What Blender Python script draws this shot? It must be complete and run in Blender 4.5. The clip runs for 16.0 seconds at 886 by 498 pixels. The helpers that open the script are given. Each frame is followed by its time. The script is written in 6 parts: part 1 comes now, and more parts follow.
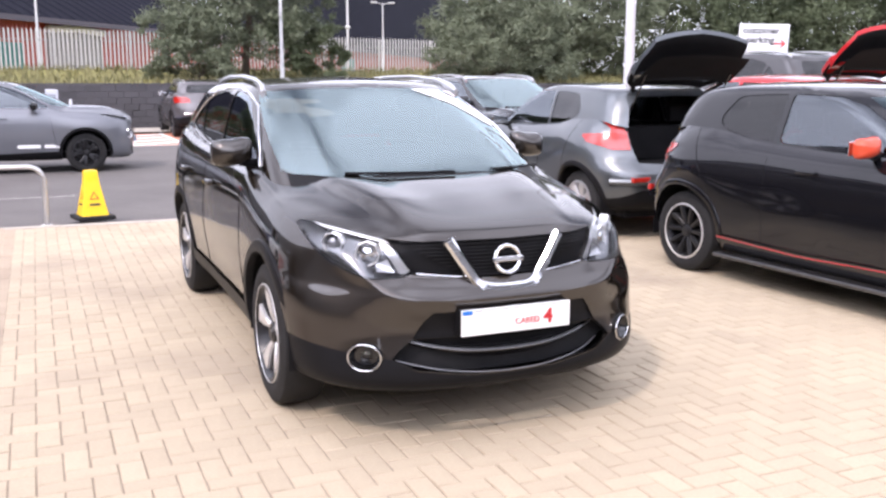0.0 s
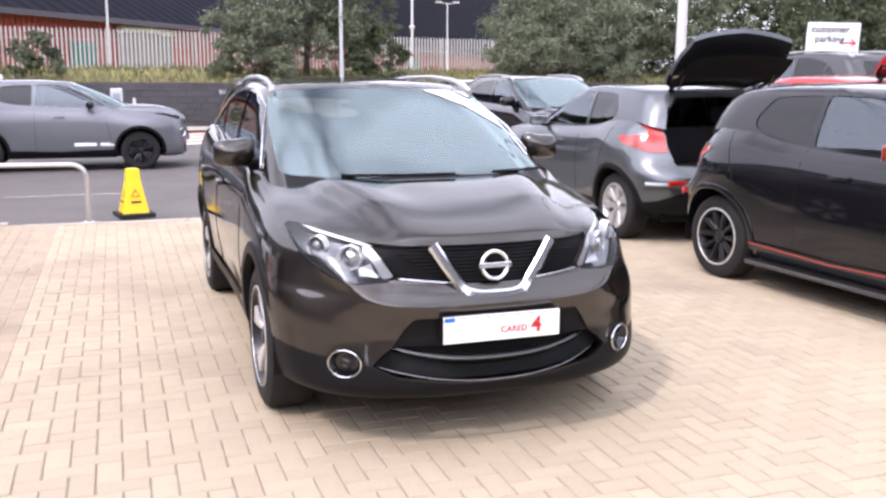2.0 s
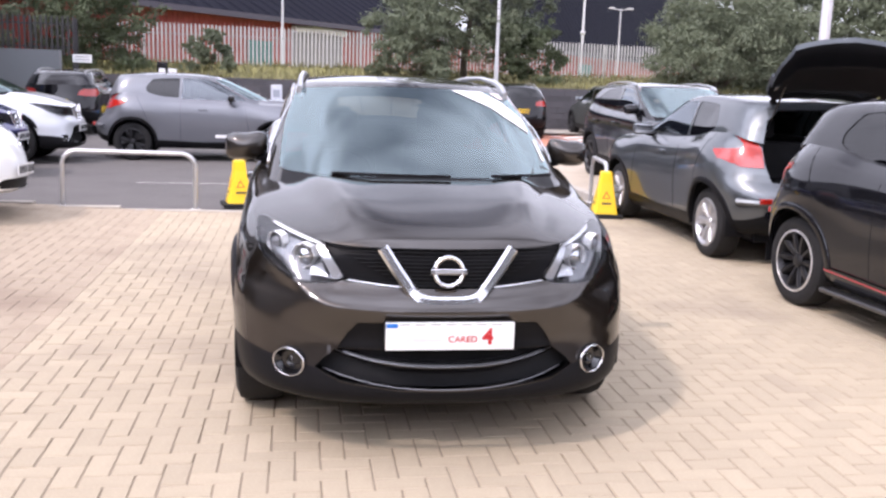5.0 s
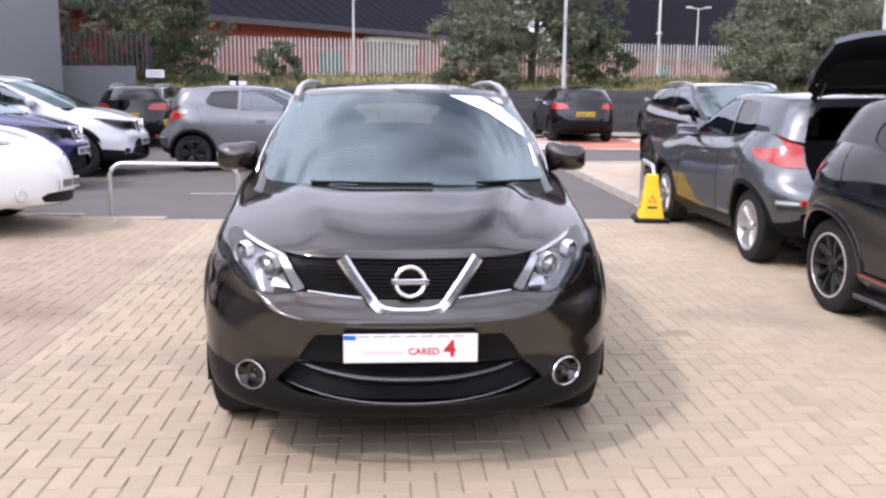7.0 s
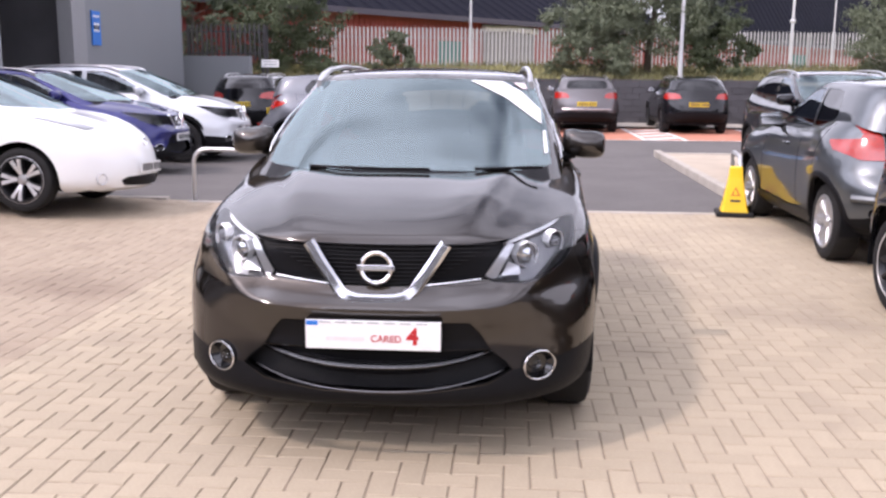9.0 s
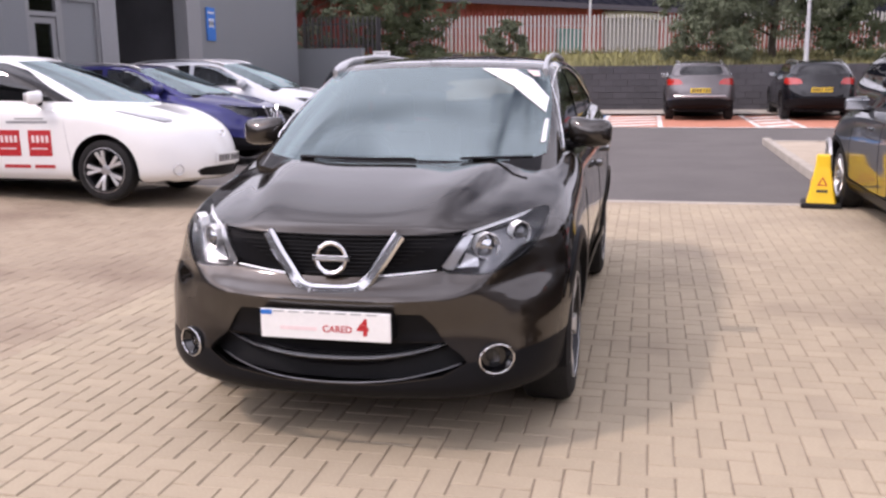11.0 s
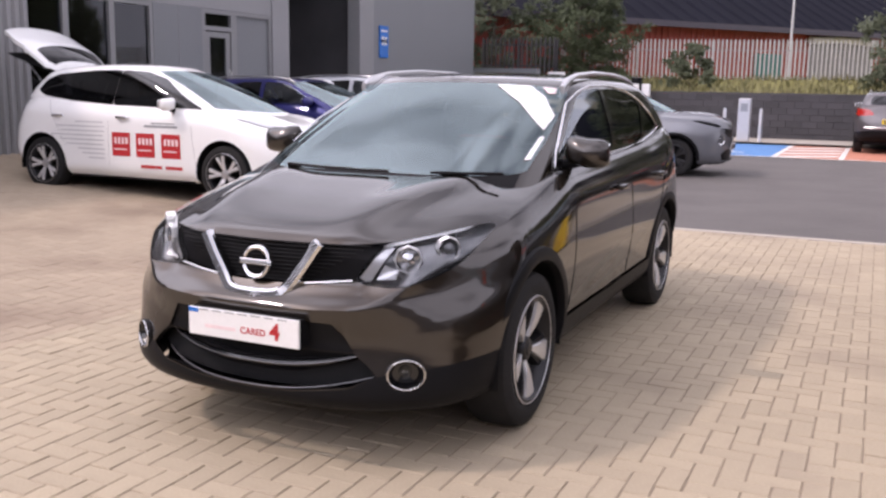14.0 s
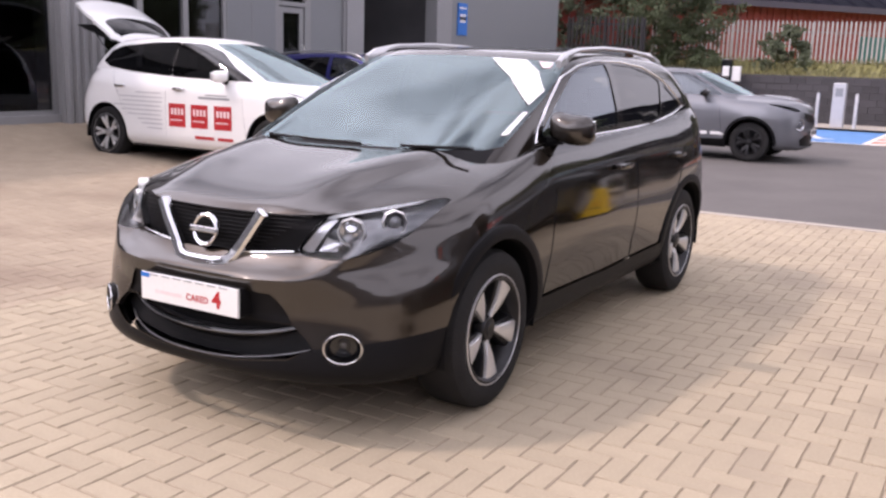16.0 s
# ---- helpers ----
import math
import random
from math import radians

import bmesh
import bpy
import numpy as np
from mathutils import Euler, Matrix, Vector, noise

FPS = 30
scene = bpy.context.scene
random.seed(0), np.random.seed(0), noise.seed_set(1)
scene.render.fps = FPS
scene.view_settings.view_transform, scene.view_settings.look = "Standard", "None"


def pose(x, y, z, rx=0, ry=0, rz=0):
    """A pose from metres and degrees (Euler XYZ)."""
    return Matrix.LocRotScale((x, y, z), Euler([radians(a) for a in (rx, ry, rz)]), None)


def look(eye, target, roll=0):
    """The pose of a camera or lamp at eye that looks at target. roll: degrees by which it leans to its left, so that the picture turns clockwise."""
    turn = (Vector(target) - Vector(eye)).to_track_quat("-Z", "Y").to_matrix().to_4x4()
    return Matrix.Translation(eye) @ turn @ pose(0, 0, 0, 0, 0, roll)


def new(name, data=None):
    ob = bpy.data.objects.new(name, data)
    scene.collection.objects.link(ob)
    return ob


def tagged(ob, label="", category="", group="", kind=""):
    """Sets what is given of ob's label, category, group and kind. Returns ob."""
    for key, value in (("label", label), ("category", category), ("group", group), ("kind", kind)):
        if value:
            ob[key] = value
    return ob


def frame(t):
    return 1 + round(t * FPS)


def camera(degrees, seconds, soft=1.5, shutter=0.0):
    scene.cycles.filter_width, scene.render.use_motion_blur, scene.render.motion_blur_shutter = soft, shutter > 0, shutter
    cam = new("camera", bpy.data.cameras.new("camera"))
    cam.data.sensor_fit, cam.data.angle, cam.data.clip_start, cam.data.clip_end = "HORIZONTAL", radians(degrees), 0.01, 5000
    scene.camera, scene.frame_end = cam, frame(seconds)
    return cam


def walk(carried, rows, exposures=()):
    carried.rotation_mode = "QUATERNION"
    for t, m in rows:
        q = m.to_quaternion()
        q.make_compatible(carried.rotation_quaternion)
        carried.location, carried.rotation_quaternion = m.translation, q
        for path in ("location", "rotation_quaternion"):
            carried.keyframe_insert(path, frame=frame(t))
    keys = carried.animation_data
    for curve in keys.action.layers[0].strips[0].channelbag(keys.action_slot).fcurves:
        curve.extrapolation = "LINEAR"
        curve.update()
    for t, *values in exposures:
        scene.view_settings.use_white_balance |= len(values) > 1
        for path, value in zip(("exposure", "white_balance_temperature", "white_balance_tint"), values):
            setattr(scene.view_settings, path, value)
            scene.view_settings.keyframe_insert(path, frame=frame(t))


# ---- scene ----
cam = camera(50.8, 16.0, 2.6)
PATH = [
    (0, (-1.832, -4.34, 1.555), (-1.052, -2.534, 1.196), 0.1),
    (0.5, (-1.77, -4.382, 1.559), (-1.005, -2.569, 1.199), 0.3),
    (1, (-1.689, -4.402, 1.554), (-0.969, -2.576, 1.172), 1.2),
    (1.5, (-1.588, -4.386, 1.549), (-0.893, -2.547, 1.184), 0.5),
    (2, (-1.476, -4.37, 1.56), (-0.828, -2.513, 1.2), 0.2),
    (2.5, (-1.316, -4.414, 1.557), (-0.752, -2.528, 1.206), -0.0),
    (3, (-1.14, -4.458, 1.551), (-0.659, -2.547, 1.209), 1.0),
    (5.5, (-0.464, -4.454, 1.55), (-0.203, -2.504, 1.188), 1.4),
    (6, (-0.338, -4.428, 1.547), (-0.12, -2.474, 1.181), 1.1),
    (6.5, (-0.213, -4.368, 1.547), (-0.041, -2.404, 1.21), 1.5),
    (7, (-0.093, -4.396, 1.553), (0.028, -2.43, 1.206), 0.4),
    (7.5, (0.106, -4.418, 1.546), (0.128, -2.446, 1.212), 1.6),
    (8, (0.258, -4.4, 1.536), (0.213, -2.434, 1.174), 1.1),
    (8.5, (0.386, -4.346, 1.524), (0.306, -2.379, 1.175), 0.6),
    (9, (0.521, -4.304, 1.525), (0.374, -2.344, 1.157), 0.4),
    (11.5, (1.398, -4.144, 1.515), (0.882, -2.253, 1.121), 0.1),
    (12, (1.603, -4.12, 1.508), (0.999, -2.255, 1.114), 0.7),
    (12.5, (1.714, -4.002, 1.498), (1.07, -2.147, 1.12), -0.3),
    (13, (1.849, -3.916, 1.495), (1.151, -2.073, 1.155), 0.3),
    (13.5, (2.007, -3.852, 1.493), (1.269, -2.024, 1.154), -0.1),
    (14, (2.18, -3.77, 1.484), (1.354, -1.982, 1.138), 0.9),
    (14.5, (2.307, -3.69, 1.48), (1.431, -1.928, 1.119), -0.4),
    (15, (2.382, -3.562, 1.467), (1.444, -1.829, 1.126), -0.2),
    (15.5, (2.49, -3.455, 1.461), (1.513, -1.749, 1.092), 0.0),
    (16, (2.65, -3.43, 1.46), (1.649, -1.743, 1.068), 1.8),
]
walk(cam, [(t, look(eye, target, roll)) for t, eye, target, roll in PATH],
     [(0, -0.53, 6460, 24), (3, -0.58, 6480, 25), (5.5, -0.74, 6440, 25), (6.5, -0.87, 6440, 25), (9, -0.87, 6540, 27), (11.5, -1.18, 6790, 28), (13.5, -1.20, 6800, 28), (14.5, -1.12, 6820, 28), (16, -1.02, 6840, 29)])

# ---- world and sun ----
SUN_FROM = Vector((-0.72, -0.50, 1.0)).normalized()
world = bpy.data.worlds.new("sky")
scene.world = world
world.use_nodes = True
wn = world.node_tree
wn.nodes.clear()
sky = wn.nodes.new("ShaderNodeTexSky")
sky.sky_type, sky.sun_disc = "NISHITA", False
sky.sun_elevation = math.asin(SUN_FROM.z)
sky.sun_rotation = math.atan2(SUN_FROM.x, SUN_FROM.y)
sky.dust_density = 3.0
coord = wn.nodes.new("ShaderNodeTexCoord")
cloud = wn.nodes.new("ShaderNodeTexNoise")
cloud.inputs["Scale"].default_value, cloud.inputs["Detail"].default_value = 2.6, 3.0
ramp = wn.nodes.new("ShaderNodeValToRGB")
ramp.color_ramp.elements[0].position, ramp.color_ramp.elements[1].position = 0.39, 0.61
ramp.color_ramp.elements[0].color = (0.19, 0.19, 0.19, 1)
blend = wn.nodes.new("ShaderNodeMix")
blend.data_type = "RGBA"
back = wn.nodes.new("ShaderNodeBackground")
back.inputs["Strength"].default_value = 0.135
wout = wn.nodes.new("ShaderNodeOutputWorld")
drift = wn.nodes.new("ShaderNodeVectorMath")
drift.inputs[1].default_value = (24.66, 13.05, 37.70)
wn.links.new(coord.outputs["Generated"], drift.inputs[0])
wn.links.new(drift.outputs[0], cloud.inputs["Vector"])
axes = wn.nodes.new("ShaderNodeSeparateXYZ")
haze = wn.nodes.new("ShaderNodeMapRange")
haze.inputs["From Min"].default_value, haze.inputs["From Max"].default_value = 0.0, 0.85
haze.inputs["To Min"].default_value, haze.inputs["To Max"].default_value = 0.26, 0.0
total = wn.nodes.new("ShaderNodeMath")
wn.links.new(coord.outputs["Generated"], axes.inputs[0])
wn.links.new(axes.outputs["Z"], haze.inputs["Value"])
wn.links.new(cloud.outputs["Fac"], total.inputs[0])
wn.links.new(haze.outputs["Result"], total.inputs[1])
wn.links.new(total.outputs[0], ramp.inputs["Fac"])
wn.links.new(ramp.outputs["Color"], blend.inputs["Factor"])
wn.links.new(sky.outputs["Color"], blend.inputs["A"])
# cloud is brightest where the sun stands behind it
toward = wn.nodes.new("ShaderNodeVectorMath")
toward.operation = "DOT_PRODUCT"
toward.inputs[1].default_value = SUN_FROM
glow = wn.nodes.new("ShaderNodeMapRange")
glow.interpolation_type = "SMOOTHSTEP"
glow.inputs["From Min"].default_value, glow.inputs["From Max"].default_value = 0.40, 1.0
glow.inputs["To Min"].default_value, glow.inputs["To Max"].default_value = 1.0, 2.3
shine = wn.nodes.new("ShaderNodeVectorMath")
shine.operation = "SCALE"
shine.inputs[0].default_value = (22.0, 23.9, 26.4)
wn.links.new(coord.outputs["Generated"], toward.inputs[0])
wn.links.new(toward.outputs["Value"], glow.inputs["Value"])
wn.links.new(glow.outputs["Result"], shine.inputs["Scale"])
wn.links.new(shine.outputs[0], blend.inputs["B"])
wn.links.new(blend.outputs["Result"], back.inputs["Color"])
wn.links.new(back.outputs["Background"], wout.inputs["Surface"])
lamp = bpy.data.lights.new("sun", "SUN")
lamp.energy, lamp.angle, lamp.color = 3.6, radians(3.5), (1.0, 0.935, 0.85)
sun = new("sun", lamp)
sun.matrix_world = look(SUN_FROM * 60, (0, 0, 0))


# ---- materials ----
def material(name, colour, rough=0.6, metal=0.0, vary=0.15, scale=6.0, fine=60.0, bump=0.0, coat=0.0, island=0.0, objvar=0.0, spec=0.5, dirt=None):
    """A surface with stains at a coarse scale, grain at a fine one, and relief."""
    m = bpy.data.materials.new(name)
    m.use_nodes = True
    nt = m.node_tree
    b = nt.nodes["Principled BSDF"]
    b.inputs["Roughness"].default_value, b.inputs["Metallic"].default_value = rough, metal
    b.inputs["Coat Weight"].default_value, b.inputs["Coat Roughness"].default_value = coat, 0.02
    b.inputs["Specular IOR Level"].default_value = spec
    tc = nt.nodes.new("ShaderNodeTexCoord")
    n1, n2 = nt.nodes.new("ShaderNodeTexNoise"), nt.nodes.new("ShaderNodeTexNoise")
    n1.inputs["Scale"].default_value, n1.inputs["Detail"].default_value = scale, 5
    n2.inputs["Scale"].default_value, n2.inputs["Detail"].default_value = fine, 3
    for n in (n1, n2):
        nt.links.new(tc.outputs["Object"], n.inputs["Vector"])
    add = nt.nodes.new("ShaderNodeMath")
    add.operation = "ADD"
    nt.links.new(n1.outputs["Fac"], add.inputs[0])
    nt.links.new(n2.outputs["Fac"], add.inputs[1])
    value = add.outputs[0]
    for amount, node, socket in ((island, "ShaderNodeNewGeometry", "Random Per Island"), (objvar, "ShaderNodeObjectInfo", "Random")):
        if amount:
            g = nt.nodes.new(node)
            k = nt.nodes.new("ShaderNodeMath")
            k.operation, k.inputs[1].default_value, k.inputs[2].default_value = "MULTIPLY_ADD", amount, -amount / 2
            nt.links.new(g.outputs[socket], k.inputs[0])
            k2 = nt.nodes.new("ShaderNodeMath")
            k2.operation = "ADD"
            nt.links.new(value, k2.inputs[0])
            nt.links.new(k.outputs[0], k2.inputs[1])
            value = k2.outputs[0]
    rng = nt.nodes.new("ShaderNodeMapRange")
    rng.inputs["From Min"].default_value, rng.inputs["From Max"].default_value = 0.6, 1.4
    rng.inputs["To Min"].default_value, rng.inputs["To Max"].default_value = 1 - vary, 1 + vary
    nt.links.new(value, rng.inputs["Value"])
    mul = nt.nodes.new("ShaderNodeMix")
    mul.data_type, mul.blend_type = "RGBA", "MULTIPLY"
    mul.inputs["Factor"].default_value = 1
    mul.inputs["A"].default_value = (*colour, 1)
    nt.links.new(rng.outputs["Result"], mul.inputs["B"])
    result = mul.outputs["Result"]
    if dirt:
        spots = nt.nodes.new("ShaderNodeTexNoise")
        spots.inputs["Scale"].default_value, spots.inputs["Detail"].default_value = dirt[1], 4
        nt.links.new(tc.outputs["Object"], spots.inputs["Vector"])
        cr = nt.nodes.new("ShaderNodeMapRange")
        cr.inputs["From Min"].default_value, cr.inputs["From Max"].default_value = 0.5, 0.72
        nt.links.new(spots.outputs["Fac"], cr.inputs["Value"])
        mx = nt.nodes.new("ShaderNodeMix")
        mx.data_type = "RGBA"
        mx.inputs["B"].default_value = (*dirt[0], 1)
        nt.links.new(cr.outputs["Result"], mx.inputs["Factor"])
        nt.links.new(result, mx.inputs["A"])
        result = mx.outputs["Result"]
    nt.links.new(result, b.inputs["Base Color"])
    if bump:
        bp = nt.nodes.new("ShaderNodeBump")
        bp.inputs["Strength"].default_value, bp.inputs["Distance"].default_value = min(1, bump), 0.004
        nt.links.new(n2.outputs["Fac"], bp.inputs["Height"])
        nt.links.new(bp.outputs["Normal"], b.inputs["Normal"])
    return m


def glass(name, tint, gloss=(1.0, 1.0, 1.0), ior=1.95):
    """A thin tinted pane: clear, with a mirror image that grows towards grazing views."""
    m = bpy.data.materials.new(name)
    m.use_nodes = True
    nt = m.node_tree
    nt.nodes.clear()
    clear, shine = nt.nodes.new("ShaderNodeBsdfTransparent"), nt.nodes.new("ShaderNodeBsdfGlossy")
    clear.inputs["Color"].default_value = (*tint, 1)
    shine.inputs["Roughness"].default_value = 0.015
    shine.inputs["Color"].default_value = (*gloss, 1)
    fr = nt.nodes.new("ShaderNodeFresnel")
    fr.inputs["IOR"].default_value = ior
    mx = nt.nodes.new("ShaderNodeMixShader")
    o = nt.nodes.new("ShaderNodeOutputMaterial")
    nt.links.new(fr.outputs[0], mx.inputs[0])
    nt.links.new(clear.outputs[0], mx.inputs[1])
    nt.links.new(shine.outputs[0], mx.inputs[2])
    nt.links.new(mx.outputs[0], o.inputs["Surface"])
    return m


def paint(name, colour, metal=0.55, rough=0.32, ior=1.5):
    """Lacquer over flake that loses its shine towards grazing views."""
    m = material(name, colour, rough, metal, vary=0.06, scale=2.0, fine=900.0, coat=1.0, spec=0.1)
    m.node_tree.nodes["Principled BSDF"].inputs["Specular Tint"].default_value = (0.25, 0.25, 0.25, 1)
    m.node_tree.nodes["Principled BSDF"].inputs["Coat IOR"].default_value = ior
    m.node_tree.nodes["Principled BSDF"].inputs["Coat Roughness"].default_value = 0.06
    return m


PAINT_BRONZE = paint("bronze paint", (0.032, 0.0256, 0.0206), 0.85, 0.38, 1.68)
PAINT_BLACK = paint("black paint", (0.0055, 0.0055, 0.007), 0.0, 0.2)
PAINT_SILVER = paint("gunmetal paint", (0.108, 0.118, 0.127), 0.72, 0.33)
PAINT_GREY = paint("satin grey paint", (0.165, 0.172, 0.19), 0.55, 0.42)
PAINT_WHITE = paint("white paint", (0.82, 0.82, 0.81), 0.0)
PAINT_PEARL = paint("pearl white paint", (0.60, 0.62, 0.645), 0.15)
PAINT_BLUE = paint("deep blue paint", (0.030, 0.032, 0.14), 0.45)
PAINT_DARK = paint("dark grey paint", (0.06, 0.058, 0.06), 0.6)
PAINT_TAUPE = paint("taupe paint", (0.125, 0.115, 0.118), 0.6)
PAINT_GREEN = paint("grey green paint", (0.10, 0.11, 0.10), 0.5)
PAINT_RED = paint("red paint", (0.45, 0.018, 0.02), 0.2)
PAINT_ORANGE = paint("orange red paint", (0.62, 0.07, 0.03), 0.1)
CLADDING = material("black moulded plastic", (0.009, 0.0088, 0.0098), 0.42, vary=0.15, fine=300, bump=0.12, spec=0.09)
BLACK_GLOSS = material("gloss black plastic", (0.006, 0.006, 0.007), 0.12, vary=0.1, coat=0.5)
RUBBER = material("tyre rubber", (0.019, 0.0185, 0.019), 0.75, vary=0.25, scale=12, fine=120, bump=0.3, spec=0.2)
CHROME = material("chrome", (0.80, 0.80, 0.81), 0.15, 1.0, vary=0.03)
SATIN = material("satin silver", (0.62, 0.62, 0.63), 0.32, 1.0, vary=0.06)
GREY_TRIM = material("grey satin trim", (0.22, 0.22, 0.23), 0.3, 0.6, vary=0.08)
RIM_CUT = material("diamond cut alloy", (0.74, 0.74, 0.75), 0.36, 0.75, vary=0.08, fine=200)
RIM_DARK = material("black alloy", (0.015, 0.015, 0.017), 0.35, 0.3, vary=0.15)
RIM_SILVER = material("silver alloy", (0.5, 0.5, 0.51), 0.33, 0.8, vary=0.08)
SCREEN_GLASS = glass("windscreen glass", (0.55, 0.63, 0.63), (0.82, 1.0, 1.02), 2.8)
SIDE_GLASS = glass("side glass", (0.45, 0.5, 0.49), (0.86, 0.93, 1.0), 2.1)
PRIVACY = glass("privacy glass", (0.03, 0.03, 0.035), ior=1.55)
LENS = glass("clear lens", (0.95, 0.96, 0.97), ior=1.28)
RED_LENS = material("red lamp lens", (0.36, 0.014, 0.008), 0.12, vary=0.12, scale=30, coat=1.0)
TRIM = material("cabin plastic", (0.014, 0.014, 0.015), 0.75, vary=0.2, fine=250, bump=0.2, spec=0.12)
CLOTH = material("seat cloth", (0.014, 0.014, 0.015), 0.95, vary=0.25, fine=300, bump=0.4, spec=0.05)
PLATE_WHITE = material("white plate", (0.80, 0.80, 0.79), 0.3, vary=0.04, coat=0.6)
PLATE_YELLOW = material("yellow plate", (0.80, 0.56, 0.02), 0.35, vary=0.04)
INK_RED = material("red print", (0.50, 0.022, 0.026), 0.5, vary=0.08)
INK_PALE = material("pale red print", (0.80, 0.66, 0.66), 0.5, vary=0.08)
SIGN_WHITE = material("weathered white sign board", (0.62, 0.63, 0.64), 0.5, vary=0.06)
INK_BLACK = material("black print", (0.03, 0.03, 0.035), 0.5, vary=0.1)
INK_SLATE = material("slate print", (0.5, 0.5, 0.51), 0.5, vary=0.1)
LAMP_TRAY = material("lamp reflector tray", (0.19, 0.19, 0.195), 0.22, 0.9, vary=0.15, scale=25)
INK_GREY = material("grey print", (0.28, 0.29, 0.3), 0.5, vary=0.1)
INK_WHITE = material("white print", (0.8, 0.8, 0.8), 0.5, vary=0.05)
INK_BLUE = material("blue print", (0.01, 0.16, 0.55), 0.45, vary=0.06)
# ---- helpers for building ----
def obj_from(name, bm, mat=None, smooth=False):
    me = bpy.data.meshes.new(name)
    bm.to_mesh(me)
    bm.free()
    if mat:
        me.materials.append(mat)
    if smooth:
        me.shade_smooth()
        me.set_sharp_from_angle(angle=radians(38))
    return new(name, me)


def part(name, bm, mat, parent, label="", smooth=False, at=None):
    """One mesh under a thing or under a part."""
    ob = obj_from(name, bm, mat, smooth)
    ob.parent = parent
    if at is not None:
        ob.matrix_basis = at
    return tagged(ob, label)


def thing(name, m, label, category, group=""):
    ob = new(name)
    ob.matrix_basis = m
    ob.empty_display_size = 0.2
    return tagged(ob, label, category, group)


def box(bm, x0, y0, z0, x1, y1, z1, m=None, bevel=0.0):
    r = bmesh.ops.create_cube(bm, size=1)
    mat = Matrix.Translation(((x0 + x1) / 2, (y0 + y1) / 2, (z0 + z1) / 2)) @ Matrix.Diagonal((abs(x1 - x0), abs(y1 - y0), abs(z1 - z0), 1))
    bmesh.ops.transform(bm, matrix=(m or Matrix()) @ mat, verts=r["verts"])
    if bevel:
        edges = list({e for v in r["verts"] for e in v.link_edges})
        bmesh.ops.bevel(bm, geom=edges, offset=bevel, segments=2, affect="EDGES", profile=0.5)
    return bm


def lathe(bm, profile, n=32, m=None, arc=2 * math.pi):
    """A surface turned about local z from (radius, height) points."""
    m = m or Matrix()
    full = arc > 6.28
    rows = []
    for r, z in profile:
        rows.append([bm.verts.new(m @ Vector((r * math.cos(arc * i / n), r * math.sin(arc * i / n), z))) for i in range(n + (not full))])
    for a, b in zip(rows, rows[1:]):
        for i in range(n):
            j = (i + 1) % n if full else i + 1
            bm.faces.new((a[i], a[j], b[j], b[i]))
    return rows


def tube(bm, pts, r, n=8, closed=False):
    """A round bar along a line of points."""
    pts = [Vector(p) for p in pts]
    rings = []
    k = len(pts)
    for i, p in enumerate(pts):
        a = pts[i - 1] if (i or closed) else p
        b = pts[(i + 1) % k] if (i < k - 1 or closed) else p
        d = (b - a).normalized()
        u = d.cross((0, 0, 1)) if abs(d.z) < 0.95 else d.cross((0, 1, 0))
        u.normalize()
        v = d.cross(u)
        rr = r[i] if isinstance(r, (list, tuple)) else r
        rings.append([bm.verts.new(p + rr * (math.cos(2 * math.pi * j / n) * u + math.sin(2 * math.pi * j / n) * v)) for j in range(n)])
    for i in range(k if closed else k - 1):
        a, b = rings[i], rings[(i + 1) % k]
        for j in range(n):
            bm.faces.new((a[j], a[(j + 1) % n], b[(j + 1) % n], b[j]))
    if not closed:
        bm.faces.new(rings[0][::-1])
        bm.faces.new(rings[-1])
    return bm


def prism(bm, poly, depth, m=None):
    """A flat outline (x, y) pulled up by depth."""
    m = m or Matrix()
    lo = [bm.verts.new(m @ Vector((x, y, 0))) for x, y in poly]
    hi = [bm.verts.new(m @ Vector((x, y, depth))) for x, y in poly]
    bm.faces.new(lo[::-1])
    bm.faces.new(hi)
    n = len(poly)
    for i in range(n):
        bm.faces.new((lo[i], lo[(i + 1) % n], hi[(i + 1) % n], hi[i]))
    return bm


def text_part(name, words, size, mat, parent, m, extrude=0.001, bold=0.0):
    """Lettering in the built-in font, as a mesh."""
    cu = bpy.data.curves.new(name, "FONT")
    cu.body, cu.size, cu.extrude, cu.align_x, cu.align_y = words, size, extrude, "CENTER", "CENTER"
    cu.offset = bold
    tmp = new(name, cu)
    me = bpy.data.meshes.new_from_object(tmp.evaluated_get(bpy.context.evaluated_depsgraph_get()))
    bpy.data.objects.remove(tmp)
    me.materials.clear()
    me.materials.append(mat)
    ob = new(name, me)
    ob.parent, ob.matrix_basis = parent, m
    return ob


def rise(x, y=0.0):
    """The forecourt climbs gently towards the showroom; the road beyond it is level."""
    s = max(0, min(1, (y - 6.6) / 5))
    x = max(x, -9.5)
    a, b = x + 2.2, x + 7.5
    return (0.0225 * (math.sqrt(a * a + 0.1) - a) + 0.05 * (math.sqrt(b * b + 0.1) - b)) * (1 - s * s * (3 - 2 * s))


# ---- ground ----
ASPHALT = material("asphalt", (0.113, 0.103, 0.097), 0.9, vary=0.22, scale=0.9, fine=140, bump=0.6)
EARTH = material("bedding sand", (0.235, 0.186, 0.136), 0.95, vary=0.2, fine=80, bump=0.4)
EDGE_Y = 6.3


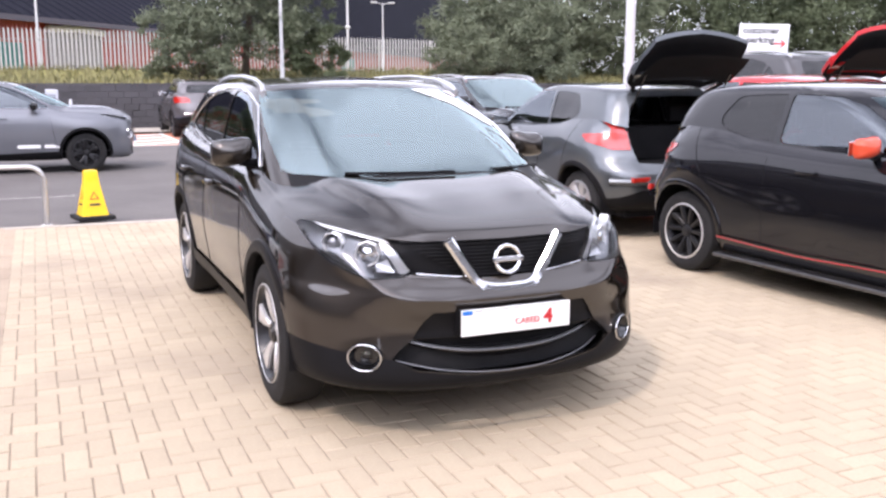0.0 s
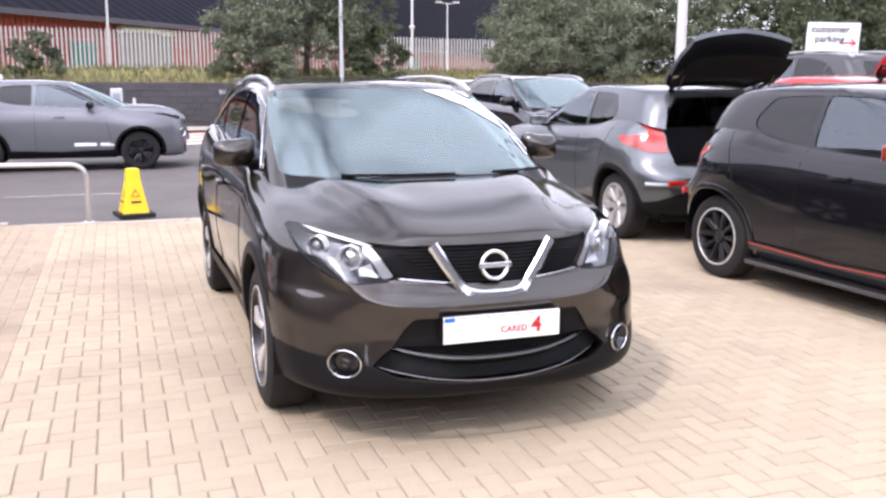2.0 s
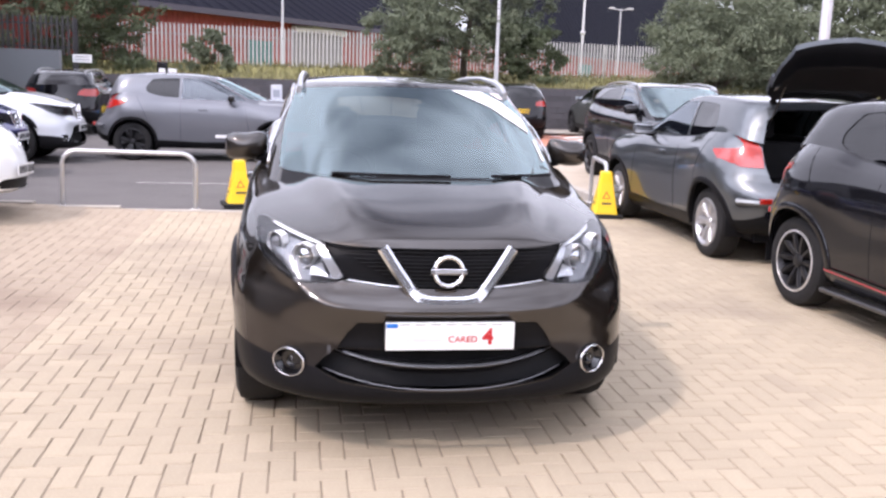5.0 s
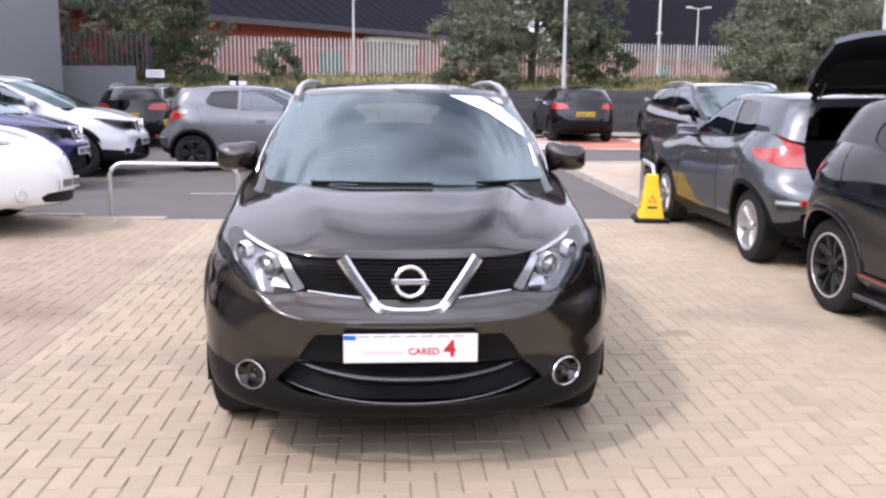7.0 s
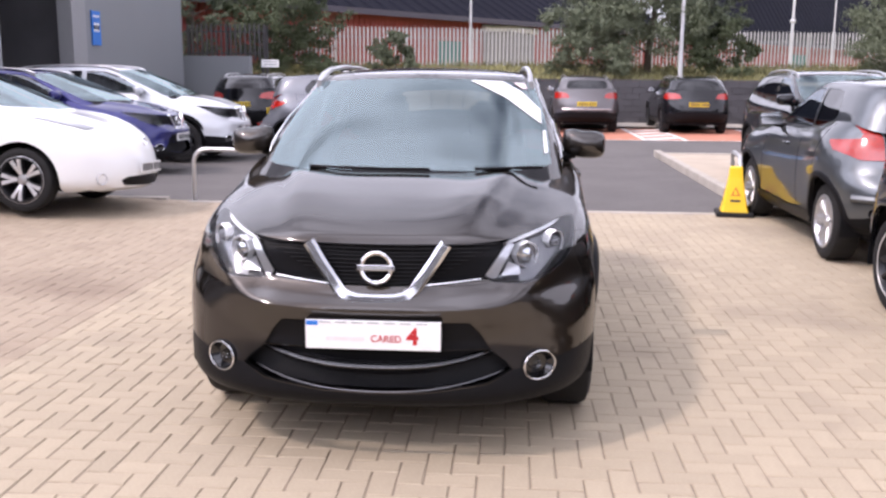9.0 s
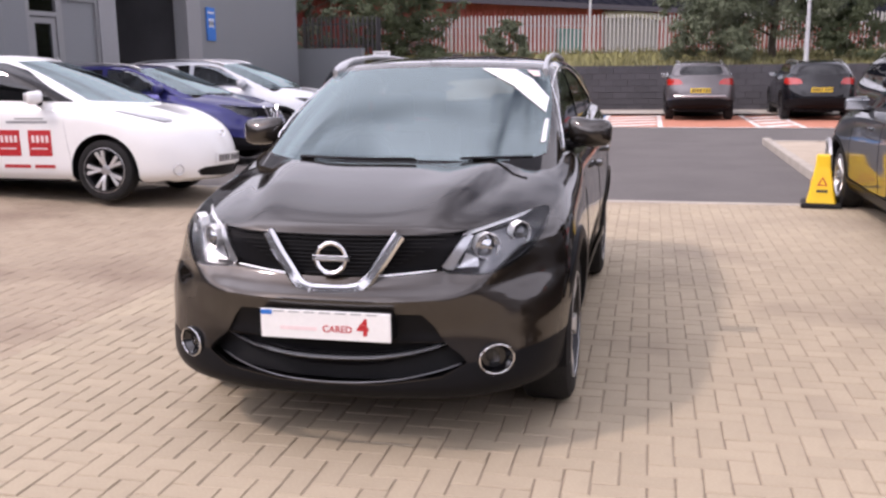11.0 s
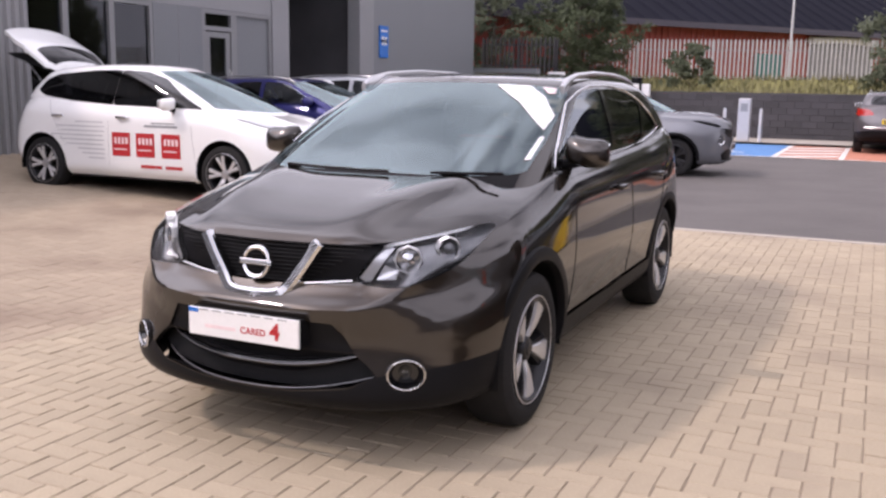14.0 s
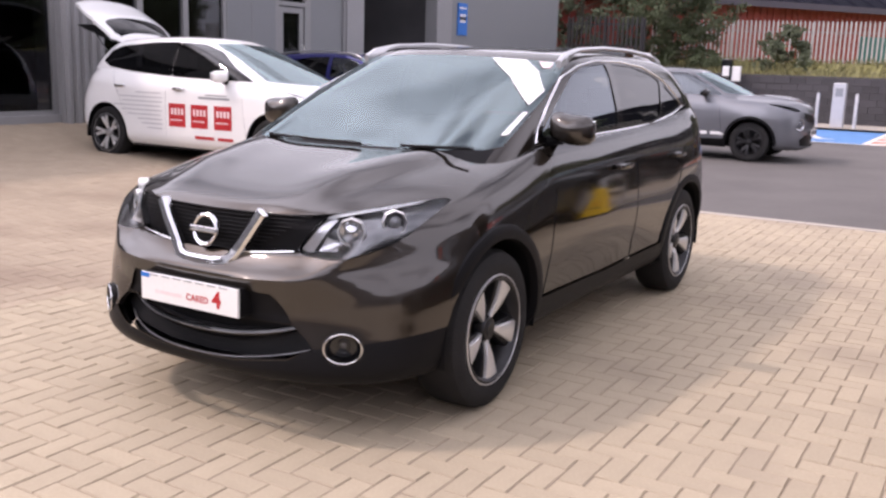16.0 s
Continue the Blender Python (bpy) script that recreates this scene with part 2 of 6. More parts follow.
def sheet(name, xs, ys, z, mat, label, kind="structure", cat="ground"):
    bm = bmesh.new()
    grid = [[bm.verts.new((x, y, rise(x, y) + z)) for x in xs] for y in ys]
    for a, b in zip(grid, grid[1:]):
        for i in range(len(xs) - 1):
            bm.faces.new((a[i], a[i + 1], b[i + 1], b[i]))
    return tagged(obj_from(name, bm, mat), label, cat, kind=kind)


near_x = [i * 0.5 - 14 for i in range(57)]
sheet("ground", [-1500, -300, -60] + near_x + [60, 300, 1500], [-1500, -300, -60, -20, -8, 0, 6, 7, 8, 9, 10, 11, 12, 20, 30, 60, 300, 1500], -0.05, ASPHALT, "worn grey asphalt road and open ground")
# ---- cars ----
def curve(points):
    """A smooth function through (position, value) pairs."""
    xs = [p[0] for p in points]
    ys = [p[1] for p in points]
    n = len(xs)
    d = [(ys[i + 1] - ys[i]) / (xs[i + 1] - xs[i]) for i in range(n - 1)]
    t = [d[0]] + [0 if d[i - 1] * d[i] <= 0 else 2 * d[i - 1] * d[i] / (d[i - 1] + d[i]) for i in range(1, n - 1)] + [d[-1]]

    def f(x):
        if x <= xs[0]:
            return ys[0]
        if x >= xs[-1]:
            return ys[-1]
        i = 0
        while x > xs[i + 1]:
            i += 1
        h = xs[i + 1] - xs[i]
        s = (x - xs[i]) / h
        return (2 * s ** 3 - 3 * s * s + 1) * ys[i] + (s ** 3 - 2 * s * s + s) * h * t[i] + (3 * s * s - 2 * s ** 3) * ys[i + 1] + (s ** 3 - s * s) * h * t[i + 1]
    return f


def half_outline(w, yf, yr, cf, cr, nf, nr, count):
    """Half of a car's plan outline, from the middle of the nose round the side to the middle of the tail."""
    a, b, c = count
    pts = []
    for i in range(a):
        q = math.pi / 2 * i / a
        pts.append((w * math.sin(q) ** (2 / nf), yf + cf - cf * math.cos(q) ** (2 / nf)))
    for i in range(b):
        pts.append((w, yf + cf + (yr - cr - yf - cf) * i / b))
    for i in range(c + 1):
        q = math.pi / 2 * (1 - i / c)
        pts.append((w * abs(math.sin(q)) ** (2 / nr), yr - cr + cr * abs(math.cos(q)) ** (2 / nr)))
    return pts


def mirror_x(bm):
    geom = bm.verts[:] + bm.edges[:] + bm.faces[:]
    r = bmesh.ops.duplicate(bm, geom=geom)
    vs = [g for g in r["geom"] if isinstance(g, bmesh.types.BMVert)]
    for v in vs:
        v.co.x = -v.co.x
    bmesh.ops.reverse_faces(bm, faces=[g for g in r["geom"] if isinstance(g, bmesh.types.BMFace)])
    bmesh.ops.remove_doubles(bm, verts=bm.verts[:], dist=0.0008)


def rounded(poly, r, n=4):
    """A polygon with its corners rounded off."""
    out = []
    k = len(poly)
    for i in range(k):
        p, a, b = Vector(poly[i]), Vector(poly[i - 1]), Vector(poly[(i + 1) % k])
        la, lb = (a - p).length, (b - p).length
        d = min(r, la * 0.45, lb * 0.45)
        s, e = p + (a - p) / la * d, p + (b - p) / lb * d
        for j in range(n + 1):
            q = j / n
            out.append(tuple((1 - q) ** 2 * s + 2 * q * (1 - q) * p + q * q * e))
    return out


def inside(poly, x, y):
    hit = False
    k = len(poly)
    for i in range(k):
        (x1, y1), (x2, y2) = poly[i], poly[(i + 1) % k]
        if (y1 > y) != (y2 > y) and x < (x2 - x1) * (y - y1) / (y2 - y1) + x1:
            hit = not hit
    return hit


def haunch(spec, y, u):
    """How far the flank swells over the wheels."""
    h = spec.get("haunch", 0)
    return h * math.exp(-((u - 0.66) / 0.24) ** 2) * (math.exp(-((y - spec["wb"]) / 0.42) ** 2) + 0.7 * math.exp(-(y / 0.42) ** 2))


def side_x(spec, f, y, z):
    """The width of a car's flank at a place along it and a height."""
    u = max(0, min(1, (z - f["zbot"](y)) / (f["belt"](y) - f["zbot"](y))))
    dip = spec.get("waist", 0) * math.exp(-((u - spec.get("waist_at", 0.34)) / 0.2) ** 2) * max(0, math.sin(math.pi * max(0, min(1, (y - 0.35) / (spec["wb"] - 0.7)))))
    return f["w"](u) - dip + haunch(spec, y, u)


def carve(bm, poly, axis, keep):
    """Cuts a shell along an outline seen from the side (axis 'x': y, z) or the front (axis 'y': x, z); returns the faces inside it."""
    ia = 1 if axis == "x" else 0
    lo = [min(p[k] for p in poly) - 0.03 for k in (0, 1)]
    hi = [max(p[k] for p in poly) + 0.03 for k in (0, 1)]

    def near(f):
        if not keep(f.calc_center_median()):
            return False
        a = [v.co[ia] for v in f.verts]
        z = [v.co.z for v in f.verts]
        return max(a) > lo[0] and min(a) < hi[0] and max(z) > lo[1] and min(z) < hi[1]
    k = len(poly)
    for i in range(k):
        p, q = poly[i], poly[(i + 1) % k]
        d = Vector((q[0] - p[0], q[1] - p[1]))
        if d.length < 1e-6:
            continue
        no = Vector((0, 0, 0))
        no[ia], no.z = -d.y, d.x
        co = Vector((0, 0, 0))
        co[ia], co.z = p
        m = (d.length / 2 + 0.06)
        mid = ((p[0] + q[0]) / 2, (p[1] + q[1]) / 2)
        fs = [f for f in bm.faces if near(f) and min(abs(v.co[ia] - mid[0]) for v in f.verts) < m and min(abs(v.co.z - mid[1]) for v in f.verts) < m]
        geom = list({e for f in fs for e in f.edges}) + list({v for f in fs for v in f.verts}) + fs
        bmesh.ops.bisect_plane(bm, geom=geom, plane_co=co, plane_no=no.normalized(), dist=0.0004)
    out = []
    for f in bm.faces:
        c = f.calc_center_median()
        if keep(c) and inside(poly, c[ia], c.z):
            out.append(f)
    return out


def lift(bm, faces, remove=True):
    """Takes faces out of a shell into a mesh of their own."""
    made = bmesh.new()
    table = {}
    for f in faces:
        vs = []
        for v in f.verts:
            if v not in table:
                table[v] = made.verts.new(v.co)
            vs.append(table[v])
        made.faces.new(vs)
    if remove:
        bmesh.ops.delete(bm, geom=faces, context="FACES")
    made.normal_update()
    return made


def make_wheel(parent, x, y, r, wide, style, meshes, rim_r):
    """tyre, rim and spokes; x gives the side and the outer face."""
    side = 1 if x > 0 else -1
    w = new("wheel")
    w.parent = parent
    w.matrix_basis = Matrix.Translation((x, y, r)) @ Matrix.Rotation(radians(90 * side), 4, "Y")
    if not meshes:
        bm = bmesh.new()
        h = wide / 2
        lathe(bm, [(rim_r - 0.012, -h * 0.9), (rim_r + 0.02, -h), (r - 0.045, -h), (r - 0.012, -h * 0.86), (r, -h * 0.6), (r, h * 0.6), (r - 0.012, h * 0.86), (r - 0.045, h), (rim_r + 0.02, h), (rim_r, h * 0.93), (rim_r - 0.012, h * 0.9)], 48)
        meshes["tyre"] = bm
        bm = bmesh.new()
        lathe(bm, [(rim_r - 0.006, h * 0.9), (rim_r - 0.004, h * 0.97), (rim_r - 0.022, h * 0.99), (rim_r - 0.03, h * 0.9), (rim_r - 0.045, h * 0.2), (rim_r - 0.05, -h * 0.7), (0.10, -h * 0.7), (0.03, -h * 0.5), (0.0, -h * 0.5)], 48)
        meshes["rim"] = bm
        bm = bmesh.new()
        lw = style.get("lip_width", 0.007)
        lathe(bm, [(rim_r - 0.003, h * 0.93), (rim_r - 0.004, h * 0.985), (rim_r - 0.004 - lw * 0.7, h * 1.0), (rim_r - 0.004 - lw, h * 0.93)], 48)
        meshes["lip"] = bm
        bm = bmesh.new()
        zc = h * 0.75
        lathe(bm, [(0.055, zc - 0.05), (0.055, zc - 0.012), (0.047, zc), (0.032, zc + 0.003), (0.03, zc + 0.008), (0.0, zc + 0.010)], 24)
        meshes["hub_cap"] = bm
        n, pair, root, tip = style["spokes"]
        for which, inset, thick, grow in (("spoke", 0.0, 0.03, 1.0), ("spoke_back", 0.016, 0.05, 1.55)):
            bm = bmesh.new()
            for q in ((-1, 1) if pair else (0,)):
                a = pair * q
                r0, r1 = 0.045, rim_r - 0.02
                prof = []
                for s0 in range(7):
                    f = s0 / 6
                    rr = r0 + (r1 - r0) * f
                    wd = (root + (tip - root) * f) * grow
                    ang = a * (0.55 + 0.45 * f)
                    zz = zc - 0.012 + 0.012 * f + h * 0.12 * math.sin(f * math.pi) * 0.6 + (h * 0.93 - zc) * f * 0.8 - inset
                    prof.append((rr, ang, wd, zz))
                rows = []
                for rr, ang, wd, zz in prof:
                    cx, cy = rr * math.cos(ang), rr * math.sin(ang)
                    tx, ty = -math.sin(ang), math.cos(ang)
                    rows.append([bm.verts.new((cx + tx * wd * e, cy + ty * wd * e, zz - dz)) for e, dz in ((-1.0, thick), (-0.9, 0.004), (-0.72, 0), (0.72, 0), (0.9, 0.004), (1.0, thick))])
                for u, v in zip(rows, rows[1:]):
                    for j in range(5):
                        bm.faces.new((u[j], v[j], v[j + 1], u[j + 1]))
            bm.normal_update()
            meshes[which] = bm
        for key in meshes:
            bm = meshes[key]
            bmesh.ops.recalc_face_normals(bm, faces=bm.faces)
            me = bpy.data.meshes.new(key)
            bm.to_mesh(me)
            bm.free()
            me.materials.append({"tyre": RUBBER, "rim": style["rim"], "lip": style["lip"], "hub_cap": style["cap"], "spoke": style["face"], "spoke_back": style["rim"]}[key])
            me.shade_smooth()
            me.set_sharp_from_angle(angle=radians(35))
            meshes[key] = me
    for key in ("tyre", "rim", "lip", "hub_cap"):
        o = new(key, meshes[key])
        o.parent = w
    n = style["spokes"][0]
    for i in range(n):
        turn = Matrix.Rotation(2 * math.pi * i / n + style.get("turn", 0.3), 4, "Z")
        for key in ("spoke", "spoke_back"):
            o = new(key, meshes[key])
            o.parent, o.matrix_basis = w, turn
    return w


STYLE_MAIN = {"turn": 0.05, "spokes": (5, 0.0, 0.006, 0.060), "rim": RIM_DARK, "lip": RIM_CUT, "face": RIM_CUT, "cap": RIM_DARK}
STYLE_SILVER = {"spokes": (7, 0.14, 0.014, 0.017), "rim": RIM_SILVER, "lip": RIM_SILVER, "face": RIM_SILVER, "cap": RIM_SILVER}
STYLE_BLACK = {"spokes": (5, 0.22, 0.016, 0.026), "rim": RIM_DARK, "lip": RIM_DARK, "face": RIM_DARK, "cap": RIM_DARK}
STYLE_SPORT = {"lip_width": 0.018, "spokes": (10, 0.0, 0.012, 0.016), "rim": RIM_DARK, "lip": RIM_CUT, "face": RIM_DARK, "cap": RIM_DARK}
STYLE_LEAF = {"spokes": (5, 0.2, 0.012, 0.024), "rim": RIM_DARK, "lip": RIM_SILVER, "face": RIM_CUT, "cap": RIM_SILVER}

CROSSOVER_FORM = dict(
    wb=2.646, r=0.345, rim=0.245, tyre=0.225, track=0.775, arch=0.405,
    zbot=[(-0.9, 0.225), (-0.5, 0.235), (0.5, 0.25), (2.2, 0.26), (3.5, 0.33)],
    w=[(0, 0.822), (0.06, 0.866), (0.16, 0.886), (0.32, 0.899), (0.46, 0.903), (0.60, 0.897), (0.72, 0.888), (0.82, 0.879), (0.91, 0.862), (0.96, 0.842), (1, 0.812)],
    yf=[(0, -0.80), (0.05, -0.858), (0.12, -0.876), (0.18, -0.874), (0.26, -0.866), (0.40, -0.848), (0.54, -0.838), (0.64, -0.818), (0.72, -0.792), (0.80, -0.784), (0.90, -0.782), (1, -0.757)], waist=0.026, waist_at=0.20, haunch=0.014, ridge=0.026,
    lip=[(0, 0.640), (0.30, 0.641), (0.46, 0.652), (0.56, 0.690), (0.64, 0.752), (0.71, 0.83), (0.80, 0.95)],
    yr=[(0, 3.35), (0.08, 3.47), (0.3, 3.52), (0.5, 3.50), (0.75, 3.44), (1, 3.40)],
    cf=0.74, nf=2.5, nf_low=2.75, cr=0.66, nr=2.45,
    hood=[(-0.80, 0.838), (-0.755, 0.866), (-0.70, 0.908), (-0.5, 0.972), (-0.25, 1.025), (0.05, 1.070), (0.45, 1.098)],
    belt=[(0.25, 1.062), (0.6, 1.085), (1.2, 1.10), (2.1, 1.13), (2.6, 1.17), (3.1, 1.21), (3.4, 1.19)],
    drop=0.085, cowl=0.45,
    g_yf=[(k / 10, 0.02 + 0.090 * k + 0.0020 * k * k) for k in range(11)],
    g_yr=[(0, 3.40), (0.5, 3.24), (0.85, 3.10), (1, 2.98)],
    g_w=[(0, 0.770), (0.25, 0.752), (0.55, 0.716), (0.8, 0.678), (0.93, 0.645), (1, 0.612)],
    g_cf=0.36, g_nf=2.75, g_cr=0.42, g_nr=2.6,
    roof=[(1.0, 1.515), (1.3, 1.545), (1.8, 1.566), (2.4, 1.555), (2.9, 1.52), (3.2, 1.48)], crown=0.036,
    side_windows=[[(0.60, 1.124), (0.92, 1.30), (1.16, 1.420), (1.36, 1.464), (1.66, 1.480), (1.66, 1.138)], [(1.74, 1.140), (1.74, 1.480), (2.10, 1.468), (2.38, 1.425), (2.50, 1.385), (2.38, 1.165), (2.20, 1.142)], [(2.43, 1.182), (2.545, 1.372), (2.66, 1.31), (2.78, 1.235), (2.62, 1.20)]],
    cowl_band=[(0, 1.0), (0, 1.080), (0.40, 1.078), (0.66, 1.082), (0.69, 1.086), (0.70, 1.0)],
    screen=[(0.705, 1.095), (0.700, 1.20), (0.684, 1.30), (0.654, 1.40), (0.632, 1.450), (0.605, 1.478), (0.30, 1.497), (0, 1.502), (0, 1.080), (0.40, 1.078), (0.66, 1.082)],
    rear_window=[(0.56, 1.235), (0.54, 1.36), (0.48, 1.42), (0, 1.43), (0, 1.20), (0.48, 1.205)],
)


def fold(d):
    """The section of a bonnet crease: a short fall outwards, a long one inwards."""
    return max(0, 1 - (d / 0.10) ** 2) ** 2 if d > 0 else math.exp(-(d / 0.16) ** 2)


def lip_out(lip, x, z):
    """How far the bumper stands out along the folded edge under the lamps."""
    zc, slope = lip(x), (lip(x + 0.01) - lip(x - 0.01)) / 0.02
    s = (z - zc) / math.sqrt(1 + slope * slope)
    p = max(0, 1 - s / 0.082) if s > 0 else max(0, 1 + s / 0.14) ** 1.5
    return 0.058 * p * max(0, min(1, (0.84 - x) / 0.22))


def shell(spec, counts=(22, 40, 16), levels=26):
    """The skin of a car: lower body with bonnet, and the house with its roof, as half shells made whole."""
    f = {k: curve(spec[k]) for k in ("zbot", "w", "yf", "yr", "hood", "belt", "g_yf", "g_yr", "g_w", "roof")}
    cowl, drop = spec["cowl"], spec["drop"]
    lip = curve(spec["lip"]) if "lip" in spec else None

    def top(x, y, wmax):
        k = min(1, abs(x) / wmax)
        hz = f["hood"](y - 0.34 * k ** 4 * max(0, min(1, (cowl - y) / 1.2))) - drop * k ** 3 + spec.get("ridge", 0.014) * fold(abs(x) - 0.42 - 0.22 * (y + 0.3)) * max(0, min(1, (y + 0.75) / 0.4))
        bz = f["belt"](y)
        s = max(0, min(1, (y - cowl + 0.35) / 0.5))
        s = s * s * (3 - 2 * s)
        return hz * (1 - s) + bz * s

    body = bmesh.new()
    rings = []
    ring1 = half_outline(f["w"](1), f["yf"](1), f["yr"](1), spec["cf"], spec["cr"], spec["nf"], spec["nr"], counts)
    w1 = f["w"](1)
    for l in range(levels + 1):
        u = l / levels
        low = spec.get("nf_low", spec["nf"])
        square = spec["nf"] + (low - spec["nf"]) * max(0, min(1, (0.95 - u) / 0.35))
        if "lip" in spec:
            square += 0.1 * max(0, min(1, (0.30 - u) / 0.15))
        ring = half_outline(f["w"](u), f["yf"](u), f["yr"](u), spec["cf"], spec["cr"], square, spec["nr"], counts)
        row = []
        for i, ((x, y), (x1, y1)) in enumerate(zip(ring, ring1)):
            z0, z1 = f["zbot"](y1), top(x1, y1, w1)
            waist = 0.0
            if spec.get("waist"):
                waist = spec["waist"] * math.exp(-((u - spec.get("waist_at", 0.34)) / 0.2) ** 2) * max(0, math.sin(math.pi * max(0, min(1, (y - 0.35) / (spec["wb"] - 0.7)))))
            z = z0 + u * (z1 - z0)
            if i < counts[0] and spec.get("lip"):
                y -= lip_out(lip, x, z)
            row.append(body.verts.new((max(0, x - (waist - haunch(spec, y, u)) * (x / f["w"](u))), y, z)))
        rings.append(row)
    for a, b in zip(rings, rings[1:]):
        for i in range(len(a) - 1):
            body.faces.new((a[i], a[i + 1], b[i + 1], b[i]))
    # top skin of the lower body: bonnet ahead of the cowl, ledge behind it
    cols = 22
    rows = []
    for v in rings[-1]:
        x1, y1 = v.co.x, v.co.y
        row = [v] if x1 > 1e-4 else [v]
        for j in range(1, cols + 1):
            x = x1 * (1 - j / cols)
            row.append(body.verts.new((x, y1, top(x, y1, w1))))
        rows.append(row)
    for a, b in zip(rows, rows[1:]):
        for j in range(cols):
            try:
                body.faces.new((a[j], a[j + 1], b[j + 1], b[j]))
            except ValueError:
                pass
    body.normal_update()
    gap = [q for q in body.faces if abs(q.normal.z) > 0.75 and all(v.co.y > 0.30 + 0.2 * v.co.x ** 2 and v.co.y < f["g_yr"](0) - 0.06 and abs(v.co.x) < f["g_w"](0) - 0.05 and v.co.z > f["belt"](v.co.y) - 0.12 for v in q.verts)]
    bmesh.ops.delete(body, geom=gap, context="FACES")
    bmesh.ops.remove_doubles(body, verts=body.verts[:], dist=0.0006)
    bmesh.ops.dissolve_degenerate(body, edges=body.edges[:], dist=0.0004)

    house = bmesh.new()
    rings = []
    glv = 16
    edge_drop = spec["crown"]
    g1 = half_outline(f["g_w"](1), f["g_yf"](1), f["g_yr"](1), spec["g_cf"], spec["g_cr"], spec["g_nf"], spec["g_nr"], counts)
    g0 = half_outline(f["g_w"](0), f["g_yf"](0), f["g_yr"](0), spec["g_cf"], spec["g_cr"], spec["g_nf"], spec["g_nr"], counts)
    gw = f["g_w"](1)
    for l in range(glv + 1):
        v = l / glv
        ring = half_outline(f["g_w"](v), f["g_yf"](v), f["g_yr"](v), spec["g_cf"], spec["g_cr"], spec["g_nf"], spec["g_nr"], counts)
        row = []
        for (x, y), (x0, y0), (x1, y1) in zip(ring, g0, g1):
            z0 = top(x0, y0, w1) - 0.012
            z1 = f["roof"](y1) - edge_drop * (x1 / gw) ** 2.5
            row.append(house.verts.new((x, y, z0 + (z1 - z0) * v)))
        rings.append(row)
    for a, b in zip(rings, rings[1:]):
        for i in range(len(a) - 1):
            house.faces.new((a[i], a[i + 1], b[i + 1], b[i]))
    cols = 10
    rows = []
    for v in rings[-1]:
        row = [v]
        for j in range(1, cols + 1):
            x = v.co.x * (1 - j / cols)
            row.append(house.verts.new((x, v.co.y, f["roof"](v.co.y) - edge_drop * (x / gw) ** 2.5)))
        rows.append(row)
    for a, b in zip(rows, rows[1:]):
        for j in range(cols):
            try:
                house.faces.new((a[j], a[j + 1], b[j + 1], b[j]))
            except ValueError:
                pass
    bmesh.ops.remove_doubles(house, verts=house.verts[:], dist=0.0006)
    bmesh.ops.dissolve_degenerate(house, edges=house.edges[:], dist=0.0004)
    return body, house, f, top


def circle_poly(cy, cz, r, n=28):
    return [(cy + r * math.cos(2 * math.pi * i / n), cz + r * math.sin(2 * math.pi * i / n)) for i in range(n)]


def both(bm):
    mirror_x(bm)
    bmesh.ops.recalc_face_normals(bm, faces=bm.faces[:])
    return bm


def mirrored_parts(name, bm, mat, parent, label="", smooth=True):
    """The same part on both sides of a car, as two meshes."""
    twin = bm.copy()
    for v in twin.verts:
        v.co.x = -v.co.x
    bmesh.ops.reverse_faces(twin, faces=twin.faces[:])
    return part(name, bm, mat, parent, label, smooth), part(name, twin, mat, parent, label, smooth)


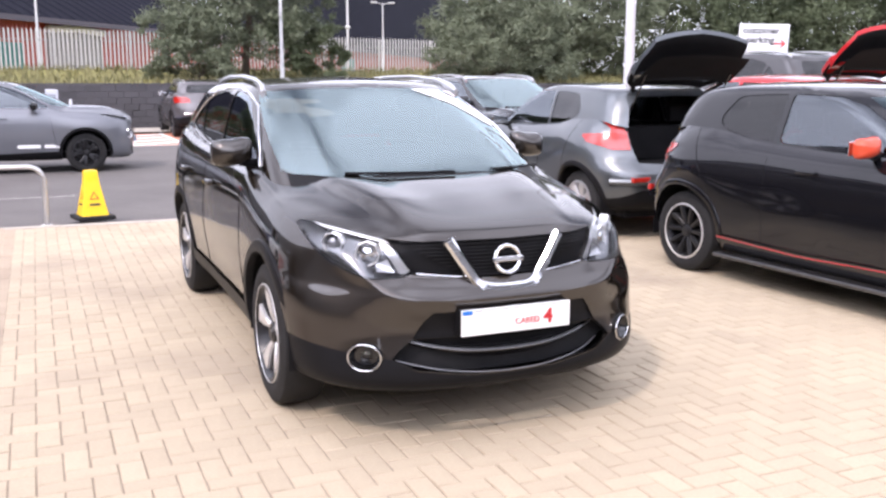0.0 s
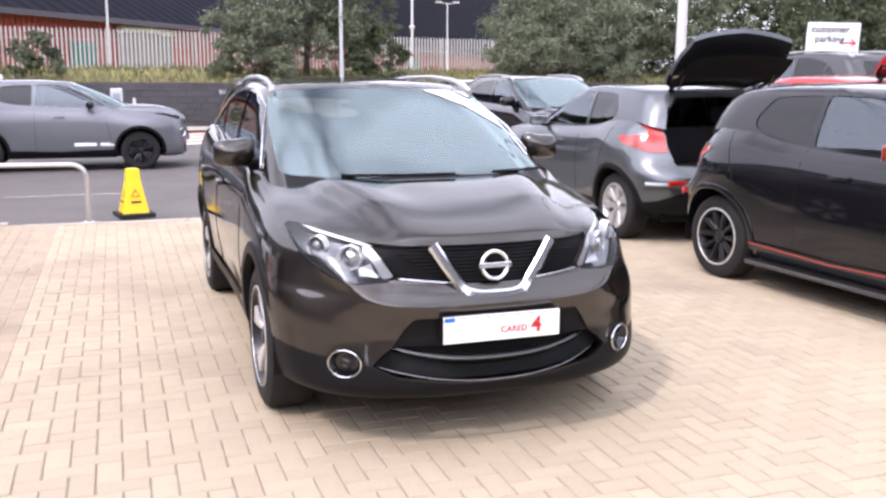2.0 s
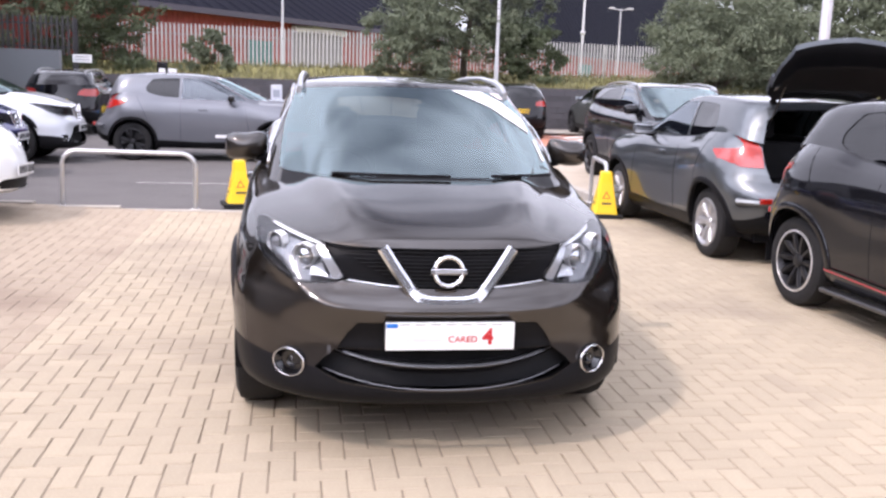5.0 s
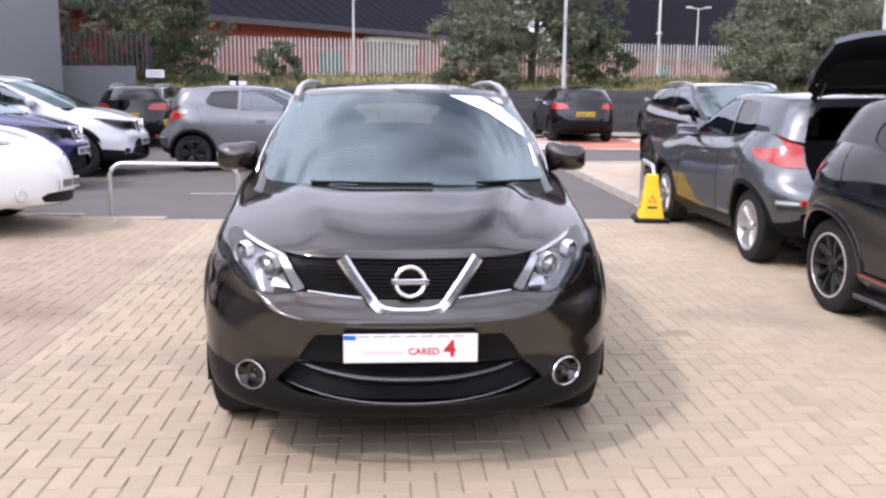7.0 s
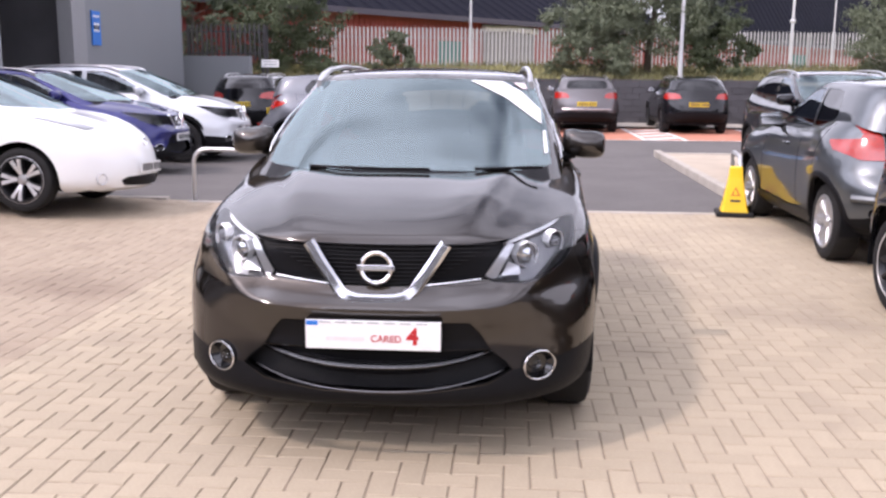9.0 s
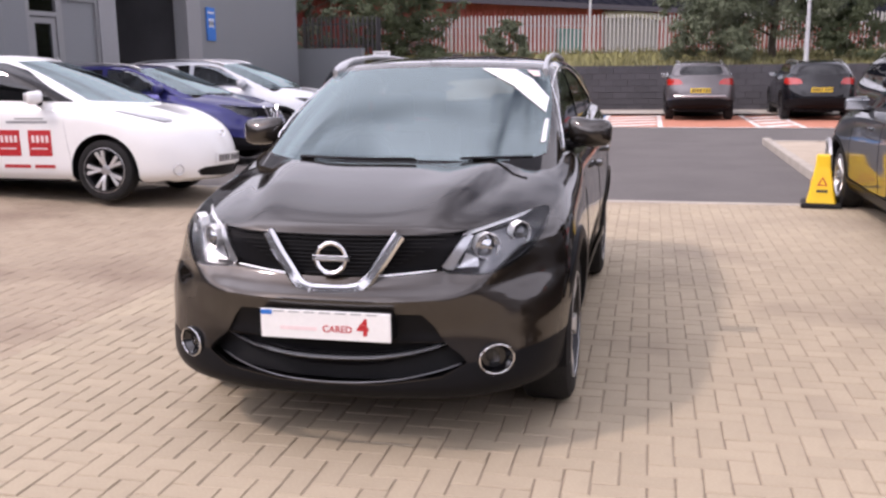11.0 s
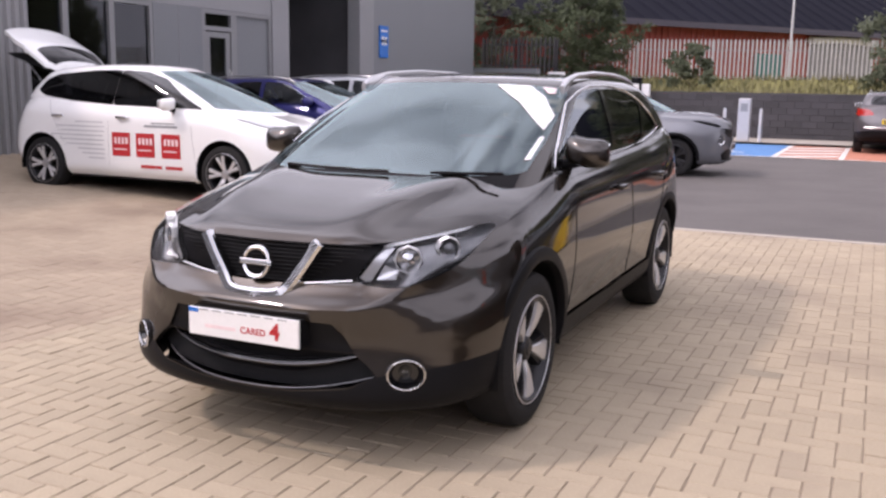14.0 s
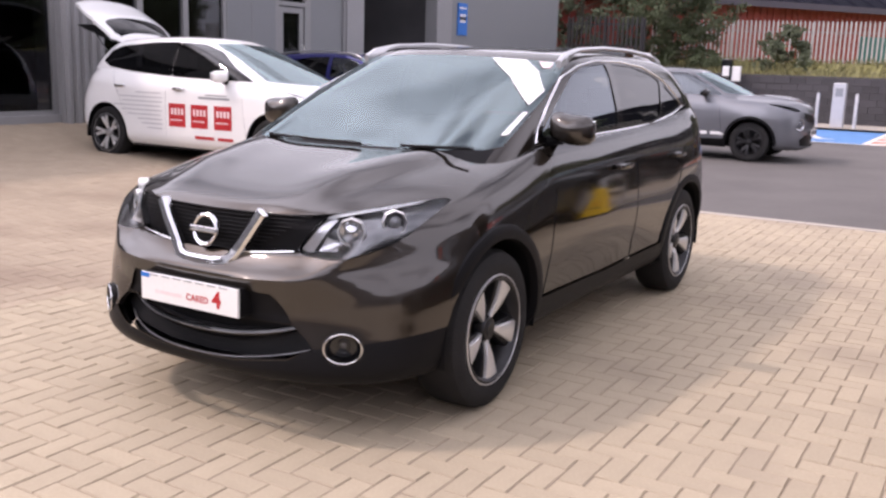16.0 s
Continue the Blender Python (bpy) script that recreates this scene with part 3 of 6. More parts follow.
def base_car(spec, root, paint_mat, style, privacy_rear=True, tail_open=False, simple=False, cut_front=(), cut_rear=(), glass_front=None, roof_paint=None, counts=None, levels=None, lined=False, on_screen=()):
    """Body, house, glass, wheel wells and wheels. Returns the half shells' curves for the details."""
    body, house, f, top = shell(spec, counts or ((16, 30, 12) if simple else (24, 48, 16)), levels or (18 if simple else 30))
    lifted = {}
    for y in (0.0, spec["wb"]):
        fs = carve(body, circle_poly(y, spec["r"], spec["arch"]), "x", lambda c: c.x > 0.45)
        bmesh.ops.delete(body, geom=fs, context="FACES")
        lower = carve(body, [(y - spec["arch"], -0.1), (y + spec["arch"], -0.1), (y + spec["arch"], spec["r"]), (y - spec["arch"], spec["r"])], "x", lambda c: c.x > 0.45)
        bmesh.ops.delete(body, geom=lower, context="FACES")
    for key, poly, axis, rnd, keep in cut_front + cut_rear:
        shape = rounded(poly, rnd) if rnd else poly
        fs = carve(body, shape, axis, keep)
        lifted[key] = lift(body, fs)
    panes = []
    for i, poly in enumerate(spec["side_windows"]):
        fs = carve(house, rounded(poly, 0.035, 3), "x", lambda c: c.x > 0.35)
        panes.append(lift(house, fs))
    if "cowl_band" in spec:
        band_bm = lift(house, carve(house, spec["cowl_band"], "y", lambda c: c.y < 0.42))
        part("cowl_panel", both(band_bm), CLADDING, root, smooth=True)
    fs = carve(house, spec["screen"], "y", lambda c: c.y < 1.3)
    screen = lift(house, fs)
    for nm, poly, mat in on_screen:
        both_sides = lift(screen, carve(screen, poly, "y", lambda c: True), remove=False)
        for v in both_sides.verts:
            v.co += Vector((0, -0.004, 0.003))
        part(nm, both_sides, mat, root, smooth=True)
    fs = carve(house, spec["rear_window"], "y", lambda c: c.y > 2.2)
    rear = lift(house, fs)
    gate = None
    if tail_open:
        hinge, swing, opening = tail_open
        pieces = [lift(sh, carve(sh, opening, "y", lambda c: c.y > 2.3)) for sh in (body, house)]
        gate = bmesh.new()
        for sh in pieces:
            me = bpy.data.meshes.new("tailgate")
            sh.to_mesh(me)
            gate.from_mesh(me)
            bpy.data.meshes.remove(me)
            sh.free()
        both(gate)
        gate.normal_update()
        out = 1 if sum(f.normal.y for f in gate.faces) > 0 else -1
        both(rear)
        pivot = Vector(hinge)
        inner = gate.copy()
        inner.normal_update()
        for g in (gate, rear, inner):
            bmesh.ops.translate(g, verts=g.verts[:], vec=-pivot)
        for v in inner.verts:
            v.co.y = v.co.y * 0.35 - 0.045 - 0.10 * v.co.z
            v.co.x *= 0.97
        frame_bm = gate.copy()
        for v in frame_bm.verts:
            v.co.y -= 0.048
        rim = [e for e in gate.edges if e.is_boundary]
        ex = bmesh.ops.extrude_edge_only(gate, edges=rim)
        for v in (q for q in ex["geom"] if isinstance(q, bmesh.types.BMVert)):
            v.co.y -= 0.045
        at = Matrix.Translation(pivot) @ Matrix.Rotation(radians(swing), 4, "X")
        tg = part("tailgate", gate, paint_mat, root, "raised open tailgate", True, at)
        part("inner_frame", frame_bm, TRIM, tg, "black inner tailgate trim", True)
        part("inner_panel", inner, TRIM, tg, "black inner tailgate trim", True)
        part("rear_window", rear, PRIVACY, tg, smooth=True)
        for sx in (-0.5, 0.5):
            bm = bmesh.new()
            tip = Matrix.Rotation(radians(swing), 4, "X") @ Vector((0, 0.1, -0.42)) + pivot
            tube(bm, [(sx, hinge[1] + 0.02, hinge[2] - 0.30), (sx, tip.y, tip.z)], 0.009, 6)
            part("gas_strut", bm, BLACK_GLOSS, root)
        bm = bmesh.new()
        zt = opening[-1][1]
        box(bm, -0.55, 2.05, zt - 0.03, 0.55, hinge[1] + 0.12, zt)
        part("boot_floor", bm, TRIM, root)
        for sx in (-1, 1):
            bm = bmesh.new()
            box(bm, sx * 0.55, 2.05, zt - 0.03, sx * 0.59, hinge[1] + 0.06, 1.15)
            part("boot_side", bm, TRIM, root)
        bm = bmesh.new()
        box(bm, -0.56, 2.40, zt, 0.56, 2.52, 1.12, bevel=0.03)
        part("rear_seat_back", bm, CLOTH, root, smooth=True)
    if lined:
        for shell_bm, nm in ((body, "body_lining"), (house, "roof_lining")):
            ins = shell_bm.copy()
            bmesh.ops.recalc_face_normals(ins, faces=ins.faces[:])
            ins.normal_update()
            both(ins)
            ins.normal_update()
            mid = sum((v.co for v in ins.verts), Vector()) / len(ins.verts)
            out = 1 if sum(v.normal.dot(v.co - mid) for v in ins.verts) > 0 else -1
            for v in ins.verts:
                v.co -= v.normal * 0.022 * out
            part(nm, ins, TRIM, root, smooth=True)
    part("body", both(body), paint_mat, root, smooth=True)
    part("roof_shell", both(house), roof_paint or paint_mat, root, smooth=True)
    part("windscreen", both(screen), glass_front or SCREEN_GLASS, root, "sky-reflecting laminated windscreen", True)
    if not tail_open:
        part("rear_window", both(rear), PRIVACY if privacy_rear else SIDE_GLASS, root, smooth=True)
    for i, p in enumerate(panes):
        bmesh.ops.translate(p, verts=p.verts[:], vec=(-0.006, 0, 0))
        bmesh.ops.recalc_face_normals(p, faces=p.faces[:])
        mirrored_parts("side_window", p, SIDE_GLASS if i == 0 and not spec.get("dark_glass") else (PRIVACY if privacy_rear else SIDE_GLASS), root)
    # wheel wells and floor
    r, a = spec["r"], spec["arch"]
    for y in (0.0, spec["wb"]):
        bm = bmesh.new()
        n = 18
        for x0, x1 in ((0.42, f["w"](0.3) - 0.02),):
            rows = [[bm.verts.new((x, y + (a + 0.004) * math.cos(math.pi * (i / n) * 1.12 - 0.19), r + (a + 0.004) * math.sin(math.pi * (i / n) * 1.12 - 0.19))) for i in range(n + 1)] for x in (x0, x1)]
            for i in range(n):
                bm.faces.new((rows[0][i], rows[0][i + 1], rows[1][i + 1], rows[1][i]))
            hub = bm.verts.new((x0, y, r))
            for i in range(n):
                bm.faces.new((rows[0][i + 1], rows[0][i], hub))
        mirrored_parts("wheel_arch_liner", bm, CLADDING, root)
    bm = bmesh.new()
    box(bm, -0.62, -0.62, spec["zbot"][1][1], 0.62, 3.2 if spec["wb"] > 2.6 else 3.0, spec["zbot"][1][1] + 0.12)
    part("floor_pan", bm, CLADDING, root)
    zt = spec["zbot"][1][1] + 0.004
    bm = bmesh.new()
    prism(bm, [(-0.70, -0.46), (-0.66, -0.60), (-0.45, -0.74), (0.45, -0.74), (0.66, -0.60), (0.70, -0.46)], 0.02, Matrix.Translation((0, 0, zt)))
    part("front_undertray", bm, CLADDING, root)
    bm = bmesh.new()
    box(bm, -0.80, 0.44, zt, 0.80, spec["wb"] - 0.44, zt + 0.02)
    part("undertray", bm, CLADDING, root)
    meshes = {}
    for y in (0.0, spec["wb"]):
        for sx in (-1, 1):
            make_wheel(root, sx * spec["track"], y, r, spec["tyre"], style, meshes, spec["rim"])
    return f, top, lifted


def arch_trim(spec, root, f, mat, wide=0.05):
    """Moulded lips round the wheel openings."""
    a, r = spec["arch"], spec["r"]
    for y in (0.0, spec["wb"]):
        bm = bmesh.new()
        n = 24
        rows = []
        for i in range(n + 1):
            q = math.pi * (i / n) * 1.14 - 0.22
            row = []
            for rr, dx in ((a - 0.012, -0.03), (a - 0.006, 0.006), (a + wide * 0.6, 0.010), (a + wide, 0.004), (a + wide + 0.006, -0.015)):
                yy, zz = y + rr * math.cos(q), r + rr * math.sin(q)
                z0 = f["zbot"](yy)
                u = max(0, min(1, (zz - z0) / (1.02 - z0)))
                wx = f["w"](u)
                yy2 = yy
                yfc = f["yf"](u)
                cf = spec["cf"]
                if yy2 < yfc + cf:
                    k = max(0, min(1, (yfc + cf - yy2) / cf))
                    wx *= max(0.02, (1 - k ** spec["nf"])) ** (1 / spec["nf"])
                yrc, cr = f["yr"](u), spec["cr"]
                if yy2 > yrc - cr:
                    k = max(0, min(1, (yy2 - yrc + cr) / cr))
                    wx *= max(0.02, (1 - k ** spec["nr"])) ** (1 / spec["nr"])
                row.append(bm.verts.new((wx + haunch(spec, yy, u) * wx / f["w"](u) + dx, yy, zz)))
            rows.append(row)
        for p, q in zip(rows, rows[1:]):
            for j in range(4):
                bm.faces.new((p[j], p[j + 1], q[j + 1], q[j]))
        mirrored_parts("wheel_arch_trim", bm, mat, root)


def door_mirror(root, x, y, z, mat, big=1.0):
    for s in (-1, 1):
        bm = bmesh.new()
        bmesh.ops.create_uvsphere(bm, u_segments=20, v_segments=12, radius=1)
        for v in bm.verts:
            c = v.co
            c.y = c.y * (0.085 if c.y < 0 else 0.05) * big
            fx = 0.112 * big
            fz = 0.072 * big
            ax, az = abs(c.x), abs(c.z)
            k = (ax ** 4.5 + az ** 4.5) ** (1 / 4.5) if ax + az > 0 else 1
            l = math.hypot(c.x, c.z)
            g = l / k if k > 1e-6 else 1
            c.x, c.z = c.x * g * fx, c.z * g * fz
            c.z -= 0.02 * (c.x / fx) if c.x < 0 else 0
        for v in bm.verts:
            v.co.x *= s
            v.co += Vector((s * x, y, z))
        bmesh.ops.recalc_face_normals(bm, faces=bm.faces[:])
        cap = part("door_mirror", bm, mat, root, smooth=True)
        bm = bmesh.new()
        tube(bm, [(s * (x - 0.19), y + 0.03, z - 0.065), (s * (x - 0.10), y + 0.01, z - 0.06), (s * (x - 0.04), y, z - 0.05)], [0.03, 0.026, 0.02], 8)
        part("mirror_arm", bm, CLADDING, cap)
        bm = bmesh.new()
        box(bm, s * x - 0.10, y + 0.046 * big, z - 0.048, s * x + 0.10, y + 0.053 * big, z + 0.046, bevel=0.003)
        part("mirror_glass", bm, CHROME, cap)


def cabin(root):
    """Seats, dashboard and wheel behind the glass."""
    bm = bmesh.new()
    box(bm, -0.66, 0.32, 0.62, 0.66, 0.72, 1.0, bevel=0.04)
    part("dashboard", bm, TRIM, root)
    bm = bmesh.new()
    tube(bm, [(0.36 * -1 + 0.175 * math.cos(2 * math.pi * i / 24), 0.80 + 0.07 * math.sin(2 * math.pi * i / 24), 0.98 + 0.165 * math.sin(2 * math.pi * i / 24)) for i in range(24)], 0.014, 8, True)
    part("steering_wheel", bm, TRIM, root)
    for y in (1.25, 2.2):
        for x in (-0.37, 0.37):
            bm = bmesh.new()
            box(bm, x - 0.24, y - 0.28, 0.45, x + 0.24, y + 0.22, 0.62, bevel=0.05)
            box(bm, x - 0.23, y + 0.14, 0.55, x + 0.23, y + 0.28, 1.12, Matrix.Translation((0, y * 0, 0)), bevel=0.05)
            seat = part("seat", bm, CLOTH, root, smooth=True)
            bm = bmesh.new()
            box(bm, x - 0.13, y + 0.2, 1.15, x + 0.13, y + 0.29, 1.34, bevel=0.035)
            part("headrest", bm, CLOTH, seat, smooth=True)


def number_plate(root, x, y, z, rz, mat, marks=True, tilt=0.0, name="number_plate", label=""):
    m = pose(x, y, z, tilt, 0, rz)
    bm = bmesh.new()
    box(bm, -0.26, -0.006, -0.056, 0.26, 0.006, 0.056, bevel=0.002)
    pl = part(name, bm, mat, root, label, at=m)
    if marks:
        for i in range(7):
            bm = bmesh.new()
            xx = -0.205 + i * 0.068 + (0.02 if i > 3 else 0)
            box(bm, xx - 0.024, -0.0085, -0.037, xx + 0.024, -0.006, 0.037)
            part("character_bar", bm, INK_BLACK, pl)
    return pl


HEAD_L = [(0.413, 0.748), (0.45, 0.728), (0.574, 0.725), (0.66, 0.742), (0.735, 0.784), (0.772, 0.828), (0.788, 0.885), (0.786, 0.922), (0.760, 0.929), (0.715, 0.924), (0.60, 0.902), (0.519, 0.885), (0.49, 0.862)]


STICKERS = (
    ("white_banner", [(0.27, 1.491), (0.45, 1.486), (0.56, 1.430), (0.664, 1.335), (0.664, 1.268), (0.47, 1.402)], INK_WHITE),
    ("white_edge_strip", [(0.668, 1.238), (0.686, 1.238), (0.694, 1.140), (0.672, 1.137)], INK_WHITE),
    ("pink_label", [(0.51, 1.480), (0.575, 1.474), (0.592, 1.445), (0.56, 1.445)], INK_PALE),
)


def surface_y(bm, x, z):
    """How far forward a patch lies at a height and width."""
    near = sorted(bm.verts, key=lambda v: (v.co.x - x) ** 2 + (v.co.z - z) ** 2)[:3]
    return sum(v.co.y for v in near) / 3


def crossover(m, paint_mat, label, main=False, name="parked_car"):
    root = thing(name, m, label, "car")
    spec = CROSSOVER_FORM
    cuts = (
        ("headlight", HEAD_L, "y", 0.03, lambda c: c.y < 0.12 and c.x > 0),
        ("fog_hole", [(0.640 + 0.060 * math.cos(0.5236 * i), 0.402 + 0.050 * math.sin(0.5236 * i)) for i in range(12)], "y", 0.0, lambda c: c.y < -0.3 and c.x > 0),
        ("grille", [(0, 0.864), (0.25, 0.868), (0.45, 0.880), (0.535, 0.889), (0.50, 0.80), (0.45, 0.735), (0.405, 0.741), (0.25, 0.724), (0.14, 0.714), (0, 0.712)], "y", 0.0, lambda c: c.y < -0.3),
        ("intake", [(0, 0.475), (0.445, 0.475), (0.505, 0.43), (0.535, 0.395), (0.44, 0.345), (0.2, 0.312), (0, 0.305)], "y", 0.0, lambda c: c.y < -0.3),
        ("plate_recess", [(0, 0.478), (0.445, 0.478), (0.405, 0.545), (0.365, 0.588), (0, 0.592)], "y", 0.0, lambda c: c.y < -0.3),
        ("lower_trim", [(0, 0.20), (0, 0.302), (0.2, 0.309), (0.44, 0.342), (0.535, 0.393), (0.60, 0.402), (0.70, 0.418), (0.95, 0.462), (0.95, 0.20)], "y", 0.0, lambda c: c.y < -0.33),
        ("sill", [(0.36, 0.2), (0.36, 0.40), (1.3, 0.375), (2.28, 0.40), (2.28, 0.2)], "x", 0.0, lambda c: c.x > 0.4),
        ("rear_lamp", [(0.46, 0.96), (0.50, 1.06), (0.60, 1.10), (0.84, 1.11), (0.88, 1.00), (0.84, 0.93), (0.62, 0.94)], "y", 0.02, lambda c: c.y > 2.9),
        ("rear_trim", [(0, 0.2), (0, 0.60), (0.5, 0.59), (0.95, 0.52), (0.95, 0.2)], "y", 0.0, lambda c: c.y > 3.05),
    )
    f, top, up = base_car(spec, root, paint_mat, STYLE_MAIN if main else STYLE_BLACK, cut_front=cuts, simple=not main, lined=main, levels=72 if main else None, counts=(44, 48, 16) if main else None, on_screen=STICKERS if main else ())
    # lamps
    lens = up["headlight"]
    bmesh.ops.recalc_face_normals(lens, faces=lens.faces[:])
    tray = lens.copy()
    rim = [e for e in tray.edges if e.is_boundary]
    skirt = bmesh.ops.extrude_edge_only(tray, edges=rim)
    ring_verts = {v for v in skirt["geom"] if isinstance(v, bmesh.types.BMVert)}
    for v in tray.verts:
        if v not in ring_verts:
            v.co += Vector((-0.012, 0.055, -0.004))
    strip_poly = [(0.49, 0.866), (0.519, 0.889), (0.60, 0.906), (0.70, 0.926), (0.742, 0.930), (0.70, 0.909), (0.60, 0.888), (0.515, 0.868)]
    strip = lift(lens, carve(lens, strip_poly, "y", lambda c: True), remove=False)
    for v in strip.verts:
        v.co += Vector((-0.004, 0.010, 0))
    wedge = lift(lens, carve(lens, [(0.424, 0.750), (0.446, 0.738), (0.468, 0.740), (0.535, 0.862), (0.519, 0.872), (0.497, 0.856)], "y", lambda c: True), remove=False)
    for v in wedge.verts:
        v.co += Vector((-0.004, 0.022, 0))
    turn_lamp = lift(lens, carve(lens, [(0.486, 0.744), (0.562, 0.750), (0.556, 0.780), (0.512, 0.800)], "y", lambda c: True), remove=False)
    for v in turn_lamp.verts:
        v.co += Vector((-0.004, 0.026, 0))
    ring_y = {x: surface_y(lens, x, z) for x, z in ((0.600, 0.820), (0.716, 0.855))}
    lens_parts = mirrored_parts("headlight", lens, LENS, root, "clear headlight with chrome reflectors")
    twin = tray.copy()
    for v in twin.verts:
        v.co.x = -v.co.x
    bmesh.ops.reverse_faces(twin, faces=twin.faces[:])
    for s, lp, t in ((1, lens_parts[0], tray), (-1, lens_parts[1], twin)):
        part("lamp_housing", t, LAMP_TRAY if main else BLACK_GLOSS, lp, smooth=True)
        if main:
            for x, z, r, yaw in ((0.600, 0.820, 0.048, 30), (0.716, 0.855, 0.042, 44)):
                turn = pose(s * (x - 0.02), ring_y[x] + (0.026 if r > 0.045 else 0.030), z, 90, 0, s * yaw)
                bm = bmesh.new()
                lathe(bm, [(r * 1.02, -0.03), (r * 1.05, 0.006), (r * 1.10, 0.011), (r * 1.15, 0.005), (r * 1.16, -0.03)], 8)
                part("reflector_ring", bm, INK_WHITE, lp, at=turn)
                bm = bmesh.new()
                lathe(bm, [(r * 0.98, 0.0), (r * 0.80, -0.018), (r * 0.62, -0.022), (r * 0.55, 0.006), (r * 0.25, 0.014), (0, 0.016)], 24)
                part("projector", bm, GREY_TRIM if r < 0.045 else CHROME, lp, at=turn, smooth=True)
            bm = wedge.copy()
            for v in bm.verts:
                v.co.x *= s
            part("inner_reflector", bm, SATIN, lp, smooth=True)
            bm = turn_lamp.copy()
            for v in bm.verts:
                v.co.x *= s
            part("indicator_reflector", bm, SATIN, lp, smooth=True)
            bm = strip.copy()
            for v in bm.verts:
                v.co.x *= s
            part("light_strip", bm, INK_WHITE, lp, smooth=True)
    # grille: dark mesh, chrome V, badge
    g = up["grille"]
    if main:
        edge = [(0.165, 0.716), (0.22, 0.722), (0.28, 0.728), (0.34, 0.735), (0.405, 0.742)]
        bm = bmesh.new()
        tube(bm, [(x, surface_y(g, x, z) - 0.003, z) for x, z in edge], 0.0035, 6)
        mirrored_parts("grille_edge", bm, CHROME, root, "thin chrome strip under the grille")
    both(g)
    for v in g.verts:
        v.co.y += 0.035
    grille = part("grille", g, CLADDING, root, "black honeycomb grille", True)
    if main:
        for k in range(11):
            bm = bmesh.new()
            z = 0.715 + k * 0.0155
            half = 0.10 + (z - 0.672) * 1.85
            pts = [(half * (i / 8 * 2 - 1), f["yf"](0.8) + 0.028 + 0.30 * abs(half * (i / 8 * 2 - 1)) ** 2.6, z + 0.012 * abs(half * (i / 8 * 2 - 1))) for i in range(9)]
            tube(bm, pts, 0.0032, 5)
            part("grille_bar", bm, TRIM, grille)
    bm = bmesh.new()
    vee = [(0.268, -0.772, 0.880), (0.217, -0.788, 0.80), (0.168, -0.798, 0.730), (0.147, -0.806, 0.702), (0.128, -0.816, 0.683), (0.104, -0.824, 0.673), (0.072, -0.829, 0.669), (0.036, -0.831, 0.668), (0.0, -0.832, 0.668)]
    full = vee + [(-x, y, z) for x, y, z in vee[-2::-1]]
    rows = []
    for i, p in enumerate(full):
        a, b = Vector(full[max(0, i - 1)]), Vector(full[min(len(full) - 1, i + 1)])
        d = (b - a).normalized()
        nrm = Vector((0, -1, 0.15)).normalized()
        acr = d.cross(nrm).normalized()
        hw = 0.023 if abs(p[0]) > 0.10 else 0.0205
        p = Vector(p)
        rows.append([bm.verts.new(p + acr * e * hw + nrm * h) for e, h in ((-1, -0.02), (-1, 0.004), (-0.55, 0.014), (0.55, 0.014), (1, 0.004), (1, -0.02))])
    for a, b in zip(rows, rows[1:]):
        for j in range(5):
            bm.faces.new((a[j], a[j + 1], b[j + 1], b[j]))
    bm.faces.new(rows[0])
    bm.faces.new(rows[-1][::-1])
    bmesh.ops.recalc_face_normals(bm, faces=bm.faces[:])
    part("grille_trim", bm, CHROME, root, "chrome V-shaped grille trim", True)
    at = pose(0, -0.796, 0.787, 82, 0, 0)
    bm = bmesh.new()
    R, h = 0.063, 0.010
    lathe(bm, [(R - 0.013, 0), (R - 0.012, h), (R - 0.004, h + 0.004), (R + 0.002, h), (R + 0.004, 0)], 40)
    badge = part("badge", bm, CHROME, root, "round chrome badge with crossbar", True, at)
    bm = bmesh.new()
    box(bm, -0.074, -0.011, 0.002, 0.074, 0.011, 0.017, bevel=0.003)
    part("badge_bar", bm, CHROME, badge)
    bm = bmesh.new()
    box(bm, -0.060, -0.006, 0.0172, 0.060, 0.006, 0.0185)
    part("badge_mark", bm, INK_GREY, badge)
    # intake, recess and trims
    up["intake"] = both(up["intake"])
    for v in up["intake"].verts:
        v.co.y += 0.07
    part("air_intake", up["intake"], TRIM, root, smooth=True)
    pr = both(up["plate_recess"])
    for v in pr.verts:
        v.co.y += 0.012
    part("plate_recess", pr, CLADDING, root, smooth=True)
    lower = up["lower_trim"]
    both(lower)
    part("bumper_trim", lower, CLADDING, root, "black plastic lower bumper", True)
    if main:
        for z, half, y in ((0.435, 0.47, -0.842), (0.40, 0.50, -0.838), (0.365, 0.48, -0.832)):
            bm = bmesh.new()
            tube(bm, [(half * (i / 10 * 2 - 1), y + 0.035 + 0.16 * abs(i / 10 * 2 - 1) ** 3, z - 0.03 + 0.05 * abs(i / 10 * 2 - 1) ** 2) for i in range(11)], 0.009, 6)
            part("intake_slat", bm, CLADDING, root)
        bm = bmesh.new()
        tube(bm, [(0.50 * (i / 14 * 2 - 1), -0.876 + 0.135 * abs(i / 14 * 2 - 1) ** 2.6, 0.312 + 0.06 * abs(i / 14 * 2 - 1) ** 2.2) for i in range(15)], 0.003, 8)
        part("intake_lip", bm, GREY_TRIM, root, "thin grey intake lip", True)
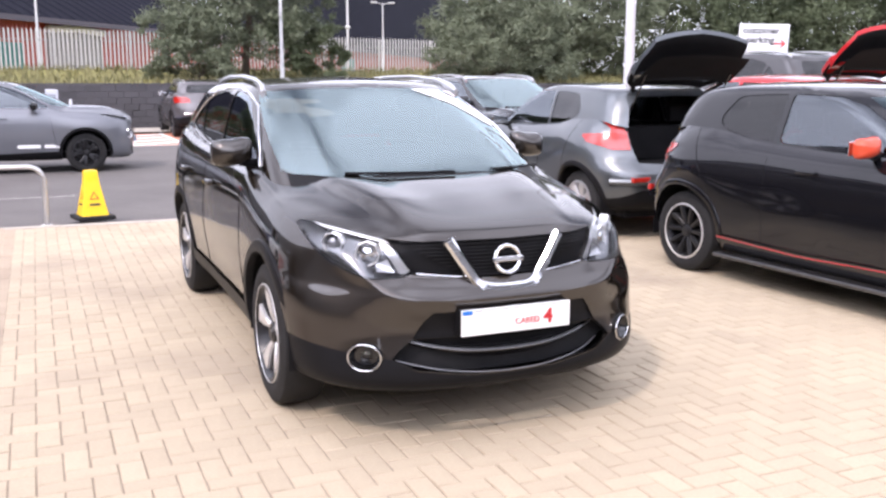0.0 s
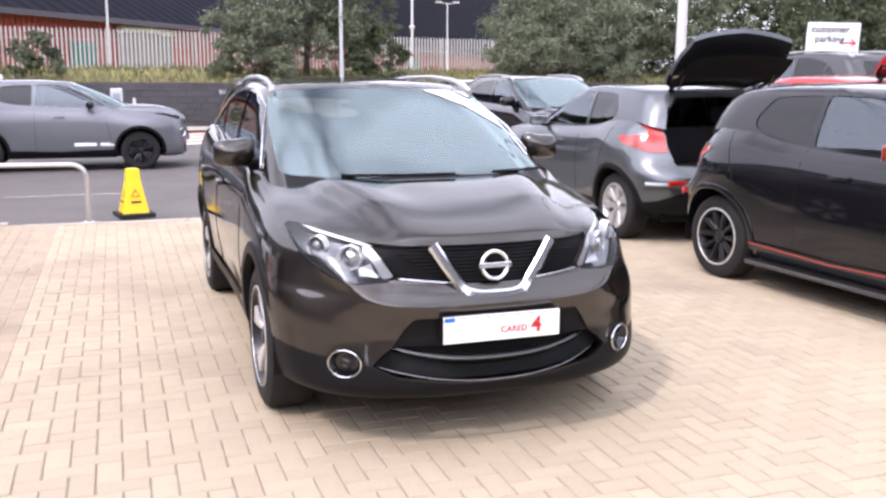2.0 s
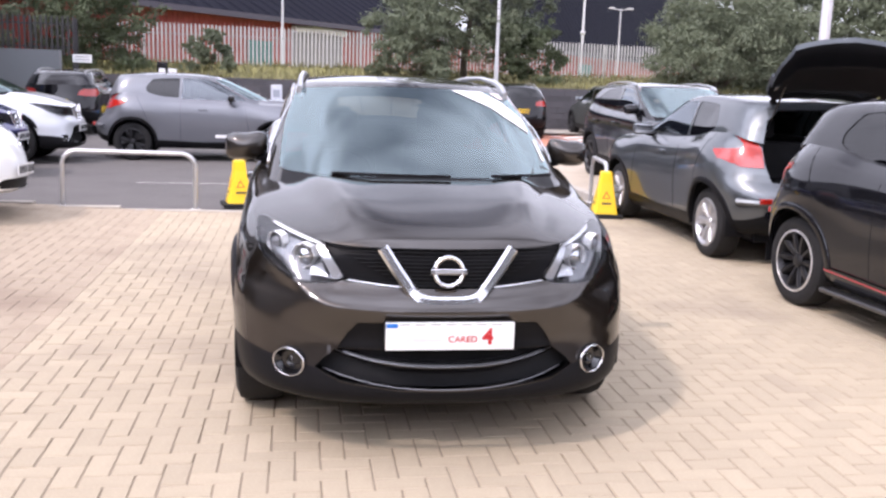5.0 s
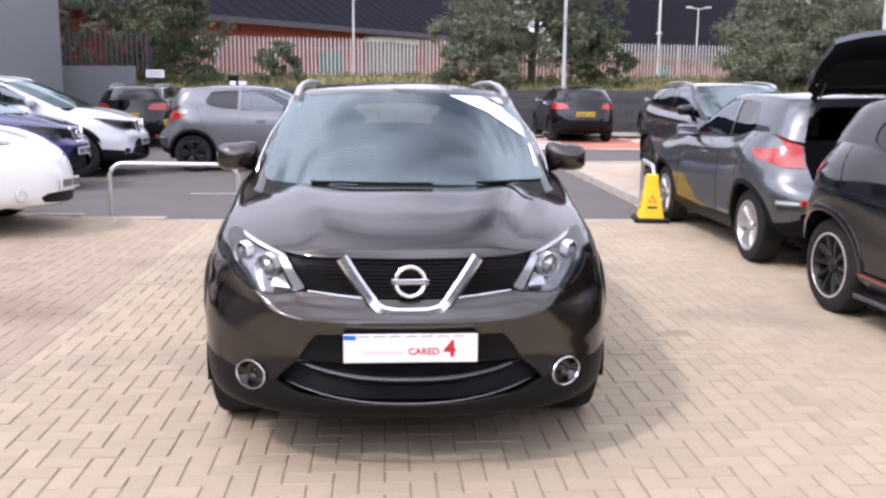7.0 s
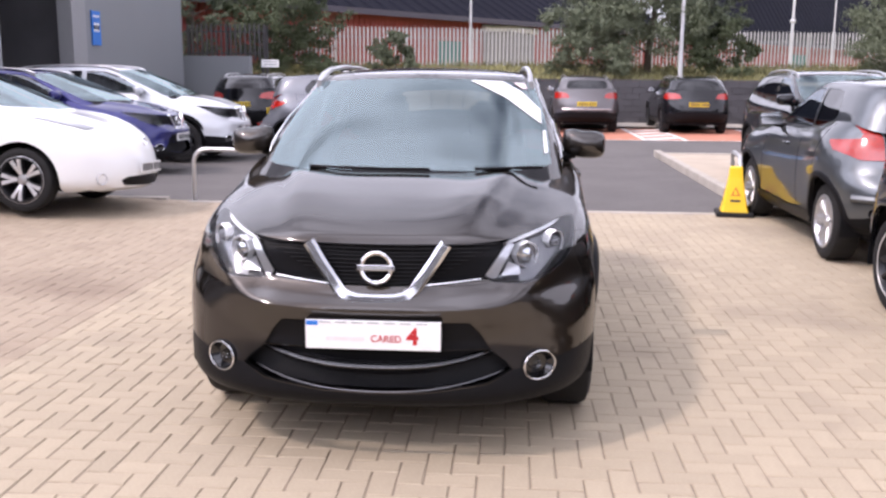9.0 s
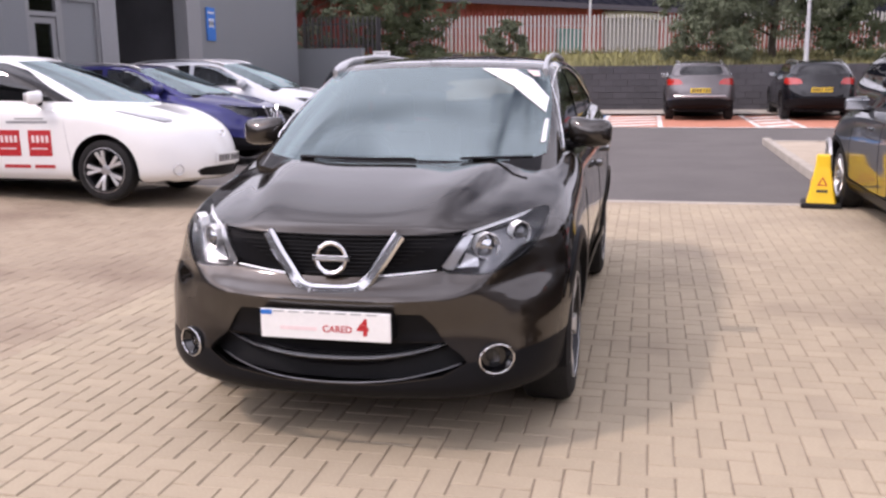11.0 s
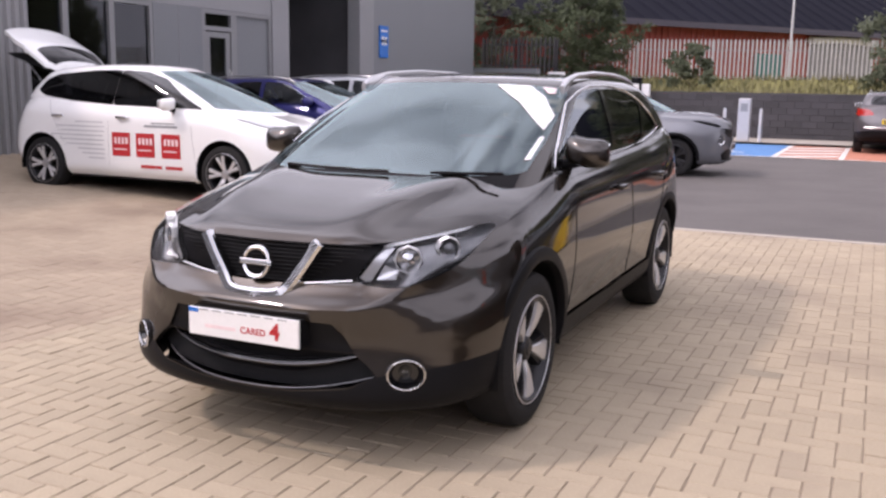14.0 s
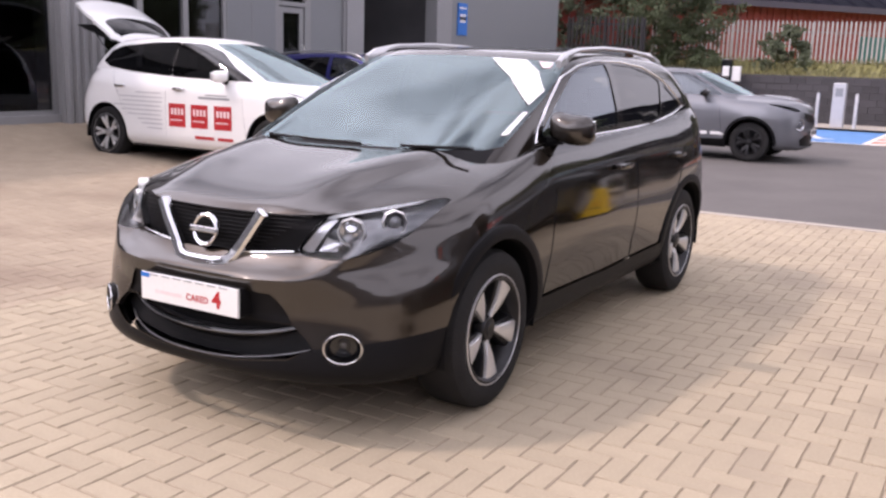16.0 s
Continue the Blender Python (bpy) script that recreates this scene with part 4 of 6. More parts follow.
        for r, dy, mat in ((0.012, 0.006, BLACK_GLOSS), (0.0018, -0.008, GREY_TRIM)):
            bm = bmesh.new()
            tube(bm, [(0.46 * (i / 14 * 2 - 1), -0.848 + dy + 0.10 * abs(i / 14 * 2 - 1) ** 2.6, 0.402 + 0.055 * abs(i / 14 * 2 - 1) ** 2.4) for i in range(15)], r, 8)
            part("intake_blade" if r > 0.01 else "intake_line", bm, mat, root, "", True)
    rt = both(up["rear_trim"])
    part("rear_bumper_trim", rt, CLADDING, root, smooth=True)
    sill = up["sill"]
    bmesh.ops.recalc_face_normals(sill, faces=sill.faces[:])
    for v in sill.verts:
        v.co.x += 0.012
    mirrored_parts("sill_trim", sill, CLADDING, root)
    lamp = up["rear_lamp"]
    bmesh.ops.recalc_face_normals(lamp, faces=lamp.faces[:])
    mirrored_parts("rear_lamp", lamp, RED_LENS, root, "red rear lamp cluster")
    arch_trim(spec, root, f, CLADDING)
    fog_y = surface_y(up["fog_hole"], 0.640, 0.402)
    yaw = math.degrees(math.atan2(surface_y(up["fog_hole"], 0.70, 0.402) - surface_y(up["fog_hole"], 0.58, 0.402), 0.12))
    up["fog_hole"].free()
    # fog lamps
    for s in (-1, 1):
        at = pose(s * 0.640, fog_y - 0.007, 0.402, 90, 0, s * yaw)
        bm = bmesh.new()
        oval = Matrix.Diagonal((1.12, 0.90, 1, 1))
        lathe(bm, [(0.0605, -0.03), (0.0615, -0.001), (0.066, 0.0), (0.069, -0.006), (0.070, -0.024)], 36, oval)
        fog = part("fog_lamp", bm, CLADDING, root, "oval fog lamp with chrome ring", True, at)
        bm = bmesh.new()
        lathe(bm, [(0.0640 + 0.0034 * math.cos(k * math.pi / 4), 0.0015 + 0.0034 * math.sin(k * math.pi / 4)) for k in range(9)], 40, oval)
        part("chrome_ring", bm, CHROME, fog, "thin chrome ring", True)
        bm = bmesh.new()
        lathe(bm, [(0.0625, -0.004), (0.045, -0.030), (0.0, -0.038)], 28, oval)
        part("recess", bm, BLACK_GLOSS, fog, smooth=True)
        bm = bmesh.new()
        lathe(bm, [(0.022, -0.036), (0.02, -0.016), (0.012, -0.010), (0.0, -0.008)], 20)
        part("bulb_lens", bm, LENS, fog, smooth=True)
    # side details
    rails = [(0.612, 1.12, 1.475), (0.606, 1.20, 1.515), (0.598, 1.42, 1.547), (0.588, 1.8, 1.565), (0.576, 2.25, 1.562), (0.565, 2.6, 1.545), (0.555, 2.80, 1.524), (0.550, 2.92, 1.500)]
    bm = bmesh.new()
    line = [rails[0]] + [tuple(Vector(rails[i]).lerp(Vector(rails[i + 1]), t)) for i in range(1, len(rails) - 1) for t in (0, 0.5)] + [rails[-1]]
    rows = [[bm.verts.new((x + dx, y, z + dz)) for dx, dz in ((-0.012, -low), (-0.014, 0.006), (-0.008, 0.015), (0.008, 0.015), (0.015, 0.004), (0.013, -low))] for x, y, z, low in [p + (0.055 if k < 2 or k > len(line) - 3 else 0.010,) for k, p in enumerate(line)]]
    for a, b in zip(rows, rows[1:]):
        for j in range(5):
            bm.faces.new((a[j], a[j + 1], b[j + 1], b[j]))
    bm.faces.new(rows[0])
    bm.faces.new(rows[-1][::-1])
    bmesh.ops.recalc_face_normals(bm, faces=bm.faces[:])
    mirrored_parts("roof_rail", bm, SATIN, root, "satin silver roof rail")
    door_mirror(root, 0.890, 0.70, 1.165, paint_mat)
    # chrome line round the side glass
    if main:
        line = [(0.50, 1.05), (0.565, 1.10), (0.60, 1.165), (0.79, 1.285), (1.05, 1.40), (1.27, 1.464), (1.52, 1.494), (1.90, 1.496), (2.25, 1.470), (2.52, 1.405), (2.70, 1.320), (2.83, 1.225), (2.62, 1.178), (2.2, 1.130), (1.7, 1.116), (1.1, 1.104), (0.55, 1.092)]
        gx = f["g_w"]
        pts = []
        for y, z in line:
            z0, z1 = f["belt"](y), f["roof"](y) - spec["crown"]
            v = max(0, min(1, (z - z0) / (z1 - z0)))
            x = gx(v)
            yfc, cf = f["g_yf"](v), spec["g_cf"]
            if y < yfc + cf:
                k = max(0, min(0.97, (yfc + cf - y) / cf))
                x *= (1 - k ** spec["g_nf"]) ** (1 / spec["g_nf"])
            yrc, cr = f["g_yr"](v), spec["g_cr"]
            if y > yrc - cr:
                k = max(0, min(0.97, (y - yrc + cr) / cr))
                x *= (1 - k ** spec["g_nr"]) ** (1 / spec["g_nr"])
            pts.append((x + 0.002, y, z))
        bm = bmesh.new()
        tube(bm, pts[1:], 0.0055, 6)
        mirrored_parts("window_trim", bm, CHROME, root, "chrome window surround")
    for y in (1.42, 2.40):
        bm = bmesh.new()
        box(bm, 0.885, y - 0.10, 0.925, 0.925, y + 0.10, 0.955, bevel=0.010)
        mirrored_parts("door_handle", bm, paint_mat, root)
    for y0, y1, z0, z1 in ((0.47, 0.60, 0.40, 1.05), (1.69, 1.69, 0.40, 1.10), (2.28, 2.66, 0.52, 1.15)):
        pts = []
        for i in range(9):
            t = i / 8
            y, z = y0 + (y1 - y0) * t, z0 + (z1 - z0) * t
            pts.append((side_x(spec, f, y, z) - 0.0005, y, z))
        bm = bmesh.new()
        tube(bm, pts, 0.0035, 4)
        mirrored_parts("door_gap", bm, CLADDING, root)
    cabin(root)
    # wipers
    for x0, x1 in ((-0.45, 0.13), (0.34, 0.66)):
        bm = bmesh.new()
        tube(bm, [(x0 + (x1 - x0) * t, 0.045 + 0.34 * (abs(x0 + (x1 - x0) * t)) ** 2.6, 1.086 + 0.012 * abs(x0 + (x1 - x0) * t)) for t in (0, 0.25, 0.5, 0.75, 1)], 0.008, 6)
        part("wiper", bm, CLADDING, root)
    if main:
        bm = bmesh.new()
        box(bm, -0.262, -0.888, 0.488, 0.262, -0.82, 0.600, bevel=0.006)
        part("plate_holder", bm, CLADDING, root)
        pl = number_plate(root, 0, -0.896, 0.545, 0, PLATE_WHITE, False, name="display_plate", label="white display plate with red lettering")
        bm = bmesh.new()
        box(bm, -0.258, -0.0075, 0.036, -0.212, -0.006, 0.054)
        part("blue_corner", bm, INK_BLUE, pl)
        for i in range(7):
            bm = bmesh.new()
            xx = -0.185 + i * 0.062
            box(bm, xx - 0.022, -0.0072, 0.0475, xx + 0.022, -0.006, 0.052)
            part("character_bar", bm, INK_GREY, pl)
        bm = bmesh.new()
        box(bm, -0.18, -0.0072, -0.022, -0.032, -0.006, -0.007)
        part("pale_bar", bm, INK_PALE, pl)
        text_part("lettering", "CARED", 0.037, INK_RED, pl, pose(0.050, -0.0068, -0.013, 90, 0, 0), bold=0.0004)
        text_part("numeral", "4", 0.088, INK_RED, pl, pose(0.152, -0.0068, -0.004, 90, 0, 0), bold=0.003)
    else:
        number_plate(root, 0, -0.885, 0.545, 0, PLATE_WHITE)
    if paint_mat is PAINT_TAUPE:
        bm = bmesh.new()
        tube(bm, [(x, 3.535 - 0.22 * abs(x / 0.8) ** 2.6, 0.655) for x in [-0.66 + 1.32 * i / 12 for i in range(13)]], 0.016, 6)
        part("bumper_strip", bm, SATIN, root, "bright strip along the bumper top", True)
    number_plate(root, 0, 3.51, 0.80, 180, PLATE_YELLOW)
    return root


crossover(Matrix(), PAINT_BRONZE, "bronze-brown crossover car with silver roof rails on block paving", True, "crossover_car")
# ---- the site: paving, kerbs, bays, wall, fence, buildings ----
BUFF, BROWN = (0.385, 0.318, 0.226), (0.352, 0.282, 0.204)
PAVER = material("buff concrete paver", BUFF, 0.88, vary=0.11, scale=0.5, fine=70, bump=0.5, island=0.4, objvar=0.4, dirt=((0.30, 0.245, 0.18), 0.9))
PAVER_BROWN = material("brown concrete paver", BROWN, 0.88, vary=0.12, scale=0.5, fine=70, bump=0.5, island=0.4, dirt=((0.24, 0.18, 0.13), 0.9))
CONCRETE = material("concrete", (0.40, 0.36, 0.31), 0.9, vary=0.18, scale=3, fine=60, bump=0.4)
WALL_BLOCK = material("dark wall block", (0.06, 0.057, 0.062), 0.85, vary=0.22, scale=2, fine=40, bump=0.4, objvar=0.6, island=0.6)
CLAD = material("grey cladding", (0.200, 0.210, 0.220), 0.45, 0.0, vary=0.05, scale=0.6, fine=20)
CLAD_PALE = material("pale grey cladding", (0.275, 0.277, 0.282), 0.45, 0.0, vary=0.06, scale=0.8, fine=20)
FRAME_GREY = material("grey window frame", (0.27, 0.272, 0.275), 0.4, 0.2, vary=0.05)
# one dark colour for floor and walls puts the room's shade into them
DIM_ROOM = material("interior with room shade", (0.085, 0.083, 0.088), 0.9, vary=0.3, scale=1.0)
SHOP_GLASS = glass("showroom glass", (0.38, 0.39, 0.41), (0.78, 0.80, 0.85), 1.6)
ROOF_DARK = material("dark roof sheet", (0.011, 0.0115, 0.018), 0.8, vary=0.15, scale=0.3, spec=0.06)
SOFFIT = material("mauve fascia", (0.07, 0.06, 0.08), 0.6, vary=0.1)
RED_CLAD = material("red wall sheet", (0.38, 0.062, 0.046), 0.6, vary=0.12, scale=0.4, fine=8)
GREEN_DOOR = material("green door", (0.02, 0.17, 0.15), 0.6, vary=0.1)
PALE = material("grey shutter", (0.25, 0.232, 0.225), 0.6, vary=0.1)
GALV = material("galvanised steel", (0.50, 0.49, 0.48), 0.5, 0.1, vary=0.15, scale=8)
DARK_STEEL = material("dark painted steel", (0.03, 0.028, 0.03), 0.5, vary=0.2)
POLE_GREY = material("pale grey pole", (0.55, 0.55, 0.56), 0.45, 0.2, vary=0.08)
BAY_RED = material("red bay paint", (0.47, 0.185, 0.115), 0.85, vary=0.25, scale=3, fine=60, bump=0.3)
BAY_BLUE = material("blue bay paint", (0.08, 0.22, 0.46), 0.85, vary=0.2, scale=3, fine=60, bump=0.3)
LINE_WHITE = material("road line paint", (0.72, 0.68, 0.64), 0.85, vary=0.2, scale=6, fine=80)
GRASS = material("dry grass", (0.20, 0.185, 0.055), 0.95, vary=0.4, scale=2, fine=25, bump=0.8)
BLADE = material("grass blades", (0.165, 0.155, 0.07), 0.8, vary=0.4, scale=1.0, island=1.2)
LEAF_MAT = material("dark green leaves", (0.085, 0.105, 0.055), 0.6, vary=0.3, scale=1.0, island=0.6, spec=0.3)
LEAF_PALE = material("grey green leaves", (0.125, 0.145, 0.09), 0.6, vary=0.3, scale=1.0, island=0.6, spec=0.3)
BARK = material("bark", (0.09, 0.07, 0.055), 0.95, vary=0.3, scale=6, fine=50, bump=0.8)
CONE_YELLOW = material("yellow cone plastic", (0.90, 0.57, 0.015), 0.4, vary=0.08, scale=4)
STEEL_TUBE = material("brushed steel tube", (0.62, 0.61, 0.60), 0.35, 0.8, vary=0.1)

WALL_Y = 26.6


def slab(name, x0, y0, x1, y1, z, mat, label, cat, kind="structure"):
    bm = bmesh.new()
    n = max(1, int(abs(x1 - x0) / 0.5))
    lo = []
    for i in range(n + 1):
        x = x0 + (x1 - x0) * i / n
        h = rise(x, (y0 + y1) / 2) + z
        lo.append((bm.verts.new((x, y0, h)), bm.verts.new((x, y1, h))))
    for a, b in zip(lo, lo[1:]):
        bm.faces.new((a[0], b[0], b[1], a[1]))
    return tagged(obj_from(name, bm, mat), label, cat, kind=kind)


slab("paving_bed", -9.0, -14, 14, EDGE_Y - 0.06, -0.0048, EARTH, "sandy joints under the block paving", "paving")
# concrete kerb along the road and round the raised strip
bm = bmesh.new()
x = -9.0
while x < 3.2:
    w = min(0.915, 3.2 - x)
    box(bm, x, EDGE_Y - 0.06, rise(x + w / 2) - 0.1, x + w - 0.006, EDGE_Y + 0.06, rise(x + w / 2) + 0.006, bevel=0.006)
    x += 0.915
tagged(obj_from("kerb", bm, CONCRETE), "flush pale concrete edging kerb", "kerb", kind="structure")
bm = bmesh.new()
y = EDGE_Y + 0.06
while y < 13.7:
    box(bm, 3.30, y, -0.1, 3.43, y + 0.9, 0.075, bevel=0.012)
    y += 0.915
x = 3.30
while x < 14:
    box(bm, x, 13.85, -0.1, x + 0.9, 13.98, 0.075, bevel=0.012)
    x += 0.915
tagged(obj_from("kerb_raised", bm, CONCRETE), "raised concrete kerb round the parking strip", "kerb", kind="structure")
bm = bmesh.new()
box(bm, 3.43, EDGE_Y, -0.1, 14, 13.85, 0.05)
tagged(obj_from("pavement", bm, material("buff pavement", (0.42, 0.35, 0.27), 0.9, vary=0.2, scale=2, fine=40, bump=0.5)), "buff paved parking strip behind the kerb", "pavement", kind="structure")

# parking bays by the wall
slab("bay_blue", -3.2, 19.1, 0.0, 24.2, -0.040, BAY_BLUE, "blue painted charging bay", "parking bay")
slab("bay_red", 0.0, 19.1, 11.0, 24.2, -0.040, BAY_RED, "worn red painted parking bays", "parking bay")
bm = bmesh.new()
LZ = -0.034


def line(bm, x0, y0, x1, y1, w=0.10):
    d = Vector((x1 - x0, y1 - y0, 0)).normalized()
    n = Vector((-d.y, d.x, 0)) * w / 2
    vs = [bm.verts.new((px + k * n.x, py + k * n.y, LZ)) for px, py, k in ((x0, y0, -1), (x1, y1, -1), (x1, y1, 1), (x0, y0, 1))]
    bm.faces.new(vs)


line(bm, -3.2, 19.05, 11.0, 19.05, 0.14)
for x in (-3.15, 0.0, 1.45, 3.75, 4.75, 7.1, 8.0):
    line(bm, x, 19.1, x, 24.2, 0.12)
for x0, x1 in ((0.06, 1.39), (3.81, 4.69), (7.16, 7.94)):
    for k in range(4):
        y = 19.35 + k * 1.15
        line(bm, x0, y, x1, y + 0.85, 0.42)
tagged(obj_from("bay_lines", bm, LINE_WHITE), "white painted bay lines and hatching", "road marking", kind="structure")
bm = bmesh.new()
line(bm, -2.2, 20.3, -0.8, 20.3, 0.16)
line(bm, -1.9, 20.3, -1.5, 21.4, 0.16)
line(bm, -1.1, 20.3, -1.5, 21.4, 0.16)
tagged(obj_from("bay_symbol", bm, LINE_WHITE), "white painted symbol on the blue bay", "road marking", kind="structure")
bm = bmesh.new()
line(bm, -3.4, 9.3, -1.4, 9.35, 0.03)
tagged(obj_from("road_line", bm, LINE_WHITE), "faded white line on the asphalt", "road marking", kind="structure")
slab("footway", -8.5, 24.2, 14, WALL_Y, 0.02, CONCRETE, "concrete strip at the foot of the wall", "pavement")

# bank and fence above the wall
bm = bmesh.new()
xs = [-40 + i * 1.5 for i in range(84)]


def bank_z(x, y):
    t = max(0, min(1, (y - WALL_Y - 0.3) / 5))
    return 1.36 + 0.50 * t + 0.10 * noise.noise((x * 0.5, y * 0.5, 0)) * min(1, t * 4)


g = [[bm.verts.new((x, y, bank_z(x, y))) for x in xs] for y in (WALL_Y + 0.28, 27.6, 28.6, 30, 31.5, 34, 38, 60, 120)]
for a, b in zip(g, g[1:]):
    for i in range(len(xs) - 1):
        bm.faces.new((a[i], a[i + 1], b[i + 1], b[i]))
tagged(obj_from("bank", bm, GRASS, True), "rough dry grass bank above the wall", "grass", kind="structure")
rng = np.random.default_rng(3)
n = 9000
bx = rng.uniform(-12, 22, n)
by = WALL_Y + 0.3 + rng.uniform(0, 1, n) ** 1.4 * 5.5
bz = np.array([bank_z(a, b) for a, b in zip(bx, by)])
h = rng.uniform(0.08, 0.28, n)
lean, turn = rng.uniform(-0.15, 0.15, (n, 2)), rng.uniform(0, math.pi, n)
dx, dy = np.cos(turn) * 0.03, np.sin(turn) * 0.03
verts = np.stack([np.stack([bx - dx, by - dy, bz - 0.03], 1), np.stack([bx + dx, by + dy, bz - 0.03], 1), np.stack([bx + lean[:, 0], by + lean[:, 1], bz + h], 1)], 1).reshape(-1, 3)
me = bpy.data.meshes.new("grass")
me.from_pydata(verts.tolist(), [], np.arange(3 * n).reshape(-1, 3).tolist())
me.materials.append(BLADE)
tagged(new("grass", me), "long dry yellow-green grass on the bank", "grass", kind="stuff")


def fence_y(x):
    return 32.0 + (x + 10) * 0.204


fence = thing("palisade_fence", Matrix(), "galvanised steel palisade fence on the grass bank", "fence")
pale_me = None
for i in range(200):
    x = -9.4 + i * 0.152
    if pale_me is None:
        bm = bmesh.new()
        prism(bm, [(-0.036, -0.012), (0, 0.012), (0.036, -0.012), (0.03, -0.018), (0, 0.004), (-0.03, -0.018)], 1.62)
        bm.verts.ensure_lookup_table()
        for v in bm.verts:
            if v.co.z > 1 and abs(v.co.x) < 0.01:
                v.co.z += 0.10
        pale_me = bpy.data.meshes.new("pale")
        bm.to_mesh(pale_me)
        bm.free()
        pale_me.materials.append(GALV)
    o = new("pale", pale_me)
    o.parent = fence
    o.matrix_basis = pose(x, fence_y(x), 1.66, 0, 0, 11.5)
for z in (1.95, 2.95):
    bm = bmesh.new()
    tube(bm, [(-9.5, fence_y(-9.5) + 0.04, z), (21, fence_y(21) + 0.04, z)], 0.018, 6)
    part("rail", bm, FRAME_GREY, fence)
for i in range(12):
    x = -9.3 + i * 2.75
    bm = bmesh.new()
    box(bm, x - 0.05, fence_y(x) + 0.05, 1.4, x + 0.05, fence_y(x) + 0.11, 3.3)
    part("post", bm, GALV, fence)
dark_fence = thing("railing", Matrix(), "dark steel railing beside the showroom", "railing")
for i in range(17):
    x = -9.6 + i * 0.15
    bm = bmesh.new()
    box(bm, x - 0.03, 24.55, 1.9, x + 0.03, 24.58, 3.0)
    part("pale", bm, DARK_STEEL, dark_fence)
for z in (2.1, 2.75):
    bm = bmesh.new()
    box(bm, -9.7, 24.585, z, -7.1, 24.63, z + 0.05)
    part("rail", bm, DARK_STEEL, dark_fence)
for x in (-9.6, -8.4, -7.15):
    bm = bmesh.new()
    box(bm, x - 0.04, 24.635, 0.1, x + 0.04, 24.70, 2.95)
    part("post", bm, DARK_STEEL, dark_fence)

# warehouse beyond the fence, set at an angle
shed_m = Matrix.Translation((-3.4, 40.6, 0)) @ Matrix.Rotation(math.atan2(0.81, 0.58), 4, "Z")
shed = thing("warehouse", shed_m, "long red-walled warehouse under a dark ribbed metal roof", "warehouse")
bm = bmesh.new()
box(bm, -26, 0, 0.8, 188, 0.4, 4.3)
part("wall", bm, RED_CLAD, shed)
bm = bmesh.new()
s = -26
while s < 60:
    box(bm, s, -0.035, 1.2, s + 0.16, 0.02, 4.3)
    s += 0.33
ribs = part("wall_ribs", bm, RED_CLAD, shed)
tagged(ribs, kind="stuff")
bm = bmesh.new()
for s0, s1, z1 in ((-28, 24, 8.0), (24, 190, 15.5)):
    for low in (0, 0.03):
        vs = [bm.verts.new(p) for p in ((s0, -0.9, 4.16 - low), (s1, -0.9, 4.16 - low), (s1, 6, z1 - low * 10), (s0, 6, z1 - low * 10))]
        bm.faces.new(vs[::-1] if low else vs)
roof = part("roof", bm, ROOF_DARK, shed)
bm = bmesh.new()
s = -28
while s < 120:
    a, b = Vector((s, -0.9, 4.17)), Vector((s, 6, 8.01 if s < 24 else 15.51))
    vs = [bm.verts.new(p) for p in (a, a + Vector((0.12, 0, 0.07)), a + Vector((0.24, 0, 0)), b + Vector((0.24, 0, 0)), b + Vector((0.12, 0, 0.07)), b)]
    bm.faces.new((vs[0], vs[1], vs[4], vs[5]))
    bm.faces.new((vs[1], vs[2], vs[3], vs[4]))
    s += 1.0
tagged(part("roof_ribs", bm, ROOF_DARK, shed), kind="stuff")
bm = bmesh.new()
box(bm, -28, -1.0, 3.98, 190, -0.85, 4.22)
part("fascia", bm, SOFFIT, shed)
for s0, s1, z1, mat, nm in ((0.3, 2.0, 3.1, GREEN_DOOR, "door"), (46.8, 50.4, 3.4, GREEN_DOOR, "door"), (3.8, 8.2, 3.75, PALE, "roller_shutter")):
    bm = bmesh.new()
    box(bm, s0, -0.14, 1.0, s1, -0.04, z1)
    door = part(nm, bm, mat, shed)
    if nm == "roller_shutter":
        for k in range(16):
            z = 1.2 + k * 0.155
            bm = bmesh.new()
            box(bm, s0 + 0.1, -0.165, z, s1 - 0.1, -0.14, z + 0.13)
            part("slat", bm, PALE, door)
        bm = bmesh.new()
        tube(bm, [(s0 - 0.1, -0.2, z1 + 0.05), ((s0 + s1) / 2, -0.25, z1 + 0.14), (s1 + 0.1, -0.2, z1 + 0.05)], 0.17, 10)
        part("shutter_hood", bm, material("white hood", (0.75, 0.72, 0.70), 0.5, vary=0.05), door)

# showroom: the front stands along the forecourt
FX, TOPZ = -9.0, 4.35


def facade(name, y0, y1, z0, z1, depth, mat, label, proud=0.0):
    bm = bmesh.new()
    box(bm, FX - depth, y0, z0, FX + proud, y1, z1, bevel=0.006)
    return tagged(obj_from(name, bm, mat), label, "wall", kind="structure")


facade("wall_showroom_corner", 16.24, 22.4, -0.1, TOPZ, 0.3, CLAD, "smooth grey cladding panel wall with a blue sign")
facade("wall_showroom_pier", 15.57, 16.24, -0.1, TOPZ, 0.3, CLAD_PALE, "pale grey pier beside the dark doorway", 0.03)
facade("wall_showroom_pier_2", 12.10, 12.68, -0.1, TOPZ, 0.3, CLAD_PALE, "pale grey pier between glass and doorway", 0.03)
facade("wall_showroom_panel", 8.72, 9.98, -0.1, 2.78, 0.2, CLAD, "grey infill panel between windows")
facade("wall_showroom_head", 6.05, 12.10, 2.78, TOPZ, 0.3, CLAD_PALE, "pale grey cladding band over the windows")
facade("wall_showroom_column", 5.32, 6.05, -0.1, TOPZ, 0.5, CLAD_PALE, "broad pale grey column", 0.12)
bm = bmesh.new()
